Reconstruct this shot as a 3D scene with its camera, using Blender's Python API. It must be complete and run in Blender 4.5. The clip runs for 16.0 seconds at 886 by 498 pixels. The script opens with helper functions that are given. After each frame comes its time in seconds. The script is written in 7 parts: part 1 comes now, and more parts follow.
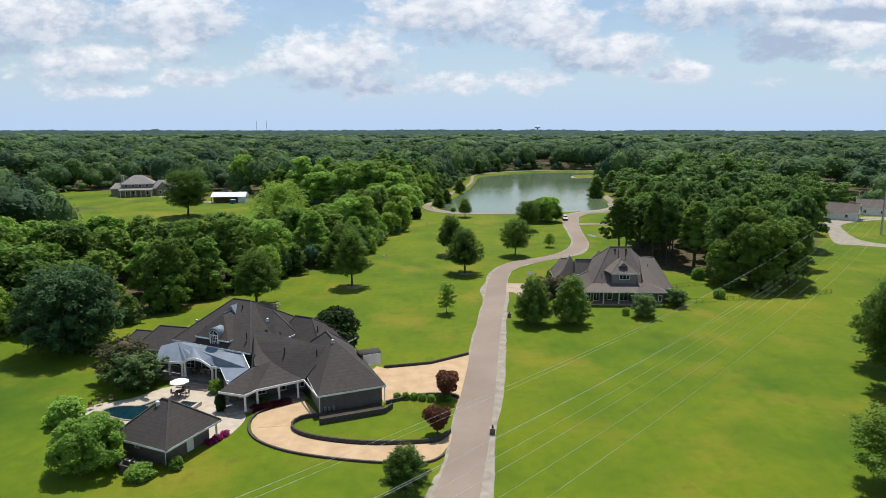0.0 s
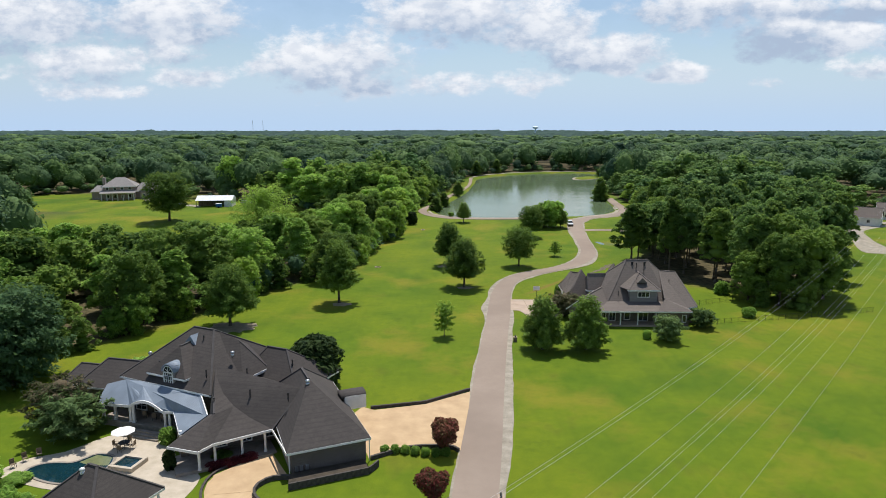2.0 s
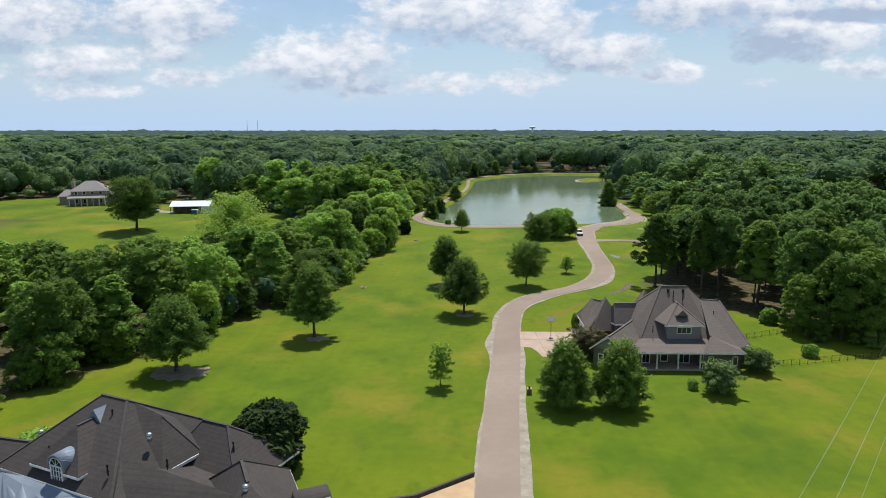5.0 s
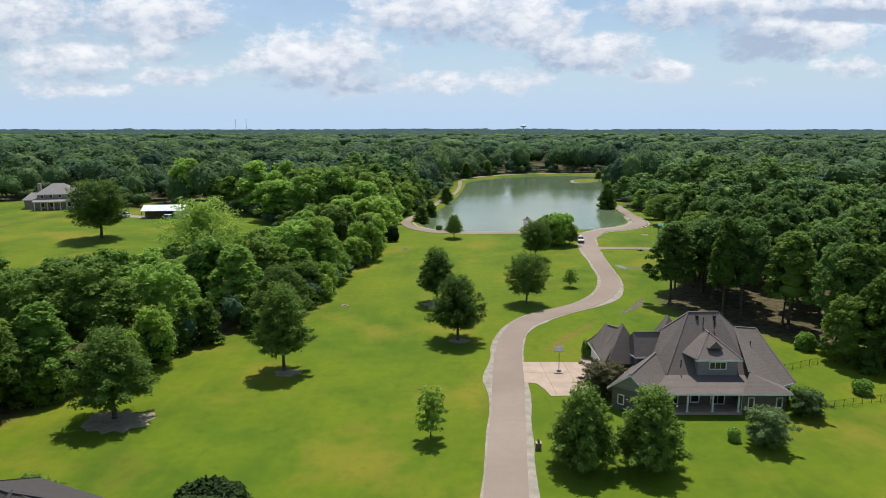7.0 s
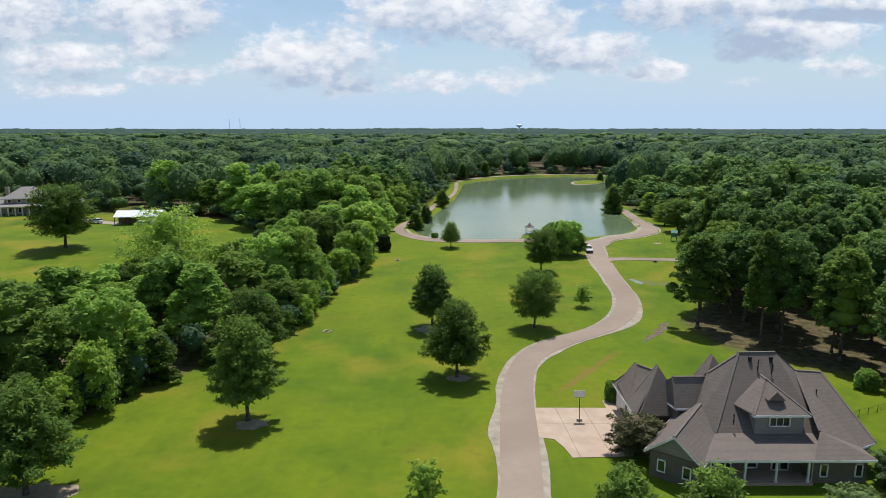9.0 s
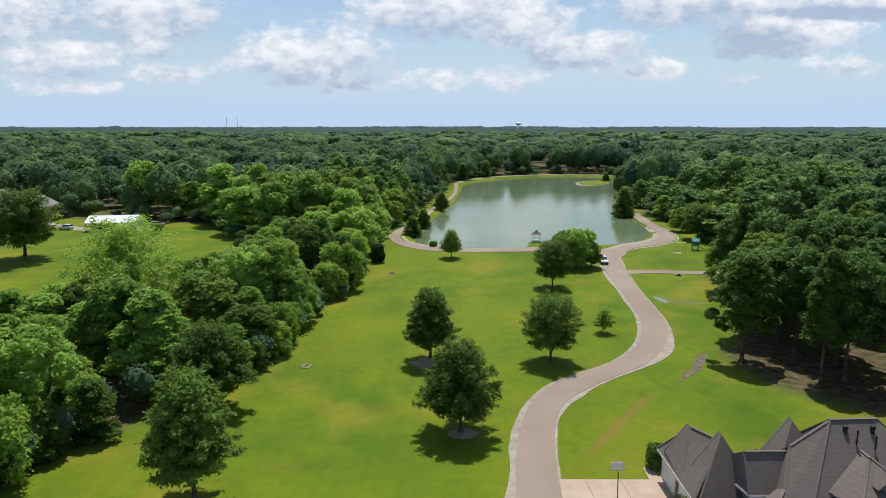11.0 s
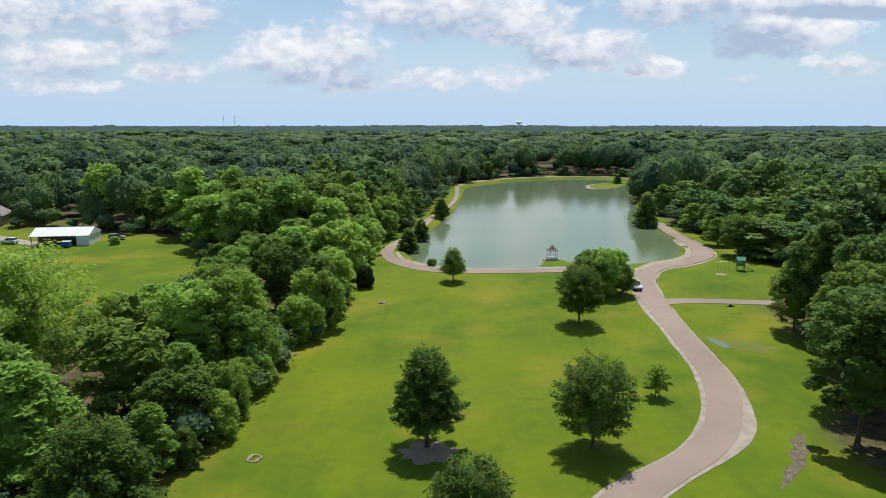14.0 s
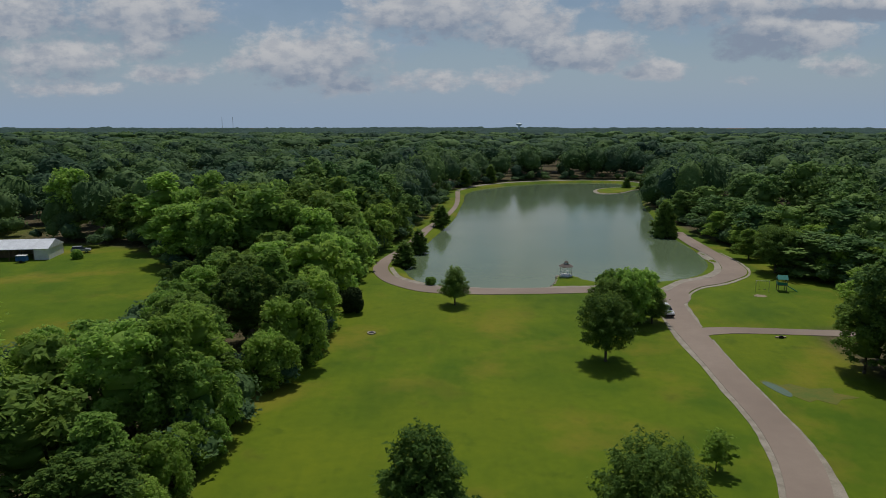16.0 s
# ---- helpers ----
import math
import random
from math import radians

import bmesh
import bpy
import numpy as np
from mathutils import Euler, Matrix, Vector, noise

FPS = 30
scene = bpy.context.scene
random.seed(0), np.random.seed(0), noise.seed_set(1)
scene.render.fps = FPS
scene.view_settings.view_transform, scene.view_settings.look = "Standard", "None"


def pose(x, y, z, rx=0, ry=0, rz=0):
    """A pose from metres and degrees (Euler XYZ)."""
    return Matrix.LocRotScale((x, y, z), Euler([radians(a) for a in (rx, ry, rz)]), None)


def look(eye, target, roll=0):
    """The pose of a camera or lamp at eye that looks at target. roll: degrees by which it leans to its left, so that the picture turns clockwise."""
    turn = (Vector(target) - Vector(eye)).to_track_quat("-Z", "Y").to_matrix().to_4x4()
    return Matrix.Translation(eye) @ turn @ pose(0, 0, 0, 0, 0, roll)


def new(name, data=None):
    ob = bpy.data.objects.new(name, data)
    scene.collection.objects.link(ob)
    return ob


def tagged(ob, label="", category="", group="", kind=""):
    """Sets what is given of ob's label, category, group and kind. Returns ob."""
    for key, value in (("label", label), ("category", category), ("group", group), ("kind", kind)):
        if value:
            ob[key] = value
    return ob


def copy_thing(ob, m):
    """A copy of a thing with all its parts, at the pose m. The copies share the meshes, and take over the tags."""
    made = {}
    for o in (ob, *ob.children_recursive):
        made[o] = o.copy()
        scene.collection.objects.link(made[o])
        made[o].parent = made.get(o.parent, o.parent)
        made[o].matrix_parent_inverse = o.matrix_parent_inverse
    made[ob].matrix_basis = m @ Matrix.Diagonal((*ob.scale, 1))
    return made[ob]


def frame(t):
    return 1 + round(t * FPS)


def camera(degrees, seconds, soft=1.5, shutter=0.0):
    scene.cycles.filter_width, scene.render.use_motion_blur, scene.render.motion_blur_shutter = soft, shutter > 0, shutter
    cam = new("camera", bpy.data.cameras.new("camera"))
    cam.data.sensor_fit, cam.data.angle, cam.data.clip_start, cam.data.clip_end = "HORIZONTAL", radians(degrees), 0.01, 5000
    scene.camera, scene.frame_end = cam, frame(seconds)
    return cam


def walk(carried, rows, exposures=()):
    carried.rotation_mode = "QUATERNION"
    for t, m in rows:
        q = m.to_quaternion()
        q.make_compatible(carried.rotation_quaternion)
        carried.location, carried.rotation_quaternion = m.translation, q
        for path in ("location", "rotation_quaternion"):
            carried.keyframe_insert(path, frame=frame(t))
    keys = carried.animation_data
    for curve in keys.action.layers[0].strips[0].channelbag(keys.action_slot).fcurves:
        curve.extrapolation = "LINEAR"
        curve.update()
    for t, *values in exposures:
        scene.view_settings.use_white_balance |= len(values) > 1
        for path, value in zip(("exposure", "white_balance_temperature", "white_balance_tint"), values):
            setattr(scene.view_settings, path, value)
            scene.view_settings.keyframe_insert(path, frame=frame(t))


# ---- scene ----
cam = camera(68.3, 16.0, soft=0.9)
PATH = [
    (0, pose(1.367, 2.494, 36.877, 79.305, 0, 1.583)),
    (0.5, pose(1.285, 6.374, 36.790, 79.298, 0, 1.547)),
    (1, pose(1.204, 10.220, 36.713, 79.320, 0, 1.481)),
    (1.5, pose(1.123, 14.044, 36.645, 79.340, 0, 1.420)),
    (2, pose(1.043, 17.856, 36.587, 79.348, 0, 1.371)),
    (2.5, pose(0.963, 21.667, 36.536, 79.352, 0, 1.329)),
    (3, pose(0.886, 25.485, 36.494, 79.362, 0, 1.278)),
    (3.5, pose(0.809, 29.319, 36.459, 79.371, 0, 1.218)),
    (4, pose(0.735, 33.176, 36.430, 79.353, 0, 1.172)),
    (6.5, pose(0.400, 53.025, 36.362, 79.274, 0, 0.532)),
    (7, pose(0.342, 57.141, 36.358, 79.231, 0, 0.237)),
    (7.5, pose(0.288, 61.313, 36.356, 79.199, 0, 0.017)),
    (8, pose(0.237, 65.543, 36.353, 79.176, 0, -0.103)),
    (8.5, pose(0.189, 69.833, 36.351, 79.161, 0, -0.154)),
    (9, pose(0.146, 74.183, 36.347, 79.184, 0, -0.161)),
    (11.5, pose(-0.012, 96.794, 36.271, 78.998, 0, -0.293)),
    (12, pose(-0.032, 101.472, 36.238, 78.995, 0, -0.300)),
    (12.5, pose(-0.047, 106.192, 36.195, 78.977, 0, -0.302)),
    (13, pose(-0.057, 110.950, 36.143, 78.968, 0, -0.303)),
    (13.5, pose(-0.064, 115.740, 36.079, 78.957, 0, -0.310)),
    (14, pose(-0.067, 120.554, 36.004, 78.935, 0, -0.318)),
    (14.5, pose(-0.065, 125.386, 35.914, 78.931, 0, -0.320)),
    (15, pose(-0.059, 130.227, 35.809, 78.948, 0, -0.322)),
    (15.5, pose(-0.050, 135.068, 35.689, 79.000, 0, -0.330)),
    (16, pose(-0.037, 139.900, 35.550, 79.099, 0, -0.340)),
]
EXPOSURES = [(0, 0.0), (14.4, 0.0), (15.0, -0.12), (15.5, -0.45), (16.0, -0.98)]
walk(cam, PATH, EXPOSURES)


# ---- small helpers ----
def ss(a, b, v):
    u = np.clip((np.asarray(v, float) - a) / (b - a), 0, 1)
    return u * u * (3 - 2 * u)


def smooth_line(points, step=2.0, closed=False):
    """A Catmull-Rom curve through the points."""
    p = [np.array(q, float) for q in points]
    n = len(p)
    out = []
    for i in range(n if closed else n - 1):
        a = p[(i - 1) % n] if closed or i > 0 else p[0]
        b, c = p[i], p[(i + 1) % n]
        d = p[(i + 2) % n] if closed or i + 2 < n else p[-1]
        k = max(2, int(np.linalg.norm(c - b) / step))
        for j in range(k):
            t = j / k
            out.append(0.5 * (2 * b + (c - a) * t + (2 * a - 5 * b + 4 * c - d) * t * t + (3 * b - a - 3 * c + d) * t ** 3))
    if not closed:
        out.append(p[-1])
    return np.array(out)


def even(line, n):
    """n points at even steps along a line."""
    line = np.asarray(line, float)
    run = np.r_[0, np.cumsum(np.linalg.norm(np.diff(line, axis=0), axis=1))]
    at = np.linspace(0, run[-1], n)
    return np.stack([np.interp(at, run, line[:, k]) for k in range(line.shape[1])], 1)


def inside(poly, x, y):
    x, y = np.asarray(x, float), np.asarray(y, float)
    hit = np.zeros(x.shape, bool)
    for (ax, ay), (bx, by) in zip(poly, np.roll(poly, -1, axis=0)):
        cross = (ay > y) != (by > y)
        with np.errstate(divide="ignore", invalid="ignore"):
            hit ^= cross & (x < (bx - ax) * (y - ay) / (by - ay if by != ay else 1e-9) + ax)
    return hit


def away(poly, x, y):
    """The distance to a closed line, negative inside."""
    x, y = np.asarray(x, float), np.asarray(y, float)
    best = np.full(x.shape, 1e9)
    for (ax, ay), (bx, by) in zip(poly, np.roll(poly, -1, axis=0)):
        dx, dy = bx - ax, by - ay
        t = np.clip(((x - ax) * dx + (y - ay) * dy) / (dx * dx + dy * dy + 1e-9), 0, 1)
        best = np.minimum(best, np.hypot(x - ax - t * dx, y - ay - t * dy))
    return np.where(inside(poly, x, y), -best, best)


def mesh_of(name, verts, faces, smooth=False):
    me = bpy.data.meshes.new(name)
    me.from_pydata([tuple(v) for v in verts], [], [tuple(f) for f in faces])
    if smooth:
        me.polygons.foreach_set("use_smooth", [True] * len(me.polygons))
    me.update()
    return me


def fast_mesh(name, verts, faces, smooth=False):
    """A mesh from arrays; all faces have as many corners as the array has columns."""
    verts, faces = np.asarray(verts, np.float32), np.asarray(faces, np.int32)
    me = bpy.data.meshes.new(name)
    k = faces.shape[1]
    me.vertices.add(len(verts))
    me.vertices.foreach_set("co", verts.ravel())
    me.loops.add(faces.size)
    me.loops.foreach_set("vertex_index", faces.ravel())
    me.polygons.add(len(faces))
    me.polygons.foreach_set("loop_start", np.arange(0, faces.size, k, dtype=np.int32))
    me.polygons.foreach_set("use_smooth", np.full(len(faces), smooth))
    me.update(calc_edges=True)
    return me


def put(name, me, material, parent=None, label="", m=None):
    """One mesh object, under a thing or under a part where parent is given."""
    ob = new(name, me)
    if material and not me.materials:
        me.materials.append(material)
    if parent:
        ob.parent = parent
    if m is not None:
        ob.matrix_basis = m
    return tagged(ob, label)


def part(name, bm, material, parent=None, label="", smooth=False):
    me = bpy.data.meshes.new(name)
    bmesh.ops.recalc_face_normals(bm, faces=bm.faces)
    bm.to_mesh(me)
    bm.free()
    if smooth:
        me.polygons.foreach_set("use_smooth", [True] * len(me.polygons))
    return put(name, me, material, parent, label)


def thing(name, m, label, category, group="", kind=""):
    ob = new(name)
    ob.empty_display_size = 0.3
    ob.matrix_basis = m
    return tagged(ob, label, category, group, kind)


def box(sx, sy, sz, at=(0, 0, 0), bevel=0.0, turn=0.0, bm=None):
    """A box that stands on z = at[2], centred in x and y."""
    bm = bm or bmesh.new()
    m = Matrix.Translation((at[0], at[1], at[2] + sz / 2)) @ Matrix.Rotation(turn, 4, "Z") @ Matrix.Diagonal((sx, sy, sz, 1))
    made = bmesh.ops.create_cube(bm, size=1, matrix=m)
    if bevel:
        edges = list({e for v in made["verts"] for e in v.link_edges})
        bmesh.ops.bevel(bm, geom=edges, offset=bevel, segments=2, affect="EDGES", profile=0.5)
    return bm


def tube(r0, r1, a, b, sides=10, bm=None):
    bm = bm or bmesh.new()
    a, b = Vector(a), Vector(b)
    turn = (b - a).to_track_quat("Z", "Y").to_matrix().to_4x4()
    bmesh.ops.create_cone(bm, cap_ends=True, segments=sides, radius1=r0, radius2=max(r1, 1e-4), depth=(b - a).length,
                          matrix=Matrix.Translation((a + b) / 2) @ turn)
    return bm


def solid(verts, faces, bm=None):
    bm = bm or bmesh.new()
    vs = [bm.verts.new(v) for v in verts]
    for f in faces:
        bm.faces.new([vs[i] for i in f])
    return bm


# ---- world, sun ----
SUN_EL, SUN_AZ = radians(65), radians(8)
world = bpy.data.worlds.new("sky")
scene.world = world
world.use_nodes = True
wn, wl = world.node_tree.nodes, world.node_tree.links
wn.clear()


def wmath(op, a, b=None, c=None, clamp=False):
    n = wn.new("ShaderNodeMath")
    n.operation, n.use_clamp = op, clamp
    for i, v in enumerate((a, b, c)):
        if v is None:
            continue
        if isinstance(v, (int, float)):
            n.inputs[i].default_value = v
        else:
            wl.new(v, n.inputs[i])
    return n.outputs[0]


def wmap(v, a, b, c=0.0, d=1.0):
    n = wn.new("ShaderNodeMapRange")
    n.interpolation_type = "SMOOTHSTEP"
    for i, x in enumerate((a, b, c, d)):
        n.inputs[i + 1].default_value = x
    wl.new(v, n.inputs[0])
    return n.outputs[0]


def wmix(f, a, b):
    n = wn.new("ShaderNodeMix")
    n.data_type = "RGBA"
    for i, v in ((0, f), (6, a), (7, b)):
        if isinstance(v, tuple):
            n.inputs[i].default_value = (*v, 1)
        elif isinstance(v, (int, float)):
            n.inputs[i].default_value = v
        else:
            wl.new(v, n.inputs[i])
    return n.outputs[2]


sky = wn.new("ShaderNodeTexSky")
sky.sky_type, sky.sun_disc, sky.sun_elevation, sky.sun_rotation = "NISHITA", False, SUN_EL, SUN_AZ
sky.air_density, sky.dust_density, sky.ozone_density = 1.0, 0.7, 2.2
coord = wn.new("ShaderNodeTexCoord")
split = wn.new("ShaderNodeSeparateXYZ")
wl.new(coord.outputs["Generated"], split.inputs[0])
fwd = wmath("MAXIMUM", wmath("ABSOLUTE", split.outputs[1]), 0.12)
cu, cv = wmath("DIVIDE", split.outputs[0], fwd), wmath("DIVIDE", split.outputs[2], fwd)
flat = wn.new("ShaderNodeCombineXYZ")
wl.new(cu, flat.inputs[0]), wl.new(wmath("MULTIPLY", cv, 1.7), flat.inputs[1])


def wnoise(scale, detail, rough=0.55, lift=0.0):
    n = wn.new("ShaderNodeTexNoise")
    n.inputs["Scale"].default_value, n.inputs["Detail"].default_value, n.inputs["Roughness"].default_value = scale, detail, rough
    add = wn.new("ShaderNodeVectorMath")
    add.operation = "ADD"
    add.inputs[1].default_value = (lift, lift * 0.6, lift * 0.3)
    wl.new(flat.outputs[0], add.inputs[0]), wl.new(add.outputs[0], n.inputs["Vector"])
    return n.outputs["Fac"]


# Cumulus heaps: across, up, half width, half height, weight, grey of the underside.
CLOUDS = [(-0.63, 0.158, 0.12, 0.044, 1.0, 0.5), (-0.70, 0.125, 0.09, 0.02, 0.7, 0.8), (-0.43, 0.155, 0.10, 0.042, 1.0, 0.5), (-0.57, 0.088, 0.075, 0.034, 0.7, 0.5),
          (-0.43, 0.105, 0.055, 0.017, 0.7, 0.4), (-0.40, 0.074, 0.05, 0.016, 0.7, 0.3), (-0.185, 0.092, 0.10, 0.042, 0.95, 0.6), (-0.145, 0.07, 0.06, 0.022, 0.8, 0.6),
          (0.01, 0.158, 0.12, 0.036, 1.0, 0.6), (0.12, 0.14, 0.075, 0.034, 1.0, 0.5), (0.18, 0.106, 0.075, 0.026, 0.95, 0.7), (0.245, 0.105, 0.055, 0.028, 1.0, 0.5),
          (0.315, 0.078, 0.055, 0.014, 0.8, 0.4), (-0.02, 0.062, 0.055, 0.014, 0.6, 0.2), (0.10, 0.066, 0.045, 0.017, 0.65, 0.2), (0.36, 0.168, 0.11, 0.03, 0.9, 0.6),
          (0.475, 0.13, 0.07, 0.034, 1.0, 1.5), (0.57, 0.165, 0.16, 0.016, 1.0, 1.5), (0.54, 0.13, 0.075, 0.026, 0.95, 0.4), (0.60, 0.084, 0.045, 0.014, 0.6, 0.3),
          (0.455, 0.064, 0.022, 0.008, 0.6, 0.2), (-0.55, 0.052, 0.07, 0.01, 0.45, 0.2), (0.22, 0.25, 0.3, 0.05, 0.8, 0.5), (-0.5, 0.27, 0.35, 0.06, 0.8, 0.5)]
field, tone, share = None, None, None
for u0, v0, ru, rv, weight, grey in CLOUDS:
    ru, rv = ru * 1.18, rv * 1.12
    du, dv = wmath("MULTIPLY_ADD", cu, 1 / ru, -u0 / ru), wmath("MULTIPLY_ADD", cv, 1 / rv, -v0 / rv)
    f = wmath("MULTIPLY", wmath("SUBTRACT", 1.0, wmath("ADD", wmath("MULTIPLY", du, du), wmath("MULTIPLY", dv, dv))), weight)
    near = wmath("POWER", wmath("MAXIMUM", wmath("ADD", f, 0.9), 0.0), 3.0)
    g = wmath("MULTIPLY", wmath("MULTIPLY", wmap(dv, 0.6, -0.8), grey), near)
    field = f if field is None else wmath("MAXIMUM", field, f)
    tone = g if tone is None else wmath("ADD", tone, g)
    share = near if share is None else wmath("ADD", share, near)
tone = wmath("DIVIDE", tone, wmath("ADD", share, 0.02))
field = wmath("MAXIMUM", field, -1.6)
puff, wisp, haze, curl = wnoise(10, 9, 0.62), wnoise(26, 8, 0.65, 3.1), wnoise(3.2, 5, 0.55, 7.7), wnoise(34, 6, 0.6, 9.4)
rough_edge = wmath("ADD", field, wmath("ADD", wmath("MULTIPLY", wmath("SUBTRACT", puff, 0.5), 3.4), wmath("MULTIPLY", wmath("SUBTRACT", wisp, 0.5), 2.4)))
mask = wmath("MULTIPLY", wmap(rough_edge, -0.35, 0.7), 0.95)
veil = wmath("MULTIPLY", wmap(wmath("ADD", wmath("MULTIPLY", haze, 0.7), wmath("MULTIPLY", wisp, 0.3)), 0.38, 0.70), 0.5)
low = wmap(cv, 0.16, -0.005)
shade = wmath("ADD", wmath("MULTIPLY", tone, 1.0), wmath("ADD", wmath("MULTIPLY", wmap(puff, 0.6, 0.4), 0.3), wmath("MULTIPLY", wmap(curl, 0.6, 0.35), 0.35)), clamp=True)
bright = wmix(shade, (9.2, 9.3, 9.6), (4.0, 4.9, 6.4))
hazed = wmix(wmath("MAXIMUM", veil, wmath("MULTIPLY", low, 0.96)), sky.outputs[0], (4.7, 6.35, 8.6))
back = wn.new("ShaderNodeBackground")
back.inputs["Strength"].default_value = 0.105
wl.new(wmix(mask, hazed, bright), back.inputs["Color"])
wl.new(back.outputs[0], wn.new("ShaderNodeOutputWorld").inputs[0])

sun = new("sun", bpy.data.lights.new("sun", "SUN"))
sun.data.energy, sun.data.angle, sun.data.color = 4.9, radians(0.6), (1.0, 0.965, 0.90)
to_sun = Vector((math.sin(SUN_AZ) * math.cos(SUN_EL), math.cos(SUN_AZ) * math.cos(SUN_EL), math.sin(SUN_EL)))
sun.matrix_basis = look(to_sun * 100, (0, 0, 0))


# ---- materials ----
class Mat:
    """A node material under construction."""

    def __init__(self, name):
        self.m = bpy.data.materials.new(name)
        self.m.use_nodes = True
        self.t = self.m.node_tree
        self.p = self.t.nodes["Principled BSDF"]
        self.out = self.t.nodes["Material Output"]
        self.co = self.node("ShaderNodeTexCoord").outputs["Object"]

    def node(self, kind, **put_in):
        n = self.t.nodes.new(kind)
        for key, v in put_in.items():
            self.feed(n.inputs[key], v)
        return n

    def feed(self, sock, v):
        if isinstance(v, bpy.types.NodeSocket):
            self.t.links.new(v, sock)
        elif isinstance(v, tuple) and len(v) == 3 and sock.type == "RGBA":
            sock.default_value = (*v, 1)
        else:
            sock.default_value = v

    def noise(self, scale, detail=4, rough=0.55, stretch=(1, 1, 1), co=None):
        mp = self.node("ShaderNodeMapping", Vector=co or self.co)
        mp.inputs["Scale"].default_value = stretch
        return self.node("ShaderNodeTexNoise", Vector=mp.outputs[0], Scale=scale, Detail=detail, Roughness=rough).outputs["Fac"]

    def map(self, v, a, b, c=0.0, d=1.0):
        n = self.node("ShaderNodeMapRange")
        self.feed(n.inputs[0], v)
        for i, x in enumerate((a, b, c, d)):
            n.inputs[i + 1].default_value = x
        return n.outputs[0]

    def math(self, op, a, b=0.0):
        n = self.node("ShaderNodeMath")
        n.operation = op
        self.feed(n.inputs[0], a), self.feed(n.inputs[1], b)
        return n.outputs[0]

    def mix(self, f, a, b, how="MIX"):
        n = self.node("ShaderNodeMix")
        n.data_type, n.blend_type = "RGBA", how
        self.feed(n.inputs[0], f), self.feed(n.inputs[6], a), self.feed(n.inputs[7], b)
        return n.outputs[2]

    def bump(self, height, strength=0.3, distance=0.02):
        n = self.node("ShaderNodeBump", Height=height, Strength=strength, Distance=distance)
        self.t.links.new(n.outputs[0], self.p.inputs["Normal"])
        return self

    def done(self, color, rough=0.8, metal=0.0, spec=0.3):
        self.feed(self.p.inputs["Base Color"], color), self.feed(self.p.inputs["Roughness"], rough)
        self.feed(self.p.inputs["Metallic"], metal), self.feed(self.p.inputs["Specular IOR Level"], spec)
        return self.m


def plain(name, dark, light, scale=3.0, rough=0.7, metal=0.0, fine=30.0, bump=0.15, spec=0.3, stretch=(1, 1, 1)):
    k = Mat(name)
    a, b = k.noise(scale, 5, stretch=stretch), k.noise(fine, 3, stretch=stretch)
    c = k.mix(k.map(k.math("ADD", k.math("MULTIPLY", a, 0.7), k.math("MULTIPLY", b, 0.3)), 0.32, 0.68), dark, light)
    k.bump(b, bump, 0.02)
    return k.done(c, k.map(a, 0.3, 0.7, rough * 0.9, min(1.0, rough * 1.1)), metal, spec)


def leaf_material(name, dark, light, warm, through_light=0.3):
    k = Mat(name)
    isle = k.node("ShaderNodeNewGeometry").outputs["Random Per Island"]
    one = k.node("ShaderNodeObjectInfo").outputs["Random"]
    big = k.noise(0.35, 3)
    spray = k.noise(2.4, 4, 0.7)
    c = k.mix(k.map(k.math("ADD", k.math("MULTIPLY", isle, 0.5), k.math("ADD", k.math("MULTIPLY", big, 0.3), k.math("MULTIPLY", spray, 0.3))), 0.3, 0.78), dark, light)
    c = k.mix(k.math("MULTIPLY", k.map(one, 0.25, 1.0), 0.6), c, k.mix(0.6, c, warm))
    tint = k.map(one, 0.0, 1.0, 0.74, 1.26)
    c = k.mix(1.0, c, k.node("ShaderNodeCombineColor", Red=tint, Green=tint, Blue=tint).outputs[0], "MULTIPLY")
    k.bump(spray, 0.8, 0.35)
    k.done(c, 0.6, 0.0, 0.08)
    tr = k.node("ShaderNodeBsdfTranslucent", Color=k.mix(0.5, c, warm))
    mx = k.node("ShaderNodeMixShader", Fac=through_light)
    k.t.links.new(k.p.outputs[0], mx.inputs[1]), k.t.links.new(tr.outputs[0], mx.inputs[2])
    k.t.links.new(mx.outputs[0], k.out.inputs[0])
    return k.m


LEAF_OAK = leaf_material("leaf_oak", (0.052, 0.122, 0.028), (0.180, 0.295, 0.062), (0.262, 0.35, 0.062), 0.45)
LEAF_WOOD = leaf_material("leaf_woods", (0.088, 0.192, 0.040), (0.320, 0.510, 0.105), (0.39, 0.55, 0.105), 0.52)
LEAF_BRIGHT = leaf_material("leaf_bright", (0.105, 0.21, 0.034), (0.305, 0.465, 0.085), (0.38, 0.50, 0.09), 0.52)
LEAF_TALL = leaf_material("leaf_tall_oak", (0.055, 0.130, 0.042), (0.20, 0.335, 0.09), (0.26, 0.37, 0.09), 0.45)
LEAF_DARK = leaf_material("leaf_dark", (0.02, 0.042, 0.013), (0.06, 0.10, 0.025), (0.09, 0.12, 0.03), 0.2)
LEAF_BLUE = leaf_material("leaf_cedar", (0.045, 0.100, 0.042), (0.120, 0.212, 0.085), (0.145, 0.23, 0.085), 0.35)
LEAF_PINK = leaf_material("blossom_red", (0.06, 0.07, 0.025), (0.26, 0.05, 0.055), (0.20, 0.10, 0.05), 0.3)
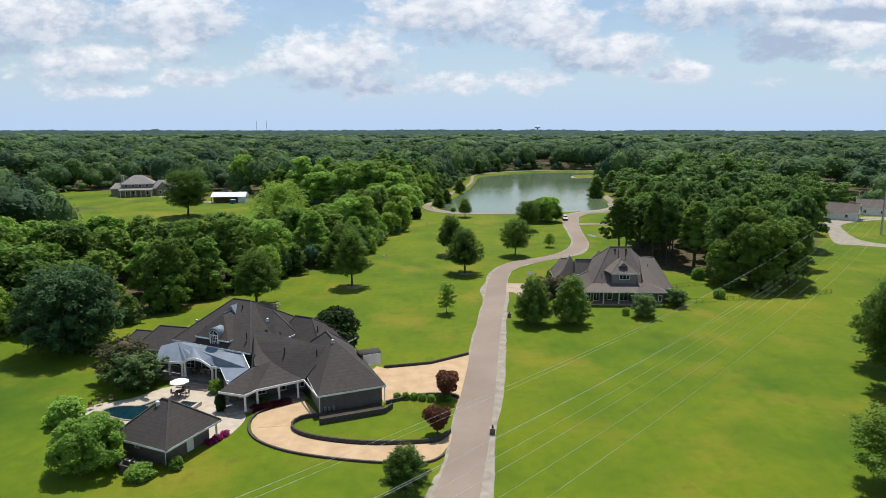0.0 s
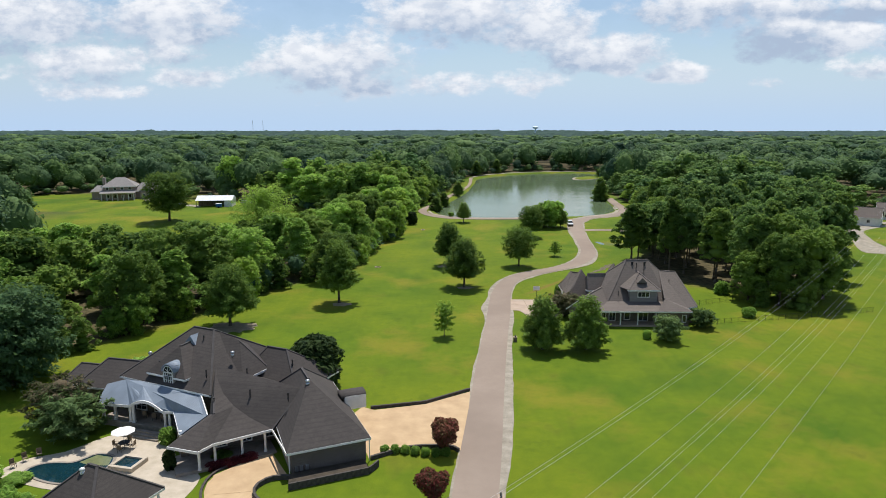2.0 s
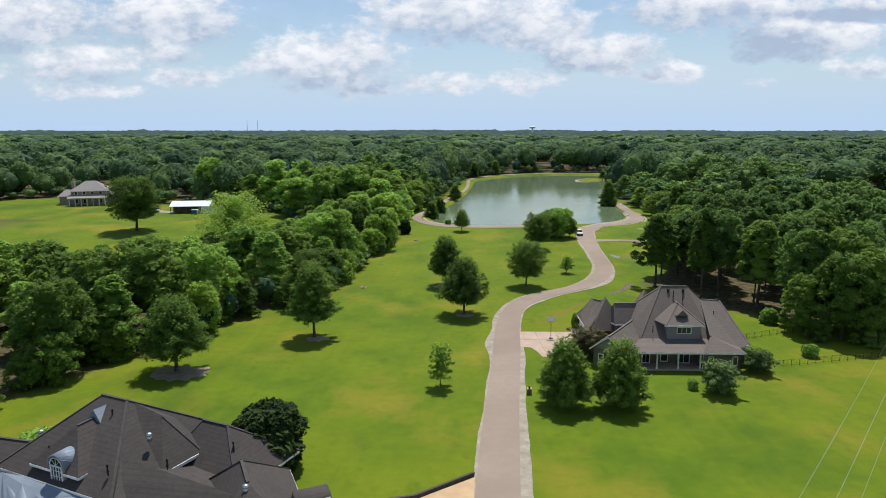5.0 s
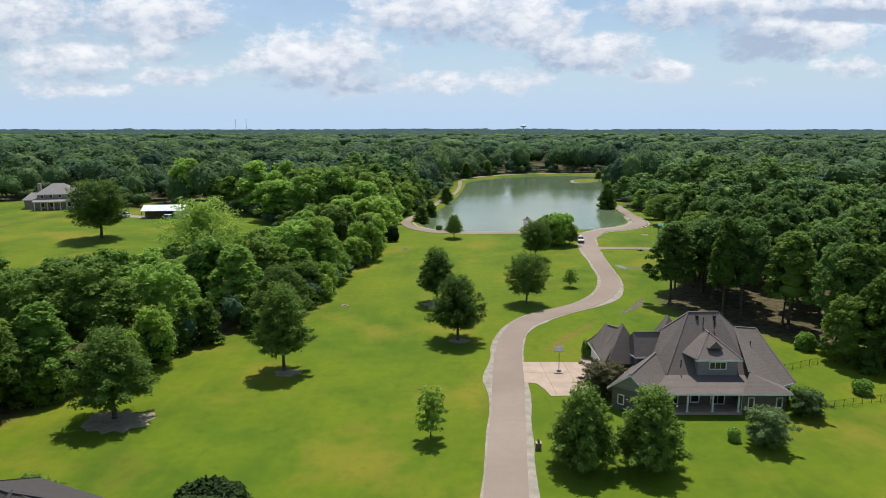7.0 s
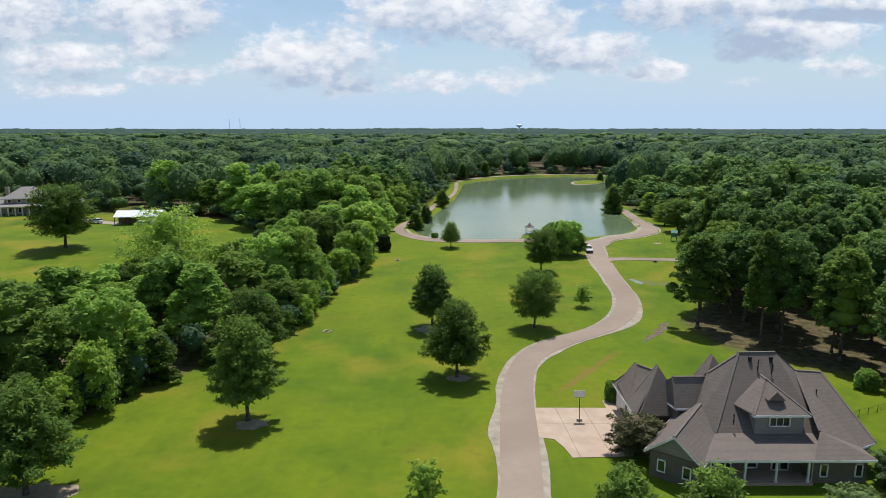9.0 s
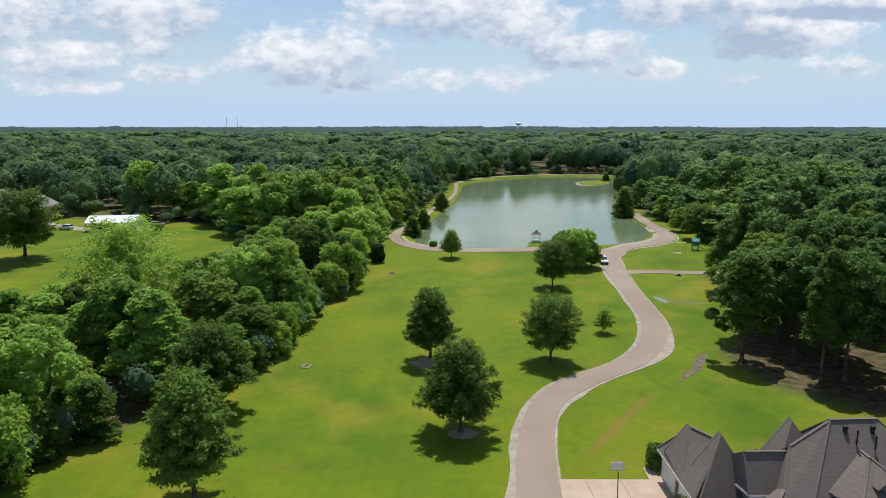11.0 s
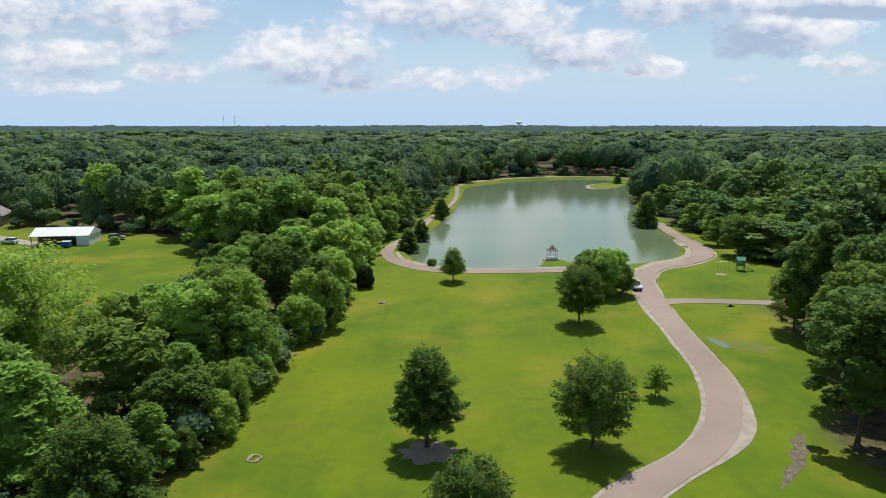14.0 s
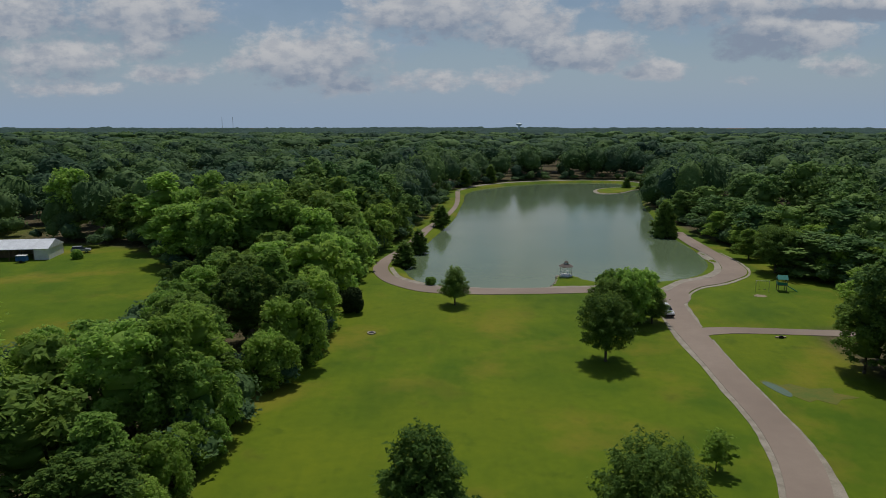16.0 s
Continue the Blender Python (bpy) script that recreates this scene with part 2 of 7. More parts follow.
LEAF_MYRTLE = leaf_material("leaf_myrtle", (0.055, 0.115, 0.035), (0.19, 0.285, 0.105), (0.24, 0.30, 0.12), 0.4)
LEAF_ROSE = leaf_material("blossom_faded", (0.06, 0.10, 0.03), (0.22, 0.17, 0.11), (0.2, 0.2, 0.09), 0.35)


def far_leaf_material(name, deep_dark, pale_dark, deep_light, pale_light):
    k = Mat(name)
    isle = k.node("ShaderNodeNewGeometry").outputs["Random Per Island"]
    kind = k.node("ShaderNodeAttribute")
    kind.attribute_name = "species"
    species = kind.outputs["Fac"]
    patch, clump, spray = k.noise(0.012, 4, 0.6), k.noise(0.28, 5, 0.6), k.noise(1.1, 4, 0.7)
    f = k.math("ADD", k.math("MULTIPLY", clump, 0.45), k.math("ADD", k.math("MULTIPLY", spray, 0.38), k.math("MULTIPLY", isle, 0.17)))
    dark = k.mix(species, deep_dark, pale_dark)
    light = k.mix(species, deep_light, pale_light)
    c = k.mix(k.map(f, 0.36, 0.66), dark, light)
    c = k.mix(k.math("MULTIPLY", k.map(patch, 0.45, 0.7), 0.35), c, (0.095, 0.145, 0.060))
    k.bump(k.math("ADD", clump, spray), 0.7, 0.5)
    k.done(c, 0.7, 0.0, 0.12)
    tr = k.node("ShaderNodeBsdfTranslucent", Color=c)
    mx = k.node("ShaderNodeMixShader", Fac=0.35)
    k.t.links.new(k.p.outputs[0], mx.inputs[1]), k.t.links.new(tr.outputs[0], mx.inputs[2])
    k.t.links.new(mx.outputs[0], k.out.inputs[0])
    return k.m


# Blue is raised in the far leaf colours to stand in for aerial haze.
LEAF_FAR_HAZED = far_leaf_material("leaf_far_hazed", (0.021, 0.056, 0.032), (0.070, 0.140, 0.034), (0.070, 0.142, 0.088), (0.205, 0.315, 0.098))
LEAF_SHORE = far_leaf_material("leaf_shore", (0.055, 0.125, 0.045), (0.105, 0.20, 0.042), (0.17, 0.31, 0.10), (0.34, 0.48, 0.11))
# Base colour darkened for the sheet's missing self-shading and blued for haze.
LEAF_DISTANT_HAZED = plain("leaf_distant_hazed", (0.020, 0.042, 0.036), (0.060, 0.100, 0.080), 0.03, 0.85, fine=0.22, bump=1.0, spec=0.05)
BARK = plain("bark", (0.05, 0.04, 0.03), (0.16, 0.13, 0.10), 2.5, 0.9, stretch=(1, 1, 0.2), fine=18, bump=0.6)
BARK_PALE = plain("bark_pale", (0.22, 0.20, 0.17), (0.5, 0.48, 0.43), 1.6, 0.85, stretch=(1, 1, 0.4), fine=9, bump=0.4)


def grass_material():
    k = Mat("lawn_grass")
    wide, mid, small, fine = k.noise(0.018, 3), k.noise(0.09, 5, 0.6), k.noise(0.7, 5, 0.65), k.noise(9, 4, 0.7)
    streak = k.noise(0.6, 3, 0.5, (1.4, 0.12, 1))
    c = k.mix(k.map(mid, 0.33, 0.68), (0.071, 0.136, 0.0072), (0.151, 0.204, 0.0088))
    c = k.mix(k.math("MULTIPLY", k.map(wide, 0.40, 0.60), 0.6), c, (0.190, 0.219, 0.0096))
    c = k.mix(k.math("MULTIPLY", k.map(small, 0.35, 0.75), 0.4), c, (0.056, 0.108, 0.0064))
    c = k.mix(k.math("MULTIPLY", k.map(streak, 0.45, 0.7), 0.1), c, (0.046, 0.095, 0.0056))
    dry = k.math("MULTIPLY", k.map(k.noise(0.055, 6, 0.62), 0.52, 0.68), 0.72)
    c = k.mix(dry, c, (0.269, 0.219, 0.0256))
    lush = k.math("MULTIPLY", k.map(k.noise(0.035, 6, 0.62, (1, 0.6, 1)), 0.53, 0.68), 0.7)
    c = k.mix(lush, c, (0.038, 0.090, 0.0072))
    weed = k.math("MULTIPLY", k.map(k.noise(0.22, 5, 0.7), 0.56, 0.72), 0.5)
    c = k.mix(weed, c, (0.040, 0.087, 0.0080))
    c = k.mix(k.math("MULTIPLY", k.map(fine, 0.3, 0.75), 0.35), c, (0.044, 0.082, 0.0048))
    # a worn reddish wheel track that crosses the grass beside the gabled house
    at = k.node("ShaderNodeSeparateXYZ", Vector=k.node("ShaderNodeNewGeometry").outputs["Position"])
    gx_, gy_ = k.math("SUBTRACT", at.outputs[0], 22.4), k.math("SUBTRACT", at.outputs[1], 167.0)
    along = k.math("ADD", k.math("MULTIPLY", gx_, 0.60), k.math("MULTIPLY", gy_, 0.80))
    across = k.math("SUBTRACT", k.math("MULTIPLY", gx_, 0.80), k.math("MULTIPLY", gy_, 0.60))
    across = k.math("ADD", k.math("ABSOLUTE", across), k.math("MULTIPLY", k.math("SUBTRACT", small, 0.5), 1.6))
    worn = k.math("MULTIPLY", k.math("SUBTRACT", 1.0, k.map(across, 0.1, 0.95)), k.math("SUBTRACT", 1.0, k.map(k.math("ABSOLUTE", along), 6.5, 12.5)))
    c = k.mix(k.math("MULTIPLY", worn, 0.7), c, (0.20, 0.125, 0.035))
    floor = k.node("ShaderNodeAttribute")
    floor.attribute_name = "woodland"
    c = k.mix(floor.outputs["Fac"], c, k.mix(k.map(small, 0.35, 0.7), (0.04, 0.038, 0.017), (0.15, 0.118, 0.062)))
    k.bump(k.math("ADD", fine, small), 0.6, 0.08)
    return k.done(c, 0.9, 0.0, 0.12)


GRASS = grass_material()
TWIGS = plain("dead_twigs", (0.035, 0.032, 0.014), (0.21, 0.175, 0.12), 1.6, 0.95, fine=9, bump=0.8)
LITTER = plain("leaf_litter", (0.075, 0.066, 0.036), (0.235, 0.19, 0.105), 0.5, 0.95, fine=6, bump=0.4)
MULCH = plain("dark_mulch", (0.03, 0.025, 0.018), (0.09, 0.07, 0.05), 1.2, 0.95, fine=9, bump=0.5)
SOIL = plain("bare_soil", (0.19, 0.155, 0.10), (0.36, 0.29, 0.20), 0.9, 0.95, fine=7, bump=0.4)


def road_material():
    k = Mat("asphalt_worn")
    wide, mid, grit = k.noise(0.06, 4), k.noise(0.8, 5, 0.65), k.noise(22, 3, 0.7)
    c = k.mix(k.map(wide, 0.35, 0.65), (0.248, 0.190, 0.148), (0.328, 0.257, 0.203))
    c = k.mix(k.math("MULTIPLY", k.map(mid, 0.4, 0.75), 0.45), c, (0.25, 0.19, 0.15))
    c = k.mix(k.math("MULTIPLY", k.map(grit, 0.35, 0.7), 0.35), c, (0.17, 0.145, 0.13))
    k.bump(grit, 0.4, 0.01)
    return k.done(c, 0.88, 0.0, 0.2)


ROAD = road_material()
SHOULDER = plain("gravel_pale", (0.20, 0.172, 0.130), (0.39, 0.345, 0.28), 0.7, 0.95, fine=9, bump=0.2)
DRIVE = plain("exposed_aggregate", (0.40, 0.27, 0.15), (0.56, 0.40, 0.24), 0.5, 0.9, fine=20, bump=0.3)
CONCRETE = plain("concrete_pink", (0.34, 0.255, 0.19), (0.47, 0.365, 0.285), 0.5, 0.9, fine=14, bump=0.25)
DECK = plain("pool_deck", (0.38, 0.32, 0.24), (0.54, 0.465, 0.37), 0.8, 0.85, fine=14, bump=0.2)
WALL_CAP = plain("block_wall_dark", (0.035, 0.03, 0.028), (0.11, 0.095, 0.085), 3, 0.9, fine=14, bump=0.4)


def water_material():
    k = Mat("lake_water")
    swell = k.noise(0.9, 4, 0.6, (1, 0.45, 1))
    cat = k.map(k.noise(0.02, 4, 0.6, (0.5, 1.4, 1)), 0.35, 0.7, 0.08, 0.15)
    k.bump(swell, 0.28, 0.08)
    c = k.mix(k.map(k.noise(0.03, 3), 0.3, 0.7), (0.11, 0.155, 0.08), (0.14, 0.19, 0.11))
    m = k.done(c, cat, 0.0, 0.5)
    k.p.inputs["IOR"].default_value = 1.42
    return m


WATER = water_material()


# ---- ground, lake, roads ----
LAKE = smooth_line([(-8.8, 307), (-9.2, 297), (-4.9, 284), (3, 278.6), (12, 276.9), (22.8, 277.2), (25.4, 280.4), (27.0, 285), (27.9, 289), (30.0, 290.6), (31.7, 288.5), (33.4, 284.5),
                    (38, 281), (45, 281.2), (53, 284), (61, 289.3), (69.3, 303), (73, 323), (74.5, 345), (80, 375), (92, 432), (102, 462), (110, 486), (114, 512), (106, 534), (78, 537),
                    (42, 519), (16.3, 484), (10, 432), (5, 383), (-3.4, 337)], 3.0, True)


def ground_z(x, y):
    x, y = np.asarray(x, float), np.asarray(y, float)
    z = 0.8 * ss(225, 268, y) + 0.8 * ss(-50, -100, x) * ss(180, 260, y) - 0.4 * ss(-16, -26, x) * ss(112, 100, y)
    near = (x > -40) & (x < 150) & (y > 250) & (y < 580)
    d = np.full(x.shape, 50.0)
    if near.any():
        d[near] = away(LAKE, x[near], y[near]) if x.ndim else away(LAKE, x, y)
    k = ss(-3.0, 1.0, d)
    return z * k - 1.6 * (1 - k)


def gz(x, y):
    return float(ground_z(np.array([x]), np.array([y]))[0])


def at_ground(x, y, turn=0.0, dz=0.0):
    return pose(x, y, gz(x, y) + dz, 0, 0, turn)


gx = np.r_[-4800, -3000, -1800, -1000, np.arange(-600, -120, 30), np.arange(-120, -64, 7), np.arange(-64, 124, 1.6), np.arange(124, 180, 7), np.arange(180, 640, 30), 1000, 1800, 3000, 4800]
gy = np.r_[-4800, -2000, -900, -400, -200, np.arange(-100, 60, 10), np.arange(60, 250, 3), np.arange(250, 556, 1.7), np.arange(556, 700, 12), 900, 1400, 2200, 3200, 4900]
X, Y = np.meshgrid(gx, gy)
Z = ground_z(X.ravel(), Y.ravel())
nx, ny = len(gx), len(gy)
i, j = np.meshgrid(np.arange(nx - 1), np.arange(ny - 1))
a = (j * nx + i).ravel()
ground = put("ground", fast_mesh("ground", np.c_[X.ravel(), Y.ravel(), Z], np.c_[a, a + 1, a + nx + 1, a + nx], True), GRASS)
tagged(ground, "mown bright green lawn with yellowish dry patches", "lawn", kind="structure")

lake = put("water", mesh_of("water", [(p[0] + (p[0] - 40) * 0.04, p[1] + (p[1] - 390) * 0.012, 0.0) for p in LAKE], [list(range(len(LAKE)))]), WATER)
tagged(lake, "still greenish lake water reflecting pale clouds", "lake", kind="structure")


def ribbon(name, left, right, dz, material, label, category, n=160, thick=0.25, jag=0.0, across=4):
    """A strip of paving between two edge lines, laid on the ground."""
    L, R = even(smooth_line(left), n), even(smooth_line(right), n)
    if jag:
        rng = np.random.default_rng(len(name) + n)
        for line in (L, R):
            for reach in (2, 9):
                w = np.hanning(2 * reach + 3)
                line += np.stack([np.convolve(rng.normal(size=n), w, "same") for _ in (0, 1)], 1) * jag * 0.32 / np.sqrt((w ** 2).sum())
    rows, k = [], across + 3
    for s in [0.0] + [q / across for q in range(across + 1)] + [1.0]:
        P = L * (1 - s) + R * s
        rows.append(np.c_[P, ground_z(P[:, 0], P[:, 1]) + dz])
    rows[0][:, 2] -= thick
    rows[-1][:, 2] -= thick
    v = np.stack(rows, 1).reshape(-1, 3)
    f = [(q * k + c, q * k + c + 1, (q + 1) * k + c + 1, (q + 1) * k + c) for q in range(n - 1) for c in range(k - 1)]
    ob = put(name, fast_mesh(name, v, np.array(f)[:, ::-1]), material)
    return tagged(ob, label, category, kind="structure")


def slab(name, outline, dz, material, label, category, thick=0.3, parent=None, step=1.2, curve=True):
    line = smooth_line(outline, step, True) if curve else np.array(outline, float)
    bm = bmesh.new()
    top = [bm.verts.new((x, y, gz(x, y) + dz)) for x, y in line]
    low = [bm.verts.new((x, y, gz(x, y) + dz - thick)) for x, y in line]
    bm.faces.new(top)
    for q in range(len(line)):
        r = (q + 1) % len(line)
        bm.faces.new((low[q], low[r], top[r], top[q]))
    ob = part(name, bm, material, parent)
    return tagged(ob, label, category, kind="structure")


ROAD_L = [(-9.5, -20), (-5.2, 25), (-1.2, 62.3), (0.0, 70), (0.6, 79.1), (1.45, 87.9), (2.5, 98.7), (3.7, 112.4), (4.6, 121), (5.5, 130), (6.3, 136.5), (7.0, 145), (8.0, 155.6), (8.75, 160.5), (9.8, 166), (10.7, 169), (11.75, 172),
          (13.4, 175.4), (15.1, 177.9), (17.6, 180.5), (20.1, 182.6), (23.1, 184.8), (26.1, 187.1), (28.5, 189.6), (31.3, 193.1), (33.4, 196.9), (35.9, 203.3), (37.7, 210.7), (38.4, 216.3), (39.0, 224), (39.7, 232), (40.3, 242.5), (40.7, 250), (41.5, 262), (39, 272)]
ROAD_R = [(-5, -20), (-0.7, 25), (3.4, 62.4), (4.5, 71.5), (5.35, 79.2), (6.2, 88), (7.1, 98.8), (8.3, 112.5), (9.0, 120), (10.0, 130), (10.7, 136.5), (11.6, 145), (12.45, 155.6), (13.05, 160.5), (14.0, 166), (14.9, 169), (16.1, 172),
          (17.8, 174.3), (19.8, 176.6), (24.1, 180.5), (26.5, 182.5), (29.3, 184.7), (31.7, 187.1), (33.7, 189.5), (36.0, 193), (38.0, 196.9), (39.8, 201), (41.2, 205.7), (42.1, 210.7), (42.6, 216.3), (43.3, 224), (43.95, 232), (45.1, 243), (45.8, 249), (47.6, 262), (51, 273)]
# outer rims of the gravel on both sides
RIM_W = [(-10.5, -20), (-6.2, 25), (-2.1, 62.3), (-0.9, 67), (-0.2, 72), (0.4, 79), (1.25, 87.9), (2.2, 98.7), (3.35, 112.4), (4.35, 121), (5.2, 130), (5.95, 136.5), (6.15, 141.4), (5.85, 145), (5.8, 148), (6.6, 152), (7.4, 155.6), (7.75, 160.5), (8.9, 166), (9.9, 169), (10.95, 172),
         (12.8, 175.4), (14.4, 177.9), (17.0, 180.5), (19.6, 182.6), (22.75, 184.8), (25.7, 187.1), (28.0, 189.6), (30.6, 193.1), (32.65, 196.9), (35.1, 203.3), (36.9, 210.7), (37.6, 216.3), (38.2, 224), (38.9, 232), (39.2, 242.5), (40.1, 250), (41.2, 258)]
RIM_E = [(-3.8, -20), (0.6, 25), (4.8, 62.5), (5.2, 68), (5.4, 72), (6.1, 79.2), (7.4, 88), (8.35, 98.8), (9.45, 112.5), (10.0, 121), (10.75, 130), (11.45, 136.5), (12.05, 141.4), (12.1, 146), (12.7, 155.6), (13.4, 160.5), (14.3, 166), (15.3, 169), (16.9, 172),
         (19.0, 174.3), (20.7, 176.6), (24.8, 180.5), (27.3, 182.5), (30.4, 184.7), (33.3, 187.1), (35.6, 189.5), (38.0, 193), (39.5, 196.9), (40.65, 201), (41.7, 205.7), (42.5, 210.7), (42.95, 216.3), (43.6, 224), (44.25, 232), (45.4, 243)]


def aside(line, d):
    line = np.array(line, float)
    t = np.gradient(line, axis=0)
    t /= np.linalg.norm(t, axis=1, keepdims=True)
    return line + np.c_[t[:, 1], -t[:, 0]] * d


ribbon("shoulder_east", aside(ROAD_R[:-3], -0.25), RIM_E, 0.05, SHOULDER, "pale crumbling gravel edge along the road", "road edge", 500, 0.15, 0.09, 2)
ribbon("shoulder_west", RIM_W, aside(ROAD_L[:-1], 0.25), 0.045, SHOULDER, "pale gravel edge along the road, wider at the drives", "road edge", 500, 0.15, 0.09, 2)
ribbon("road", ROAD_L, ROAD_R, 0.09, ROAD, "worn pinkish grey asphalt lane curving to the lake", "road", 420, 0.25)
# the lane along the shore, both ways from the fork
ribbon("lane_east", [(38.5, 268.2), (45.5, 269.5), (50, 275.5), (55, 281), (62, 285), (68, 293), (71.3, 304), (72.6, 318), (74, 338), (75.5, 350)],
       [(40.5, 264), (48.5, 263.5), (52, 271.5), (56.5, 276.5), (63.5, 280.5), (72.2, 289), (75.6, 301), (76, 314), (77.5, 334), (78.8, 348)], 0.085, ROAD,
       "asphalt lane bending round the lake shore", "lane", 150, 0.25)
ribbon("lane_east_rim", [(44.5, 271.5), (49.3, 277.5), (54.5, 283), (61, 287), (66.6, 294), (69.8, 304.5), (71.4, 318)],
       [(45.5, 269.5), (50, 275.5), (55, 281), (62, 285), (68, 293), (71.3, 304), (72.6, 318)], 0.06, SHOULDER, "pale concrete rim beside the lake lane", "kerb", 90, 0.2, 0.15, 1)
ribbon("lane_east_outer", [(45.7, 249.5), (46.7, 256), (47.6, 262), (50.5, 268.2), (52.2, 271.2), (56.7, 276.3), (63.7, 280.3), (72.4, 288.8), (75.8, 301), (76.2, 314)],
       [(46.1, 249.7), (47.2, 256), (48.15, 261.6), (51.1, 267.7), (52.7, 270.7), (57.1, 275.6), (64.0, 279.6), (72.9, 288.4), (76.4, 301), (76.7, 314)], 0.05, SHOULDER, "pale gravel edge of the lake lane", "road edge", 90, 0.15, 0.25, 1)
ribbon("lane_west", [(42, 269), (37.5, 272.3), (27, 271.2), (14, 270.5), (7, 270.6), (-2.5, 272.2), (-8.6, 276.9), (-13.5, 284.4), (-16.2, 295.5), (-14.6, 308), (-10.4, 324.5), (-5.8, 354), (-1.8, 372), (3.5, 398), (7, 430), (8.4, 479)],
       [(42, 274), (37.5, 276.7), (27, 276.0), (14, 275.4), (7, 275.6), (-0.9, 277.2), (-6.0, 280.7), (-10.4, 287), (-12.6, 296), (-11.6, 307), (-7.4, 323), (-2.8, 353), (0.6, 371), (5.5, 397), (9.0, 430), (10.8, 478)], 0.085, ROAD,
       "pale asphalt lane along the dam and lake shore", "lane", 220, 0.25)
ribbon("side_drive", [(44.5, 248.6), (50, 249.2), (66.4, 247.6), (84, 245.5), (110, 240)], [(44.5, 244.6), (50, 246), (66.4, 244.6), (84, 242.7), (110, 237)], 0.07, ROAD, "narrow grey side drive", "driveway", 60)
ribbon("far_shore_lane", [(10.8, 482), (24, 509), (50, 533), (85, 544), (112, 538), (120, 512), (110, 470), (104, 455)], [(8.4, 484), (21, 512), (49, 537), (86, 548), (115, 541), (124, 512), (113, 469), (107, 454)], 0.08, SHOULDER,
                  "pale gravel track along the far shore", "track", 80)
ribbon("shore_rim", [(36, 276.4), (27, 275.8), (14, 275.2), (7, 275.4), (-0.9, 277.0), (-6.0, 280.5), (-10.2, 287), (-12.3, 296)], [(36, 278.0), (26, 277.3), (14, 276.7), (7, 277.0), (-0.2, 278.4), (-5.0, 282.0), (-9.3, 288), (-11.2, 296.5)], 0.05, SHOULDER, "pale stony rim between the lane and the water", "kerb", 160, 0.3, 0.2, 2)
for k, (x, y, r) in enumerate(((25.2, 280.4, 0.5), (25.9, 281.9, 0.7), (26.5, 283.6, 0.45), (27.0, 285.2, 0.6), (27.4, 287.2, 0.5), (27.9, 289.0, 0.7), (23.9, 278.4, 0.5), (32.0, 288.2, 0.5))):
    bm = bmesh.new()
    bmesh.ops.create_icosphere(bm, subdivisions=2, radius=r, matrix=Matrix.Rotation(k * 1.3, 4, "Z") @ Matrix.Diagonal((1.2, 0.8, 0.6, 1)))
    for v in bm.verts:
        v.co *= 1 + 0.22 * noise.noise(v.co * 2.1 + Vector((k * 3.0, 0, 0)))
    rock = part("rock", bm, SHOULDER)
    rock.matrix_basis = pose(x, y, 0.1)
    tagged(rock, "pale grey boulder at the water's edge", "rock", "rocks on the spit")

prong = smooth_line([(116, 500), (106, 492), (96, 478), (86, 471), (81, 475), (83, 490), (92, 502), (106, 509), (116, 510)], 2.0, True)
for grow, z, mat, name, label in ((1.0, 0.16, SHOULDER, "far_spit_bank", "pale sandy bank round a grassy point"), (0.86, 0.3, GRASS, "far_spit", "low grassy point reaching into the lake")):
    line = [(98 + (x - 98) * grow, 492 + (y - 492) * grow) for x, y in prong]
    bm = bmesh.new()
    top = [bm.verts.new((x, y, z)) for x, y in line]
    low = [bm.verts.new((x, y, -1.7)) for x, y in line]
    bm.faces.new(top)
    for k in range(len(line)):
        bm.faces.new((low[k], low[(k + 1) % len(line)], top[(k + 1) % len(line)], top[k]))
    tagged(part(name, bm, mat, None), label, "lake bank", kind="structure")

# bare earth
MUD = plain("wet_mud_grass", (0.07, 0.125, 0.010), (0.17, 0.15, 0.03), 0.35, 0.9, fine=3, bump=0.4)
for name, spot, r, label in (("bare_patch", (-1.6, 187.6), 3.6, "ring of bare earth and grey leaves round a tree"), ("bare_patch", (-23.5, 149.6), 2.2, "ring of bare earth round a tree"),
                             ("bare_patch", (-41.2, 133.5), 4.6, "ring of dry leaves round a tree"), ("bare_patch", (65.6, 269.3), 1.5, "worn sandy patch in the playground"),
                             ("bare_patch", (2.5, 164.3), 2.0, "ring of bare earth round a tree")):
    rng = random.Random(spot[0])
    slab(name, [(spot[0] + 0.1 * r + r * k * math.cos(q * 0.2618), spot[1] - 0.1 * r + 0.75 * r * k * math.sin(q * 0.2618)) for q in range(24) for k in (rng.uniform(0.72, 1.08),)], 0.02, SOIL, label, "soil", 0.1, step=0.5)
slab("puddle_mud", [(44.8, 225.9), (45.9, 226.4), (47.2, 224.6), (48.6, 225.2), (50.4, 223.4), (53.6, 223.6), (53.0, 222), (55.5, 220.4), (52.6, 219.8), (51, 218.2), (49.4, 219.8), (48, 219.0), (47, 221.0), (45.5, 222.6)], 0.02, MUD, "muddy hollow beside the road", "soil", 0.1)
puddle = slab("puddle", [(44.9, 225.4), (45.8, 225.9), (46.9, 223.8), (47.1, 221.6), (46.2, 220.6), (45.4, 222.6)], 0.032, WATER, "shallow grey puddle in the grass", "puddle", 0.02)
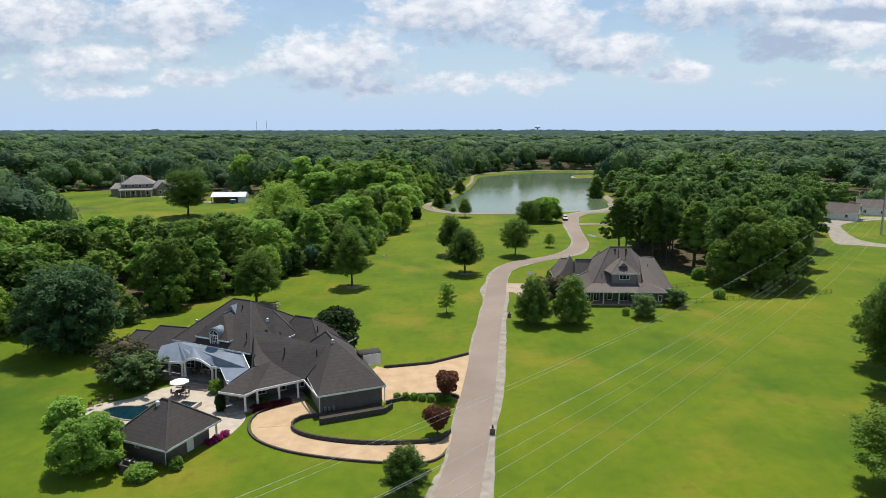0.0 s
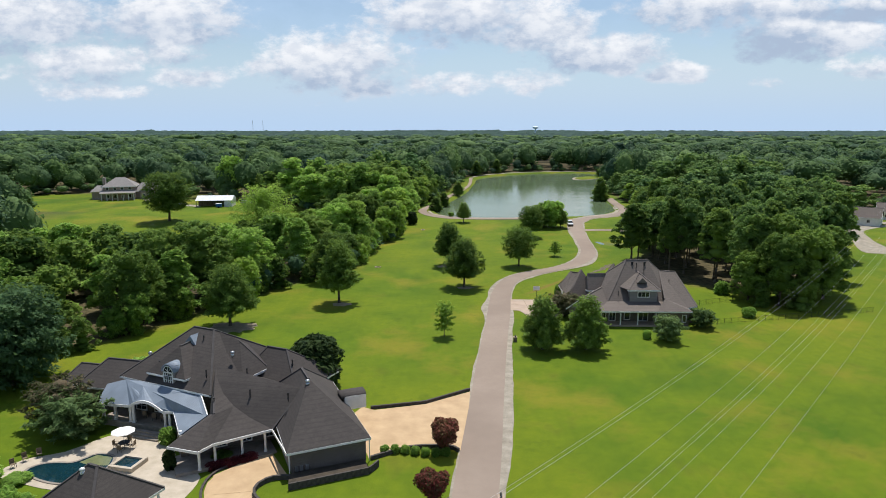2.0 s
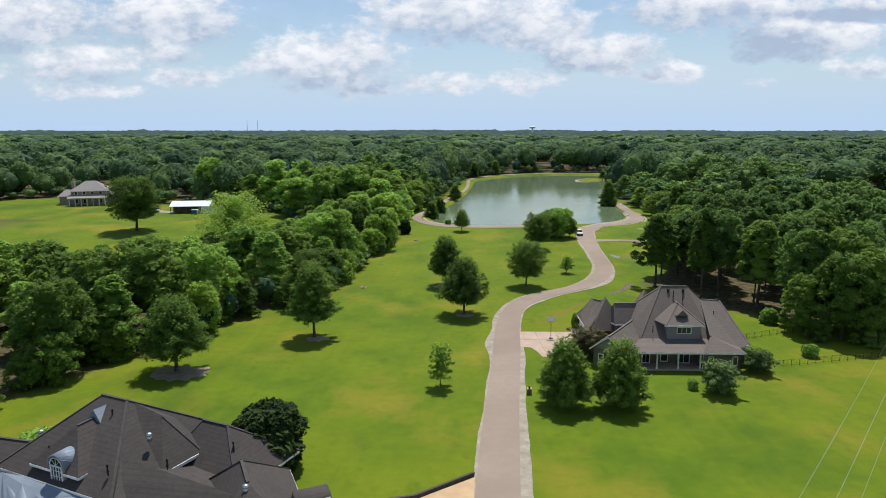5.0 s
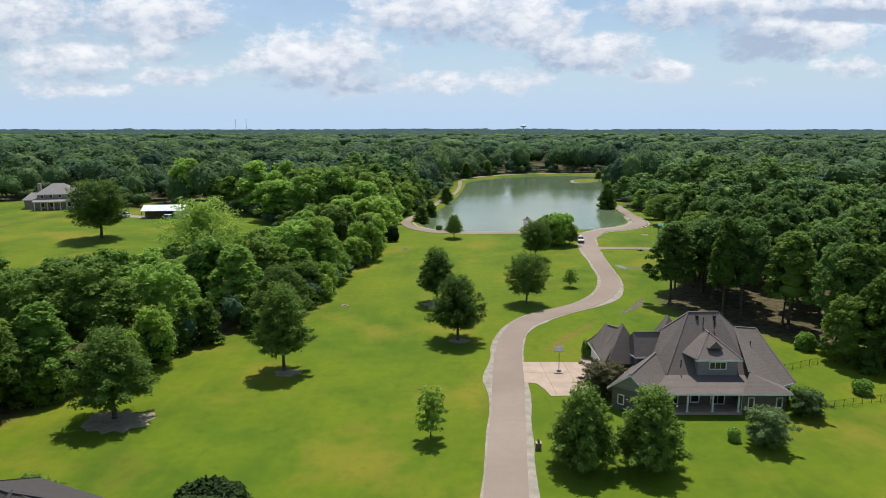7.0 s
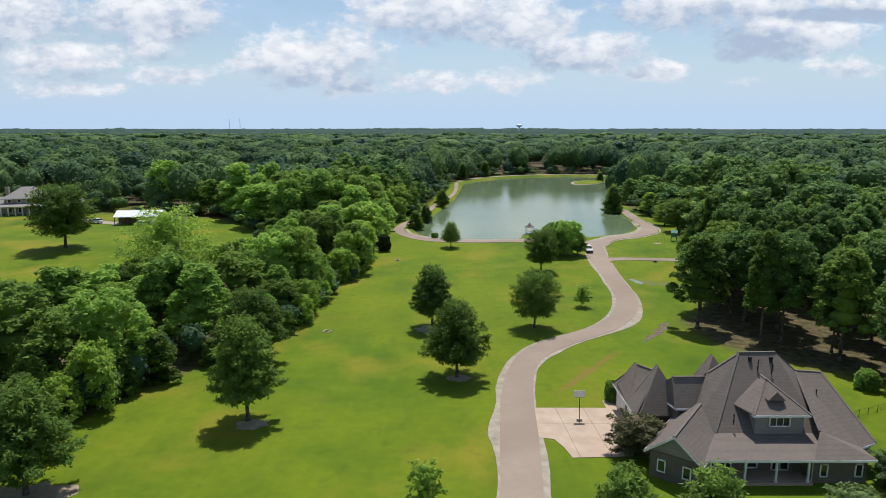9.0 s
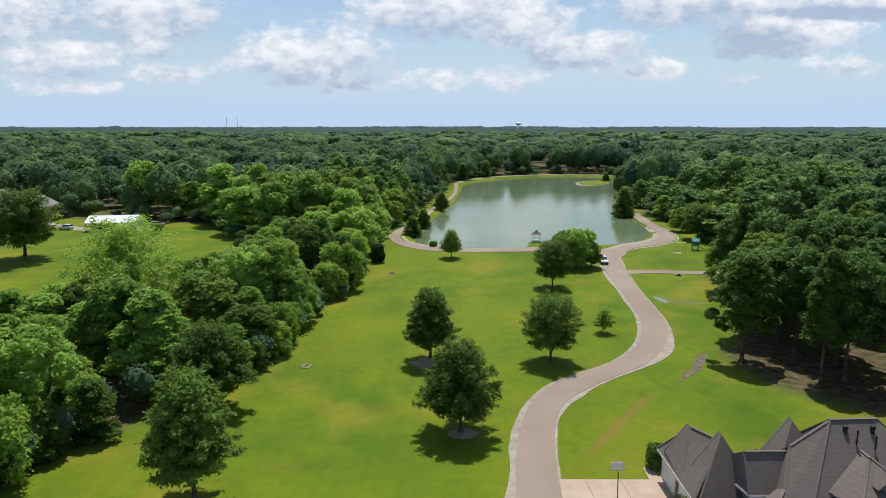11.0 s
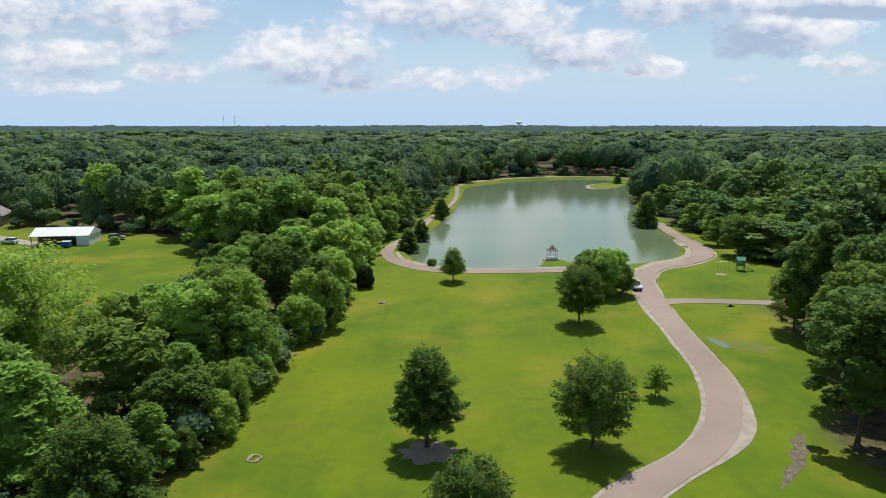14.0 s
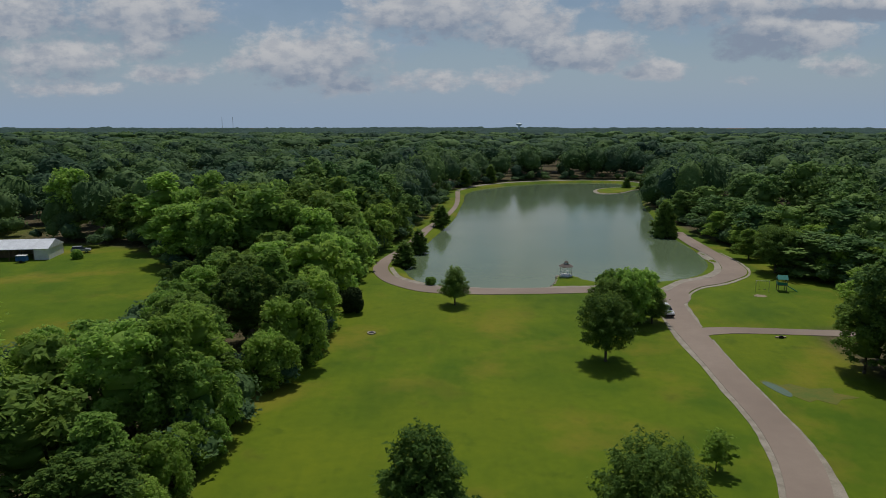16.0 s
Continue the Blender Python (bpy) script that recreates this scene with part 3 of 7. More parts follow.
slab("bare_patch", [(41.9, 191.6), (42.6, 190.6), (41.4, 188.9), (41.3, 187.4), (39.6, 185.8), (39.4, 184.6), (37.6, 183.0), (36.2, 181.5), (33.9, 179.6), (35.4, 181.9), (36.2, 183.4), (38.0, 184.9), (38.3, 186.6), (39.8, 188.2), (40.2, 190.0), (41.2, 190.2)], 0.02, TWIGS, "eroded strip of bare soil and dead twigs", "soil", 0.1, step=0.5)

# ---- trees ----
ICO = bmesh.new()
bmesh.ops.create_icosphere(ICO, subdivisions=1, radius=1)
ICO_V = np.array([v.co[:] for v in ICO.verts])
ICO_F = np.array([[v.index for v in f.verts] for f in ICO.faces])
ICO.free()


def ball(subdivisions):
    bm = bmesh.new()
    bmesh.ops.create_icosphere(bm, subdivisions=subdivisions, radius=1)
    out = np.array([v.co[:] for v in bm.verts]), np.array([[v.index for v in f.verts] for f in bm.faces])
    bm.free()
    return out


ICO2_V, ICO2_F = ball(2)
BALL3 = ball(3)


def egg(s):
    return np.sqrt(np.clip(1 - ((s - 0.36) / np.where(s > 0.36, 0.68, 0.44)) ** 2, 0.02, 1))


def cone(s):
    return np.clip(1.08 - s, 0.06, 1) ** 0.75 * np.clip(0.35 + s * 5, 0, 1)


def taper(s):
    return np.clip(1.1 - s, 0.04, 1) ** 0.62 * np.clip(0.55 + s * 3.2, 0, 1)


def dome(s):
    return np.sqrt(np.clip(1 - ((s - 0.45) / 0.6) ** 2, 0.04, 1))


def vase(s):
    return np.clip(0.35 + 0.75 * s, 0, 1) * np.sqrt(np.clip(1 - ((s - 0.6) / 0.48) ** 4, 0.05, 1))


def crown_arrays(seed, low, high, wide, profile, lumps, cards, size, ragged=0.2, core=True, heart=0.7):
    """Foliage: heaps of small bent leaf sprays on a shell of lumps, with a dark heart inside each lump."""
    rng = np.random.default_rng(seed)
    s = (np.arange(lumps) + rng.random(lumps)) / lumps
    ang = rng.random(lumps) * 2 * np.pi
    env = wide / 2 * profile(s)
    rad = wide * (0.6 + 0.75 * rng.random(lumps)) / lumps ** 0.43 * (0.45 + 0.55 * profile(s))
    out = np.clip(env - rad * (0.9 - ragged), 0, None) * np.sqrt(rng.random(lumps) * 0.85 + 0.15)
    c = np.c_[np.cos(ang) * out, np.sin(ang) * out, low + (high - low) * s]
    c[:, 2] = np.clip(c[:, 2], low + rad * 0.6, high - rad * 0.75)
    w = rad ** 2 * (0.4 + 0.6 * (out + rad) / (env.max() + 1e-6))
    pick = rng.choice(lumps, cards * 2, p=w / w.sum())
    d = rng.normal(size=(cards * 2, 3))
    d[:, 2] += 0.35
    d /= np.linalg.norm(d, axis=1, keepdims=True)
    p = c[pick] + d * (rad[pick] * (0.82 + 0.32 * rng.random(cards * 2)))[:, None]
    deep = (np.linalg.norm(p[:, None] - c[None], axis=2) / rad[None] < 0.72).any(1)
    keep = np.flatnonzero(~deep)[:cards]
    p, d = p[keep], d[keep]
    n = d * 0.6 + rng.normal(size=p.shape) * 0.5 + (0, 0, 0.5)
    n /= np.linalg.norm(n, axis=1, keepdims=True)
    t = np.cross(n, rng.normal(size=p.shape))
    t /= np.linalg.norm(t, axis=1, keepdims=True) + 1e-9
    b = np.cross(n, t)
    k = size * (0.6 + 0.9 * rng.random(len(p)))[:, None]
    tip = t * k * 1.25 - n * k * 0.3
    v = np.stack([p - t * k * 0.7 - b * k * 0.5, p - t * k * 0.7 + b * k * 0.5, p + tip], 1).reshape(-1, 3)
    tris = np.arange(len(p))[:, None] * 3 + [[0, 1, 2]]
    if core:
        k = len(v)
        hearts = (ICO_V[None] * (rad * heart)[:, None, None] * (0.85 + 0.3 * rng.random((lumps, len(ICO_V), 1))) + c[:, None]).reshape(-1, 3)
        faces = (ICO_F[None] + (np.arange(lumps) * len(ICO_V))[:, None, None] + k).reshape(-1, 3)
        v, tris = np.concatenate([v, hearts]), np.concatenate([tris, faces])
    return v, tris


def plume_arrays(seed, low, high, wide, profile, branches, cards, size, ragged=0.3):
    """An airy crown: leaf sprays strung along branches that leave the stem, with gaps between them."""
    rng = np.random.default_rng(seed)
    s = (np.arange(branches) + rng.random(branches)) / branches
    ang = np.arange(branches) * 2.39996 + rng.random(branches) * 0.7
    reach = wide / 2 * profile(s) * (1.0 - ragged * 0.5 + ragged * rng.random(branches))
    z = low + (high - low) * s
    root = np.c_[0 * s, 0 * s, low + (z - low) * 0.82]
    tip = np.c_[np.cos(ang) * reach, np.sin(ang) * reach, np.minimum(z + 0.22 * reach * s, high)]
    w = reach ** 1.6 + 0.05
    pick = rng.choice(branches, cards, p=w / w.sum())
    t = 1.06 - 0.72 * rng.random(cards) ** 1.35
    along = (tip - root)[pick]
    size_b = np.linalg.norm(along, axis=1, keepdims=True)
    fan = rng.normal(size=(cards, 3)) * (0.06 * wide * (0.45 + 0.75 * (1.1 - t)))[:, None]
    fan[:, 2] *= 0.75
    p = root[pick] + along * t[:, None] + fan
    out = along / (size_b + 1e-6)
    n = np.c_[out[:, :2] * 0.45, 0.75 + 0 * t] + rng.normal(size=p.shape) * 0.42
    n /= np.linalg.norm(n, axis=1, keepdims=True)
    d = out + rng.normal(size=p.shape) * 0.75
    d -= n * (d * n).sum(1, keepdims=True)
    d /= np.linalg.norm(d, axis=1, keepdims=True) + 1e-9
    b = np.cross(n, d)
    k = size * (0.6 + 0.9 * rng.random(cards))[:, None]
    v = np.stack([p - d * k * 0.7 - b * k * 0.5, p - d * k * 0.7 + b * k * 0.5, p + d * k * 1.25 - n * k * 0.1], 1).reshape(-1, 3)
    tris = np.arange(cards)[:, None] * 3 + [[0, 1, 2]]
    hs = np.linspace(0.12, 0.86, 7)
    rad = wide / 2 * profile(hs) * 0.38
    c = np.c_[0 * hs, 0 * hs, low + (high - low) * hs]
    hearts = (ICO_V[None] * rad[:, None, None] * (0.7 + 0.5 * rng.random((7, len(ICO_V), 1))) + c[:, None]).reshape(-1, 3)
    faces = (ICO_F[None] + (np.arange(7) * len(ICO_V))[:, None, None] + len(v)).reshape(-1, 3)
    return np.concatenate([v, hearts]), np.concatenate([tris, faces])


def tier_arrays(seed, low, high, wide, profile, lumps, cards, size, ragged=0.3):
    """A broad-leaved crown: flat clumps of foliage in tiers round the stem, leafy on top and open underneath."""
    rng = np.random.default_rng(seed)
    s = (np.arange(lumps) + rng.random(lumps)) / lumps
    s = np.where(rng.random(lumps) < 0.25, 0.45 + 0.55 * s, s)
    ang = np.arange(lumps) * 2.39996 + rng.random(lumps) * 0.9
    rad = wide * (0.085 + 0.085 * rng.random(lumps)) * (0.7 + 0.3 * profile(s)) * (44 / lumps) ** 0.4
    lean = 1 + 0.13 * np.sin(ang * 2 + seed) + 0.08 * np.sin(ang * 3 + 2 * seed)
    env = wide / 2 * profile(s) * lean
    out = np.clip(env - rad * (1 - ragged), 0, None) * (0.62 + 0.38 * np.sqrt(rng.random(lumps)))
    flat = 0.5 + 0.3 * rng.random(lumps)
    c = np.c_[np.cos(ang) * out, np.sin(ang) * out, low + (high - low) * s]
    c[:, 2] = np.clip(c[:, 2], low + rad * flat, high - rad * flat * 0.9)
    r3 = np.stack([rad, rad, rad * flat], 1)
    w = rad ** 2 * (0.35 + 0.65 * (out + rad) / (env.max() + 1e-6))
    pick = rng.choice(lumps, cards * 2, p=w / w.sum())
    d = rng.normal(size=(cards * 2, 3))
    d[:, 2] += 0.55
    d /= np.linalg.norm(d, axis=1, keepdims=True)
    grow = 0.66 + 0.5 * rng.random(cards * 2)
    p = c[pick] + d * r3[pick] * grow[:, None]
    p[:, 2] -= 0.22 * np.hypot(d[:, 0], d[:, 1]) ** 2 * rad[pick] * grow
    q = np.linalg.norm((p[:, None] - c[None]) / r3[None], axis=2)
    keep = np.flatnonzero((q > 0.64).all(1))[:cards]
    p, d = p[keep], d[keep]
    n = d * (0.55, 0.55, 0.4) + rng.normal(size=p.shape) * 0.42 + (0, 0, 0.5)
    n /= np.linalg.norm(n, axis=1, keepdims=True)
    t = np.cross(n, rng.normal(size=p.shape))
    t /= np.linalg.norm(t, axis=1, keepdims=True) + 1e-9
    b = np.cross(n, t)
    k = size * (0.5 + 0.9 * rng.random(len(p)))[:, None]
    v = np.stack([p - t * k * 0.75 - b * k * 0.62, p - t * k * 0.75 + b * k * 0.62, p + t * k * 1.0 - n * k * 0.12], 1).reshape(-1, 3)
    tris = np.arange(len(p))[:, None] * 3 + [[0, 1, 2]]
    hearts = (ICO_V[None] * (r3 * 0.62)[:, None] * (0.8 + 0.35 * rng.random((lumps, len(ICO_V), 1))) + c[:, None]).reshape(-1, 3)
    faces = (ICO_F[None] + (np.arange(lumps) * len(ICO_V))[:, None, None] + len(v)).reshape(-1, 3)
    v, tris = np.concatenate([v, hearts]), np.concatenate([tris, faces])
    hs = np.linspace(0.14, 0.82, 5)
    wide_h = np.stack([wide / 2 * profile(hs) * 0.5, wide / 2 * profile(hs) * 0.5, np.full(5, (high - low) * 0.13)], 1)
    cores = (ICO_V[None] * wide_h[:, None] * (0.75 + 0.4 * rng.random((5, len(ICO_V), 1))) + np.c_[0 * hs, 0 * hs, low + (high - low) * hs][:, None]).reshape(-1, 3)
    faces = (ICO_F[None] + (np.arange(5) * len(ICO_V))[:, None, None] + len(v)).reshape(-1, 3)
    return np.concatenate([v, cores]), np.concatenate([tris, faces])


def canopy_arrays(seed, lobes, cards, size, low=0.06, heart=None):
    """A far treetop of unit width and height: a lobed heart hidden under tufts of leaves."""
    rng = np.random.default_rng(seed)
    knob = rng.normal(size=(lobes, 3))
    knob[:, 2] = knob[:, 2] * 0.7 + 0.35
    knob /= np.linalg.norm(knob, axis=1, keepdims=True)
    size_k = 0.45 + 0.55 * rng.random(lobes)
    stretch = np.array((0.85 + 0.3 * rng.random(), 0.85 + 0.3 * rng.random(), 1.0))
    point = rng.random() * 0.2

    def skin(d):
        bump = (np.clip((d @ knob.T - 0.76) / 0.24, 0, 1) ** 0.5 * size_k).max(1)
        slim = 1 - point * np.clip(d[:, 2], 0, 1)
        return d * (0.6 + 0.42 * bump)[:, None] * stretch * np.c_[slim, slim, 1 + 0 * slim]

    HV, HF = heart or (ICO2_V, ICO2_F)
    v = skin(HV) * (0.78 + 0.14 * rng.random((len(HV), 1)))
    d = rng.normal(size=(cards, 3))
    d[:, 2] = d[:, 2] * 0.8 + 0.35
    d /= np.linalg.norm(d, axis=1, keepdims=True)
    p = skin(d) * (0.86 + 0.24 * rng.random((cards, 1)))
    n = d * 0.55 + rng.normal(size=p.shape) * 0.36 + (0, 0, 0.55)
    n /= np.linalg.norm(n, axis=1, keepdims=True)
    t = np.cross(n, rng.normal(size=p.shape))
    t /= np.linalg.norm(t, axis=1, keepdims=True) + 1e-9
    b = np.cross(n, t)
    k = size * 2 * (0.5 + rng.random(cards))[:, None]
    w = np.stack([p - t * k * 0.7 - b * k * 0.65, p - t * k * 0.7 + b * k * 0.65, p + t * k * 0.9], 1).reshape(-1, 3)
    faces = np.concatenate([HF, np.arange(cards)[:, None] * 3 + [[0, 1, 2]] + len(v)])
    v = np.concatenate([v, w]) * 0.5
    v[:, 2] = (1 + low) / 2 + v[:, 2] * (1 - low)
    return v, faces


def stem_mesh(seed, high, r, crown_low, wide, limbs=7, lean=0.03, forks=1):
    rng = random.Random(seed)
    bm = bmesh.new()
    for k in range(forks):
        a = Vector((0.25 * r * (k - (forks - 1) / 2) * 3, 0, 0))
        spread = Vector((rng.uniform(-lean, lean), rng.uniform(-lean, lean), 1)) + Vector(((k - (forks - 1) / 2) * 0.25, rng.uniform(-0.12, 0.12) * (forks > 1), 0))
        steps = 5
        rr = r / (1 if forks == 1 else 1.5)
        tube(rr * 1.5, rr, a - Vector((0, 0, 0.15)), a + spread * high * 0.05, 9, bm)
        b = a + spread * high * 0.05
        for s in range(steps):
            c = b + (spread + Vector((rng.uniform(-0.05, 0.05), rng.uniform(-0.05, 0.05), 0))) * high * 0.15
            tube(rr * (1 - s / steps * 0.75), rr * (1 - (s + 1) / steps * 0.75), b, c, 8, bm)
            b = c
    for k in range(limbs):
        s = rng.uniform(0, 0.75)
        z = crown_low * 0.9 + (high * 0.8 - crown_low) * s
        ang = rng.uniform(0, 6.28)
        reach = wide * rng.uniform(0.25, 0.42) * (1 - 0.4 * s)
        a = Vector((0, 0, z))
        m = Vector((math.cos(ang) * reach * 0.5, math.sin(ang) * reach * 0.5, z + reach * 0.35))
        e = Vector((math.cos(ang) * reach, math.sin(ang) * reach, z + reach * 0.6))
        tube(r * 0.4, r * 0.25, a, m, 6, bm)
        tube(r * 0.25, r * 0.08, m, e, 5, bm)
    me = bpy.data.meshes.new("trunk")
    bm.to_mesh(me)
    bm.free()
    me.polygons.foreach_set("use_smooth", [True] * len(me.polygons))
    return me


KINDS = {}


def tree_kind(key, seed, high, wide, low, profile, leaf, lumps=46, cards=5200, size=0.34, r=0.2, bark=None, forks=1, limbs=7, ragged=0.2, airy=False):
    v, f = {True: plume_arrays, False: crown_arrays, "tiers": tier_arrays}[airy](seed, low, high, wide, profile, lumps, cards, size, ragged)
    crown = fast_mesh("crown", v, f, True)
    crown.materials.append(leaf)
    trunk = stem_mesh(seed, high, r, low, wide, limbs, forks=forks)
    trunk.materials.append(bark or BARK)
    KINDS[key] = (trunk, crown, high, wide)


def plant(key, x, y, high, wide, label, category="tree", name="tree", group="", turn=None, dz=0.0):
    trunk, crown, h0, w0 = KINDS[key]
    turn = (x * 37.7 + y * 91.3) % 360 if turn is None else turn
    root = thing(name, at_ground(x, y, turn, dz), label, category, group)
    root.scale = (wide / w0, wide / w0, high / h0)
    put("trunk", trunk, None, root)
    put("crown", crown, None, root)
    return root


tree_kind("oak", 3, 12, 9, 2.9, taper, LEAF_OAK, 150, 16000, 0.2, 0.25, ragged=0.45, airy=True)
tree_kind("oak_b", 4, 12, 9, 2.8, egg, LEAF_OAK, 140, 16000, 0.2, 0.25, ragged=0.45, airy=True)
tree_kind("spire", 5, 13, 7.5, 3.1, taper, LEAF_OAK, 150, 14000, 0.2, 0.23, ragged=0.4, airy=True)
tree_kind("full", 14, 9, 6.8, 0.9, taper, LEAF_OAK, 130, 12000, 0.2, 0.2, ragged=0.4, airy=True)
tree_kind("young", 6, 6, 3.4, 1.2, egg, LEAF_BRIGHT, 40, 1500, 0.2, 0.07, limbs=9, ragged=0.5, airy=True)
tree_kind("round", 7, 5, 5, 0.5, dome, LEAF_DARK, 70, 6000, 0.22, 0.13)
tree_kind("cedar", 8, 13, 13, 1.0, egg, LEAF_BLUE, 130, 13000, 0.34, 0.3, ragged=0.4, airy=True)
tree_kind("myrtle", 9, 3.5, 3.5, 0.7, vase, LEAF_PINK, 50, 3600, 0.16, 0.07, forks=3, limbs=4)
tree_kind("myrtle_green", 10, 5.5, 5.5, 0.7, dome, LEAF_MYRTLE, 70, 6000, 0.2, 0.09, forks=3, limbs=5, ragged=0.6, airy=True)
tree_kind("myrtle_rose", 13, 5.5, 5.5, 0.7, dome, LEAF_ROSE, 60, 5000, 0.2, 0.09, forks=3, limbs=5, ragged=0.6, airy=True)
tree_kind("spread", 34, 6, 8, 0.5, dome, LEAF_WOOD, 60, 9000, 0.19, 0.14, ragged=0.5, airy="tiers")
tree_kind("bush", 11, 2, 2.6, 0.0, dome, LEAF_WOOD, 34, 1800, 0.17, 0.05, limbs=2)
tree_kind("cypress", 12, 10, 6, 0.6, cone, LEAF_OAK, 70, 3600, 0.36, 0.2, ragged=0.3, airy=True)

for key, x, y, h, w, label in (
        ("spire", -24.0, 150.4, 13.5, 8.3, "tall pyramidal oak standing alone on the lawn"), ("oak", 2.45, 164.7, 11.4, 9.2, "broad dark green oak on the open lawn"),
        ("oak_b", 17.1, 188.2, 10.4, 7.6, "egg-shaped green oak on the lawn near the road"), ("spire", -1.5, 188.6, 11.6, 8.0, "dark pyramidal oak with bare earth under it"),
        ("young", 28.7, 202.1, 4.5, 3.1, "small young tree with a thin stem"), ("oak_b", 25.2, 233.9, 10.4, 7.2, "dense dark oak beside the road fork"),
        ("oak", 3.0, 262.8, 7.6, 5.6, "small oak on the grass by the dam"), ("young", -1.4, 128.6, 6.4, 3.5, "thin see-through young tree on the lawn"),
        ("oak", -41.4, 133.9, 11.6, 9.6, "broad oak at the edge of the wood"), ("oak", -29.2, 170.7, 11.8, 10.2, "rounded oak at the edge of the wood"),
        ("round", -16.4, 258.3, 4.4, 4.6, "small rounded bushy tree on the grass")):
    plant(key, x, y, h, w, label)
for x, y, h, w in ((15.1, 122.2, 9.2, 6.8), (22.4, 122.2, 9.2, 7.0)):
    plant("full", x, y, h, w, "full green shade tree in front of the gabled house", group="pair of front yard trees")
for key, x, y, h, w, label in (
        ("myrtle_green", 37.4, 127, 4.4, 4.6, "low spreading ornamental tree in front of the porch"), ("myrtle_green", 46.2, 135.0, 3.4, 4.2, "flowering ornamental tree at the house corner"),
        ("bush", 34.2, 128.3, 1.4, 1.6, "small clipped green shrub on the lawn"), ("bush", 57.8, 142, 1.8, 2.8, "rounded green shrub by the fence"),
        ("myrtle_rose", 21.8, 141.6, 4.6, 5.4, "pinkish blooming tree beside the driveway"), ("round", -19.5, 105.6, 7.0, 8.6, "dense dark magnolia behind the garage"),
        ("spread", -39.2, 67.8, 5.8, 7.6, "wide bright green tree beside the pool house"), ("cedar", -63.6, 105.6, 13.9, 14.4, "huge blue-green cedar shading the lawn"),
        ("myrtle", -0.4, 86.9, 3.5, 3.6, "red-blooming crape myrtle by the parking wall"), ("myrtle", -1.4, 76.3, 3.2, 3.4, "red-blooming crape myrtle by the drive"),
        ("oak", -4.1, 62.6, 5.6, 4.8, "young oak close to the drive entrance"), ("oak_b", 63.4, 92, 15.5, 8.5, "tall dark tree at the lawn's far side"),
        ("oak", 62.5, 84, 9, 8, "bushy tree at the lawn's far side"), ("oak_b", 47.0, 65.0, 9, 9, "leafy tree at the lawn's near edge"),
        ("oak", 68, 101, 14, 11, "tall dark tree at the lawn's far side"),
        ("myrtle_green", -45.5, 90.2, 5.2, 7.0, "yellow-green ornamental tree by the pool deck"), ("myrtle_rose", -48.3, 93.2, 6.0, 7.0, "dull reddish crape myrtle behind the pool"),
        ("bush", -48.8, 78.8, 3.0, 4.6, "light green rounded shrub on the lawn"), ("bush", -44.5, 106.5, 3.4, 6.5, "wide green shrub behind the house"),
        ("bush", -38.5, 112.5, 3.6, 6.0, "green shrub behind the house"), ("bush", -33.2, 89.0, 1.8, 2.2, "dark clipped shrub by the terrace steps"),
        ("round", -30.4, 82.9, 2.3, 1.5, "narrow dark clipped shrub by the walk"), ("bush", -14.8, 96.5, 2.4, 2.8, "green shrub behind the garage"),
        ("bush", -33.0, 66.2, 1.3, 3.2, "low dark hedge by the pool house"), ("bush", -45.6, 80.2, 0.7, 3.0, "low green shrub edging the pool"),
        ("bush", -30.0, 68.2, 1.2, 1.8, "low dark shrub at the pool house wall"), ("bush", -25.5, 85.4, 0.7, 2.6, "low reddish planting by the porch"),
        ("bush", 23.0, 156.2, 2.6, 2.2, "tall dark shrub at the garage corner"), ("bush", 27.0, 131.5, 1.3, 2.0, "low shrub by the porch")):
    plant(key, x, y, h, w, label, "shrub" if key == "bush" else "tree", "shrub" if key == "bush" else "tree")
for k in range(7):
    plant("bush", -7.2 + k * 1.15, 86.5 - 0.05 * k + 0.25 * math.sin(k), 0.85, 1.15, "small round clipped shrub along the parking wall", "shrub", "shrub", "row of clipped shrubs")
# lakeside trees
for x, y, h, w in ((29.6, 250.8, 9.0, 9.0), (34.6, 252.4, 10.4, 10.6), (37.8, 251.4, 7.0, 6.2), (32.5, 256.5, 9, 9)):
    plant("oak" if y < 252 else "spread", x, y, h * 0.92, w * 0.9, "low spreading tree in the clump by the fork", group="clump by the road fork")
for key, x, y, h, w, label in (("oak_b", 79.4, 290, 11, 9.5, "rounded shade tree beside the playground"), ("bush", -2.0, 279.3, 1.5, 2.6, "small shrub between the lane and the water"), ("cypress", 71.6, 345, 13.5, 9, "large dark conifer on the lake shore"),
                               ("cypress", 0.6, 361, 7.6, 7, "small conifer on the western shore"), ("cypress", -8.7, 300.5, 7.0, 6.5, "small conifer by the western lane"), ("cypress", -5.8, 318, 7.4, 6.0, "small conifer by the western lane"),
                               ("cypress", 30, 524, 11, 8, "conifer on the far shore"), ("cypress", 14, 499, 11, 8, "conifer on the far shore"), ("cypress", 104, 502, 7.5, 6, "conifer on the grassy point"),
                               ("cypress", 109, 486, 9, 8, "conifer on the far shore")):
    plant(key, x, y, h, w, label)

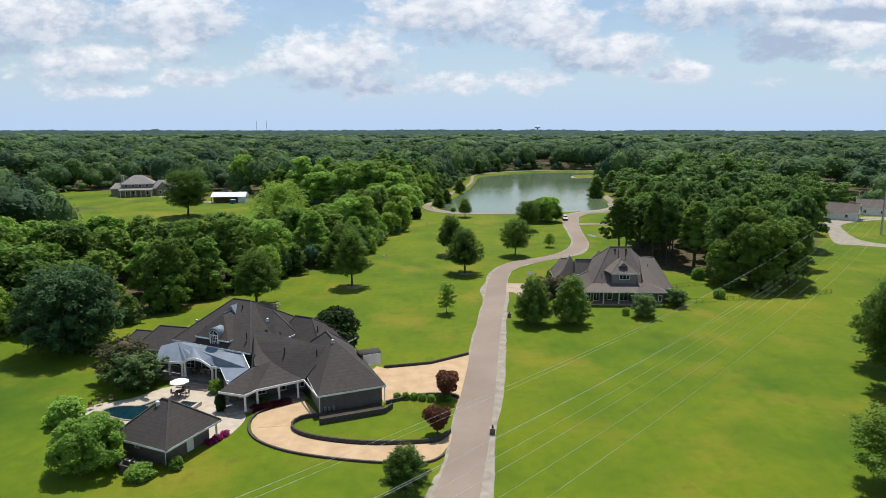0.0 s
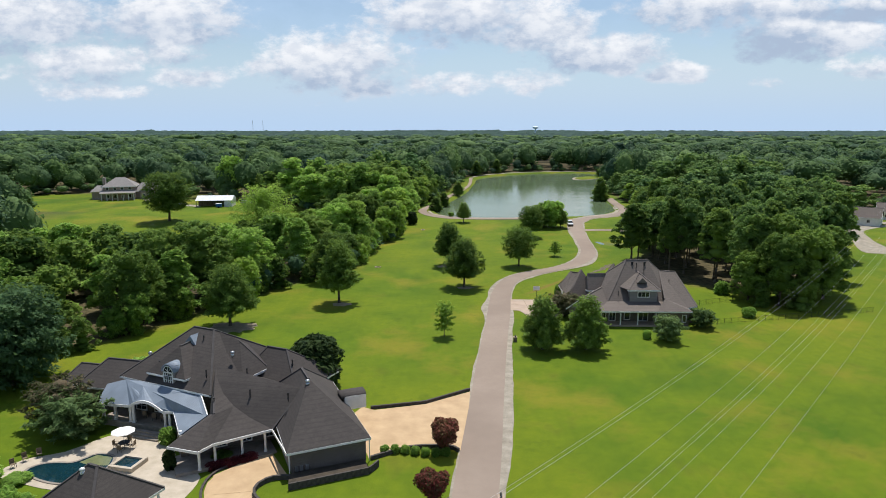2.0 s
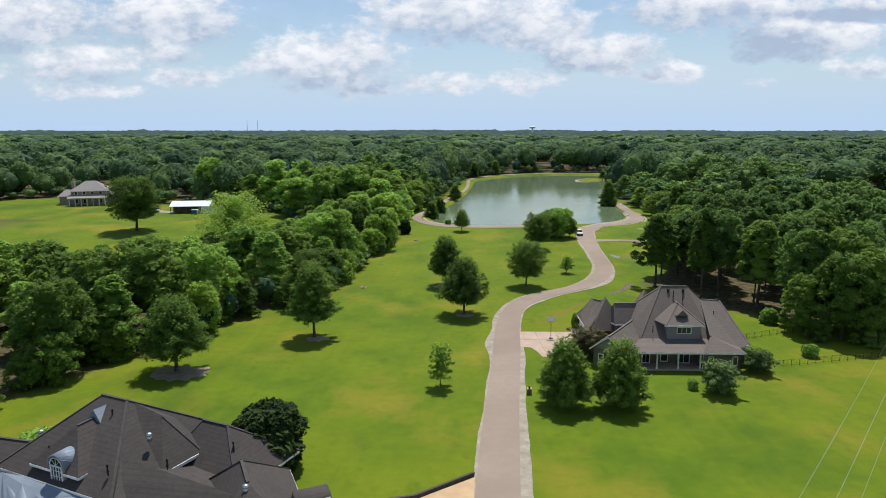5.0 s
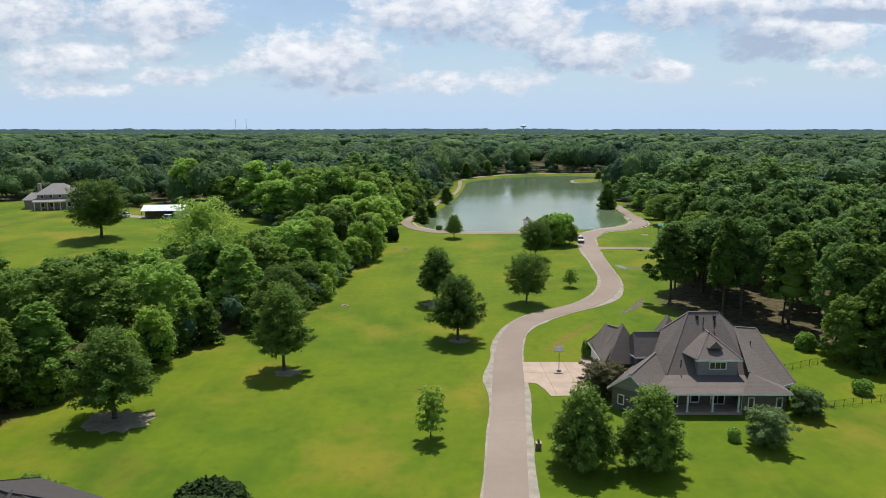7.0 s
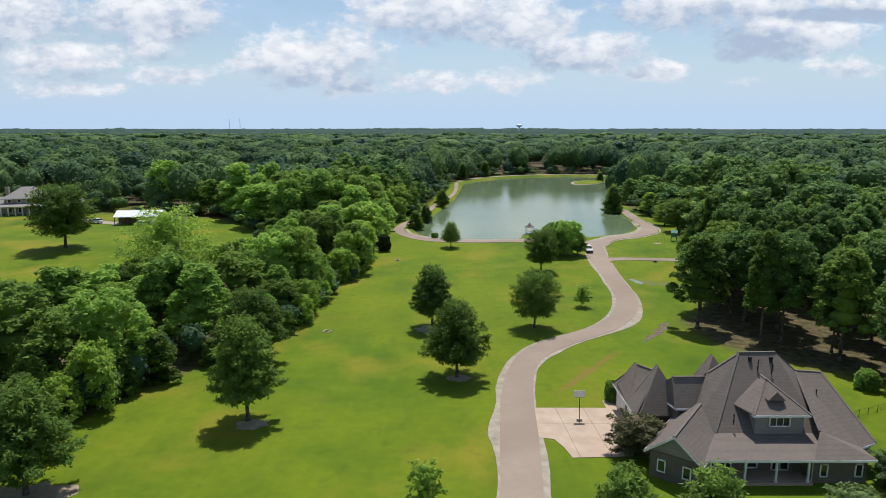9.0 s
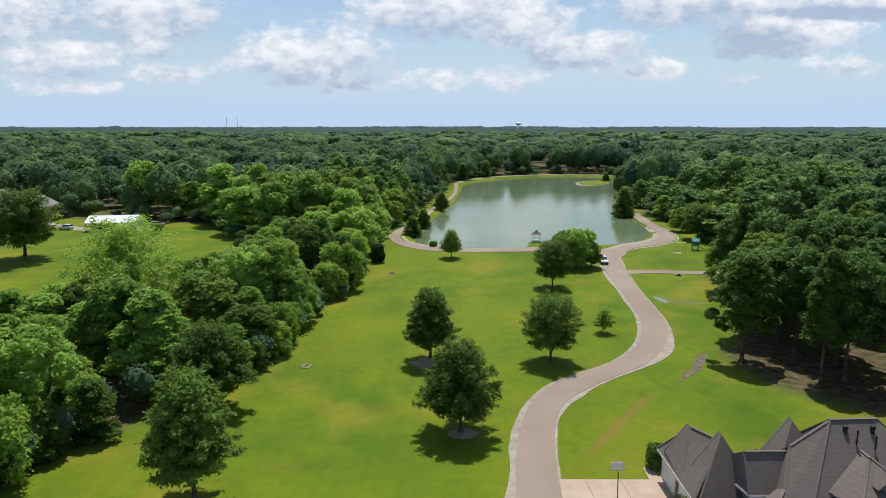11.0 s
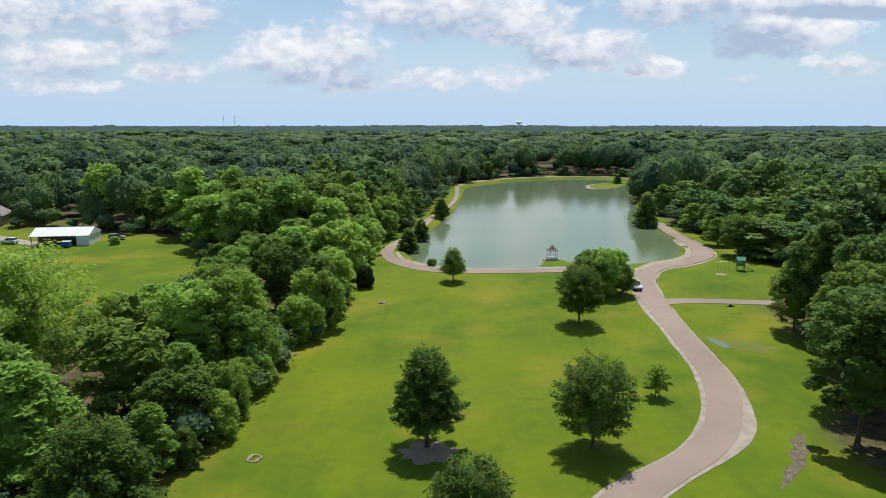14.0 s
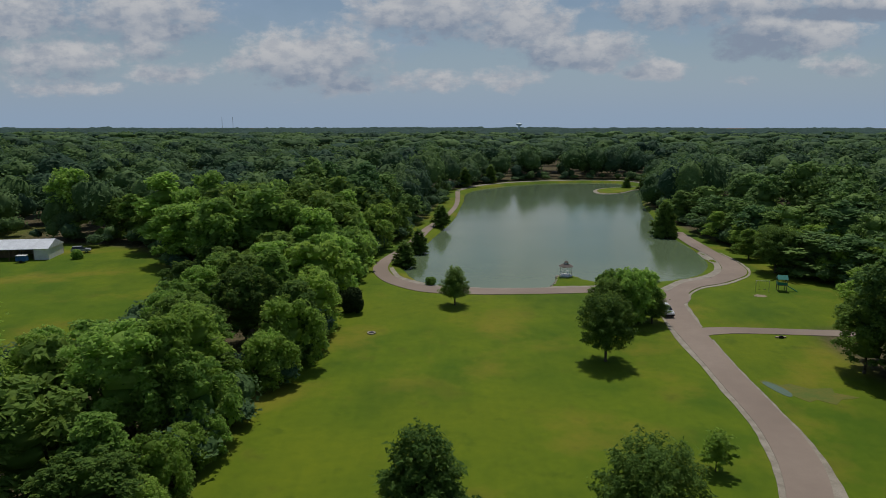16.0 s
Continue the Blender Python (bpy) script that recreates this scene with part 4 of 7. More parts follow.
# ---- woods ----
LAWN = [(3000, -3000), (3000, 60), (200, 150), (150, 262), (119, 211), (89, 169), (66, 156), (61.8, 159), (50, 170), (43.5, 178), (42.5, 194), (48, 199), (56, 213), (60, 224), (60, 240), (62, 250), (72, 252), (84, 271), (82, 302), (79, 340), (79.5, 352), (80, 372),
        (89, 430), (100, 462), (117, 490), (124, 520), (114, 547), (82, 549), (52, 541), (29, 523), (7, 484), (3, 430), (-3, 385), (-9, 340), (-15, 320), (-18, 300), (-19, 262), (-18, 240), (-22.5, 215), (-23, 195), (-24, 184), (-31, 173), (-38, 161),
        (-46, 144), (-56, 124), (-68, 112), (-95, 106), (-3000, 60), (-3000, -3000)]
FIELD = [(-128, 194), (-92, 197), (-69, 206), (-55, 236), (-56, 268), (-60, 283), (-71, 303), (-84, 316), (-114, 324), (-140, 332), (-150, 354), (-196, 360), (-235, 330), (-225, 300), (-175, 285), (-160, 250)]
FIELD_W = [(-260, 180), (-150, 195), (-150, 212), (-260, 222)]
YARD_E = [(112, 185), (128, 240), (150, 285), (200, 300), (260, 260), (200, 180)]


def scatter(seed, x0, x1, y0, y1, step, jitter=0.75):
    rng = np.random.default_rng(seed)
    px, py = np.meshgrid(np.arange(x0, x1, step), np.arange(y0, y1, step))
    px, py = px.ravel(), py.ravel()
    px = px + (rng.random(px.shape) - 0.5) * step * jitter * 1.6
    py = py + (rng.random(py.shape) - 0.5) * step * jitter * 1.6
    return px, py


# leaf mould where the woods stand
depth = np.min([away(np.array(q, float), X.ravel(), Y.ravel()) for q in (LAWN, FIELD, FIELD_W, YARD_E)], axis=0)
ground.data.attributes.new("woodland", "FLOAT", "POINT").data.foreach_set("value", ss(0.5, 5.0, depth).astype(np.float32))

for key, seed, high, wide, low, profile, leaf, lumps in (
        ("w1", 21, 18, 12, 2.5, egg, LEAF_WOOD, 46), ("w2", 22, 18, 12, 3.5, dome, LEAF_WOOD, 42), ("w3", 23, 18, 11, 2.0, egg, LEAF_OAK, 52), ("w4", 24, 18, 13, 3.0, taper, LEAF_BRIGHT, 48), ("w5", 30, 18, 10, 2.0, taper, LEAF_WOOD, 44),
        ("w6", 31, 18, 13, 3.0, dome, LEAF_OAK, 54), ("tall1", 25, 20, 10, 6.5, dome, LEAF_TALL, 46), ("tall2", 26, 20, 11, 7.0, egg, LEAF_TALL, 52), ("tall3", 33, 20, 9, 6.0, taper, LEAF_OAK, 48)):
    tree_kind(key, seed, high, wide, low, profile, leaf, int(lumps * 1.7), 6000, 0.31, 0.26, ragged=0.55, airy="tiers")
    tree_kind(key + "_deep", seed, high, wide, low, profile, leaf, lumps // 2, 2100, 0.55, 0.26, limbs=3, ragged=0.5, airy="tiers")
for key, seed, wide, profile, leaf, lumps in (("low1", 27, 9, dome, LEAF_BRIGHT, 38), ("low2", 29, 9, egg, LEAF_WOOD, 40), ("low3", 32, 8, taper, LEAF_OAK, 40)):
    tree_kind(key, seed, 9, wide, 0.0, profile, leaf, int(lumps * 1.4), 3400, 0.27, 0.12, ragged=0.6, airy="tiers")
    tree_kind(key + "_deep", seed, 9, wide, 0.0, profile, leaf, lumps // 2, 1500, 0.44, 0.12, limbs=3, ragged=0.6, airy="tiers")
tree_kind("sycamore", 28, 20, 15, 3.0, egg, LEAF_BRIGHT, 150, 12000, 0.28, 0.42, BARK_PALE, limbs=22, ragged=0.6, airy=True)

plant("sycamore", -55, 203, 20, 15, "tall pale-barked sycamore rising from the wood")
plant("oak_b", -107.5, 258.5, 18, 15, "great rounded oak alone in the hay field")
rng = random.Random(5)
px, py = scatter(31, -115, -14, 98, 330, 8.9)
d = np.min([away(np.array(q, float), px, py) for q in (LAWN, FIELD, FIELD_W)], axis=0)
for x, y, q in zip(px, py, d):
    if q < 4.5 or math.hypot(x + 55, y - 203) < 6 or math.hypot(x + 63, y - 105) < 11 or math.hypot(x + 41, y - 134) < 7 or math.hypot(x + 29, y - 171) < 7:
        continue
    back = ss(175, 260, y)
    cap = 7.0 + 0.22 * max(0.0, float(away(np.array(FIELD, float), np.array([x]), np.array([y]))[0])) if y < 275 else 99
    if q < 6.0:
        h = rng.uniform(6.5, 10) + 4.5 * back + rng.uniform(0, 2.5)
        key = rng.choice(("low1", "low2", "w4", "w1", "w5"))
        h = min(h, cap)
        plant(key + ("" if x > -58 and y < 290 else "_deep"), x, y, h, h * rng.uniform(0.8, 1.05), "bushy bright green tree along the wood's edge", group="western wood")
    else:
        h = min(rng.choice((rng.uniform(7.5, 11), rng.uniform(11, 17))) + 5 * back, cap + 0.5)
        key = rng.choice(("w1", "w2", "w3", "w4", "w5", "w6", "w2", "low3"))
        plant(key + ("" if q < 16 and -62 < x and y < 260 else "_deep"), x, y, h, h * rng.uniform(0.55, 0.8) + 2.0, "leafy broad-crowned tree of the western wood", group="western wood")
# the shaggy fringe that hangs over the lawn
fringe = even(smooth_line([(-95, 108), (-69, 114), (-58, 125), (-48.5, 145), (-40.5, 162), (-33.5, 174), (-26.5, 185), (-25, 196), (-24.5, 215), (-20.5, 240), (-21, 262), (-20.5, 300), (-17, 322), (-11, 341)], 2), 50)
for k, (x, y) in enumerate(fringe):
    if math.hypot(x + 63, y - 105) < 9 or math.hypot(x + 41, y - 134) < 5 or math.hypot(x + 29, y - 171) < 5:
        continue
    h = rng.uniform(3.5, 9.0) + 4 * ss(190, 250, y)
    plant(rng.choice(("low1", "low2", "low3")) + ("" if y < 260 else "_deep"), x + rng.uniform(-3.0, 0.8), y + rng.uniform(-2.5, 2.5), h, h * rng.uniform(0.8, 1.0), "leafy understorey tree hanging over the lawn's edge", group="western wood")
px, py = scatter(37, 42, 150, 156, 250, 8.4)
d = np.min([away(np.array(q, float), px, py) for q in (LAWN, YARD_E)], axis=0)
for x, y, q in zip(px, py, d):
    if q < 1.8 or (x < 57 and y > 205) or (22 < x < 52 and 130 < y < 160) or (236 < y < 252 and x < 112):
        continue
    h = rng.uniform(15.5, 20.5)
    plant(rng.choice(("tall1", "tall2", "tall1", "tall3")) + ("" if x < 78 and y < 240 else "_deep"), x, y, h, rng.uniform(7.5, 10.5), "tall dark oak with a bare lower trunk", group="eastern oak wood")
for x, y, h, w in ((56.5, 202, 15, 11), (61, 211, 16, 12.5), (57, 192, 17, 11), (66, 222, 15, 12), (61.5, 229, 12, 10), (58.5, 213, 10.5, 9), (69, 233, 14, 11)):
    plant("tall1" if y < 205 else "w6", x, y, h, w, "spreading oak at the edge of the eastern wood", group="eastern oak wood")
for key, x, y, h, w in (("w3", 62.5, 153.5, 11, 8), ("w6", 67.5, 150.5, 15, 10), ("w3", 73.5, 151.5, 16, 11), ("w3", 79.5, 156, 16, 11), ("w6", 83.5, 163, 13, 8), ("low3", 70.5, 147.5, 7, 6),
                        ("tall3", 66, 158, 18, 10), ("w3", 71, 158, 18, 11), ("tall2", 76.5, 162, 19, 10), ("low3", 63.5, 150, 5, 5)):
    plant(key, x, y, h, w, "full dark green tree at the corner of the eastern wood", group="eastern oak wood")
plant("bush", 59.5, 159.9, 2.6, 3.4, "rounded dark shrub at the wood's edge", "shrub", "shrub")
for x, y, h in ((80, 305, 8), (86, 298, 9), (92, 290, 9), (88, 280, 8), (92, 272, 9), (86, 262, 8), (78, 256, 9), (84, 318, 9), (83, 332, 9), (95, 300, 10), (97, 282, 10), (92, 312, 10)):
    plant(rng.choice(("low1", "w4", "low1")) + "_deep", x, y, h, h * 1.05, "bushy bright green tree behind the playground", group="playground trees")


def merged_woods(name, px, py, heights, widths, masters, material, label):
    """Far woods as one sheet of crowns."""
    rng = np.random.default_rng(77)
    vs, fs, hue, base = [], [], [], 0
    zs = ground_z(px, py)
    for x, y, h, w, z in zip(px, py, heights, widths, zs):
        v, f = masters[rng.integers(len(masters))]
        a = rng.random() * 6.28
        c, s = math.cos(a) * w, math.sin(a) * w
        q = np.c_[v[:, 0] * c - v[:, 1] * s + x, v[:, 0] * s + v[:, 1] * c + y, v[:, 2] * h + z]
        vs.append(q)
        fs.append(f + base)
        base += len(q)
        hue.append(np.full(len(q), rng.random() ** 0.85, np.float32))
    me = fast_mesh(name, np.concatenate(vs), np.concatenate(fs), True)
    me.attributes.new("species", "FLOAT", "POINT").data.foreach_set("value", np.concatenate(hue))
    ob = put(name, me, material)
    return tagged(ob, label, "woods", kind="stuff")


def in_view(x, y, margin=14):
    """Only the land that the flight ever looks over."""
    return np.abs(x) < 40 + margin + 0.74 * (y - 0)


edge_masters = [canopy_arrays(120 + k, 13 + k, 300, 0.04, 0.03, BALL3) for k in range(7)]
mid_masters = [canopy_arrays(100 + k, 12 + k, 380, 0.04, 0.36, BALL3) for k in range(7)]
shore_masters = []
for k, (wide, profile) in enumerate(((13, dome), (11, egg), (12, taper), (14, dome), (10, egg), (12, dome))):
    v, f = tier_arrays(180 + k, 0.8, 18, wide, profile, 34, 1500, 0.5, 0.5)
    shore_masters.append((v / (wide, wide, 18), f))
back_masters = [canopy_arrays(140 + k, 10 + k, 150, 0.056, 0.4) for k in range(7)]
low_masters = [canopy_arrays(160 + k, 8 + k, 150, 0.058, 0.05) for k in range(7)]
px, py = scatter(41, -520, 560, 100, 640, 10.8, 0.95)
d = np.min([away(np.array(q, float), px, py) for q in (LAWN, FIELD, FIELD_W, YARD_E)], axis=0)
done = ((px > -115) & (px < -14) & (py < 330)) | ((px > 42) & (px < 150) & (py < 250))
keep = (d > 3.5) & ~done & in_view(px, py)
px, py, d = px[keep], py[keep], d[keep]
rs = np.random.default_rng(6)
size = rs.random(len(px))
roll = np.array([noise.noise((x / 70, y / 70, 1)) for x, y in zip(px, py)])
hh = 11.5 + 12.0 * size + 4 * roll - 3.5 * ss(12, 3, d)
hh = np.where((np.hypot(px - 40, py - 235) < 150) & (px > 60), np.minimum(hh, 7.0 + 0.42 * d + 2.5 * rs.random(len(px))), hh)
ww = 9.0 + 6.5 * size + 3.5 * rs.random(len(px))
close = (d < 14) | (np.hypot(px, py - 130) < 190)
shore = (np.hypot(px - 40, py - 235) < 150) & (d < 40)
rim = (d < 20) & ~shore
near_in = close & ~rim & ~shore
merged_woods("woods", px[shore], py[shore], hh[shore], ww[shore], shore_masters, LEAF_SHORE, "leafy deciduous woods beside the lake lawn")
merged_woods("woods", px[rim], py[rim], hh[rim], ww[rim], edge_masters, LEAF_FAR_HAZED, "dense green deciduous woods round the lake and fields")
merged_woods("woods", px[near_in], py[near_in], hh[near_in], ww[near_in] * 1.05, mid_masters, LEAF_FAR_HAZED, "dense green deciduous woods behind the shore trees")
close |= rim | shore
merged_woods("woods", px[~close], py[~close], hh[~close], ww[~close] * 1.05, back_masters, LEAF_FAR_HAZED, "dense green deciduous woods further back")
# the thicket along the wood's edges
px, py = scatter(47, -260, 260, 150, 580, 5.6, 0.9)
d = np.min([away(np.array(q, float), px, py) for q in (LAWN, FIELD, FIELD_W, YARD_E)], axis=0)
keep = (d > 0.8) & (d < 9) & in_view(px, py) & ~((px > -115) & (px < -14) & (py < 330) & (py < 120)) & ~((px > 42) & (px < 125) & (py < 250))
px, py = px[keep], py[keep]
rs = np.random.default_rng(9)
merged_woods("thicket", px, py, 3.0 + 4.0 * rs.random(len(px)), 4.5 + 3.0 * rs.random(len(px)), low_masters, LEAF_FAR_HAZED, "low green thicket along the edges of the woods")
far_masters = [canopy_arrays(200 + k, 7 + k, 30, 0.07, 0.4) for k in range(7)]
px, py = scatter(43, -1100, 1150, 640, 1300, 20.0, 0.9)
keep = in_view(px, py, 30)
px, py = px[keep], py[keep]
rs = np.random.default_rng(8)
lift = np.array([noise.noise((x / 90, y / 120, 3)) for x, y in zip(px, py)])
size = rs.random(len(px))
merged_woods("far_woods", px, py, 12 + 11 * size + 5 * lift, 18 + 9 * size + 4 * rs.random(len(px)), far_masters, LEAF_FAR_HAZED, "dark green woodland stretching to the horizon, leaf colour blued for haze")
az, rr = np.meshgrid(np.linspace(-0.72, 0.72, 520), 1270 * (4700 / 1270) ** np.linspace(0, 1, 90))
hx, hy = np.sin(az) * rr, np.cos(az) * rr
hz = np.array([14 + 7.0 * noise.noise((x / 26, y / 40, 0)) + 13.0 * noise.noise((x / 210, y / 600, 5)) + 2.5 * noise.noise((x / 9, y / 11, 9)) for x, y in zip(hx.ravel(), hy.ravel())])
hz -= 12 * ss(1500, 4700, rr.ravel())
hz += np.where(np.arange(len(hz)) < 520, -14, 0)
q = (np.arange(89)[:, None] * 520 + np.arange(519)[None]).ravel()
horizon = put("distant_woods", fast_mesh("distant_woods", np.c_[hx.ravel(), hy.ravel(), hz], np.c_[q, q + 1, q + 521, q + 520]), LEAF_DISTANT_HAZED)
tagged(horizon, "distant treetops along the horizon, shade and blue haze put into their colour", "woods", kind="stuff")


# ---- building materials ----
def shingles(name, dark, light):
    k = Mat(name)
    geo = k.node("ShaderNodeTexCoord").outputs["Object"]
    wave = k.node("ShaderNodeTexWave", Scale=1.1, Distortion=0.6, Detail=2.0)
    wave.wave_type, wave.bands_direction = "BANDS", "Z"
    k.t.links.new(geo, wave.inputs["Vector"])
    a, b, c = k.noise(0.25, 4), k.noise(1.6, 5, 0.65), k.noise(14, 3, 0.7)
    mean = tuple((q + w) / 2 for q, w in zip(dark, light))
    col = k.mix(k.math("MULTIPLY", k.map(a, 0.35, 0.65), 0.45), mean, light)
    col = k.mix(k.math("MULTIPLY", k.map(b, 0.4, 0.7), 0.5), col, dark)
    col = k.mix(k.math("MULTIPLY", k.map(c, 0.45, 0.65), 0.5), col, tuple(q * 1.35 for q in light))
    col = k.mix(k.math("MULTIPLY", k.map(wave.outputs["Fac"], 0.7, 1.0), 0.25), col, dark)
    k.bump(c, 0.5, 0.03)
    return k.done(col, 0.92, 0.0, 0.2)


SHINGLE_DARK = shingles("shingle_charcoal", (0.036, 0.032, 0.031), (0.084, 0.073, 0.067))
SHINGLE_BROWN = shingles("shingle_greybrown", (0.094, 0.078, 0.068), (0.176, 0.148, 0.130))
SHINGLE_GREY = shingles("shingle_pale", (0.17, 0.155, 0.145), (0.28, 0.26, 0.25))
CAPS = {SHINGLE_DARK: plain("ridge_cap_charcoal", (0.045, 0.041, 0.041), (0.085, 0.077, 0.075), 2, 0.9), SHINGLE_BROWN: plain("ridge_cap_brown", (0.105, 0.088, 0.077), (0.175, 0.149, 0.133), 2, 0.9)}


def brick(name, dark, light, mortar, scale=5.0):
    k = Mat(name)
    tex = k.node("ShaderNodeTexBrick", Color1=dark, Color2=light, Mortar=mortar, Scale=scale)
    tex.inputs["Mortar Size"].default_value = 0.012
    mp = k.node("ShaderNodeMapping", Vector=k.co)
    mp.inputs["Rotation"].default_value = (radians(90), 0, 0)
    k.t.links.new(mp.outputs[0], tex.inputs["Vector"])
    c = k.mix(k.math("MULTIPLY", k.map(k.noise(0.8, 4), 0.35, 0.7), 0.45), tex.outputs["Color"], dark)
    k.bump(k.noise(20, 3), 0.3, 0.01)
    return k.done(c, 0.9, 0.0, 0.2)


BRICK_GREY = brick("brick_greybrown", (0.10, 0.085, 0.07), (0.20, 0.165, 0.14), (0.22, 0.20, 0.18))
BRICK_RED = brick("brick_tan", (0.28, 0.22, 0.185), (0.42, 0.345, 0.295), (0.42, 0.39, 0.36))
SIDING = plain("siding_taupe", (0.20, 0.185, 0.165), (0.29, 0.27, 0.245), 0.8, 0.75, stretch=(0.3, 0.3, 6), fine=4)
TRIM = plain("paint_white", (0.66, 0.65, 0.62), (0.82, 0.81, 0.79), 1.2, 0.5, fine=9, bump=0.05)
GLASS = Mat("window_glass").done((0.02, 0.025, 0.03), 0.05, 0.0, 0.8)


def seam_metal(name, base, run):
    k = Mat(name)
    wave = k.node("ShaderNodeTexWave", Scale=1.05, Distortion=0.0)
    wave.wave_type, wave.bands_direction = "BANDS", "X"
    mp = k.node("ShaderNodeMapping", Vector=k.co)
    mp.inputs["Rotation"].default_value = (0, 0, radians(run))
    k.t.links.new(mp.outputs[0], wave.inputs["Vector"])
    rib = k.map(wave.outputs["Fac"], 0.9, 1.0)
    c = k.mix(k.map(k.noise(0.6, 5), 0.35, 0.7), base, tuple(q * 1.25 for q in base))
    c = k.mix(k.math("MULTIPLY", rib, 0.35), c, tuple(q * 0.6 for q in base))
    k.bump(rib, 0.6, 0.04)
    return k.done(c, 0.55, 0.0, 0.4)


METAL_ROOF = seam_metal("standing_seam_metal", (0.17, 0.205, 0.25), 18)
BARN_METAL = seam_metal("barn_metal_white", (0.62, 0.64, 0.66), 0)
DARK_METAL = plain("dark_metal", (0.02, 0.02, 0.02), (0.05, 0.05, 0.05), 2, 0.5, 0.7)
PALE_METAL = plain("pale_metal", (0.42, 0.43, 0.44), (0.6, 0.61, 0.62), 2, 0.35, 0.9)
WOOD = plain("weathered_wood", (0.10, 0.075, 0.05), (0.24, 0.18, 0.12), 1.5, 0.85, stretch=(1, 1, 0.2))
FABRIC = plain("umbrella_canvas", (0.70, 0.68, 0.64), (0.82, 0.80, 0.76), 2, 0.9)
STONE = plain("terrace_stone", (0.20, 0.17, 0.14), (0.36, 0.31, 0.26), 1.2, 0.9)


class House:
    """A house whose parts are given in world metres, with its root at the foot."""

    def __init__(self, name, x, y, z, label, category):
        self.o = Vector((x, y, z))
        self.root = thing(name, pose(x, y, z), label, category)

    def mesh(self, name, verts, faces, material, label="", parent=None):
        bm = bmesh.new()
        vs = [bm.verts.new(Vector(v) - self.o) for v in verts]
        for f in faces:
            bm.faces.new([vs[i] for i in f])
        return part(name, bm, material, parent or self.root, label)

    def spot(self, c, turn, u, v, z):
        a = radians(turn)
        return (c[0] + u * math.cos(a) - v * math.sin(a), c[1] + u * math.sin(a) + v * math.cos(a), z)

    def wall(self, c, turn, u0, u1, v0, v1, z0, z1, material, label="", name="wall"):
        p = [self.spot(c, turn, u, v, z) for z in (z0, z1) for u, v in ((u0, v0), (u1, v0), (u1, v1), (u0, v1))]
        return self.mesh(name, p, [(3, 2, 1, 0), (4, 5, 6, 7), (0, 1, 5, 4), (1, 2, 6, 5), (2, 3, 7, 6), (3, 0, 4, 7)], material, label)

    def roof(self, tops, faces, eaves, material, thick=0.22, label="", fascia=True):
        """A roof skin over an eave ring; tops are points, faces their planes, eaves the ring as indices."""
        n = len(tops)
        low = [(tops[i][0], tops[i][1], tops[i][2] - thick) for i in eaves]
        ring = list(range(n, n + len(eaves)))
        fs = list(faces) + [ring[::-1]] + [(eaves[k], ring[k], ring[(k + 1) % len(ring)], eaves[(k + 1) % len(ring)]) for k in range(len(ring))]
        ob = self.mesh("roof", list(tops) + low, fs, material, label)
        if material in CAPS:
            shared = {}
            for f in faces:
                for k in range(len(f)):
                    shared.setdefault(frozenset((f[k], f[(k + 1) % len(f)])), []).append(f)
            for edge, both in shared.items():
                if len(both) != 2:
                    continue
                a, b = (Vector(tops[i]) for i in edge)
                n = (Vector(tops[both[0][1]]) - Vector(tops[both[0][0]])).cross(Vector(tops[both[0][2]]) - Vector(tops[both[0][0]])).normalized()
                n = -n if n.z < 0 else n
                other = sum((Vector(tops[i]) for i in both[1]), Vector()) / len(both[1])
                if (other - a).normalized().dot(n) < -0.3 and (b - a).length > 0.8:
                    self.beam("ridge_cap", a + Vector((0, 0, 0.05)), b + Vector((0, 0, 0.05)), 0.26, 0.14, CAPS[material], ob)
        if fascia:
            for k in range(len(eaves)):
                a, b = Vector(tops[eaves[k]]), Vector(tops[eaves[(k + 1) % len(eaves)]])
                self.beam("fascia", a + Vector((0, 0, -0.03)), b + Vector((0, 0, -0.03)), 0.07, 0.24, TRIM, ob)
        return ob

    def beam(self, name, a, b, w, h, material, parent=None, label=""):
        a, b = Vector(a) - self.o, Vector(b) - self.o
        d = b - a
        side = d.cross(Vector((0, 0, 1))).normalized() * w / 2
        down = Vector((0, 0, -h))
        bm = bmesh.new()
        p = [bm.verts.new(q) for q in (a - side, a + side, b + side, b - side, a - side + down, a + side + down, b + side + down, b - side + down)]
        for f in ((0, 1, 2, 3), (7, 6, 5, 4), (0, 4, 5, 1), (1, 5, 6, 2), (2, 6, 7, 3), (3, 7, 4, 0)):
            bm.faces.new([p[i] for i in f])
        return part(name, bm, material, parent or self.root, label)

    def hip(self, c, turn, u0, u1, v0, v1, z0, z1, ru0, ru1, rv, material, label="", fascia=True):
        """A hipped roof: eave rectangle, and a ridge from ru0 to ru1 at v = rv."""
        P = [self.spot(c, turn, *q) for q in ((u0, v0, z0), (u1, v0, z0), (u1, v1, z0), (u0, v1, z0), (ru0, rv, z1), (ru1, rv, z1))]
        return self.roof(P, [(0, 1, 5, 4), (1, 2, 5), (2, 3, 4, 5), (3, 0, 4)], [0, 1, 2, 3], material, label=label, fascia=fascia)

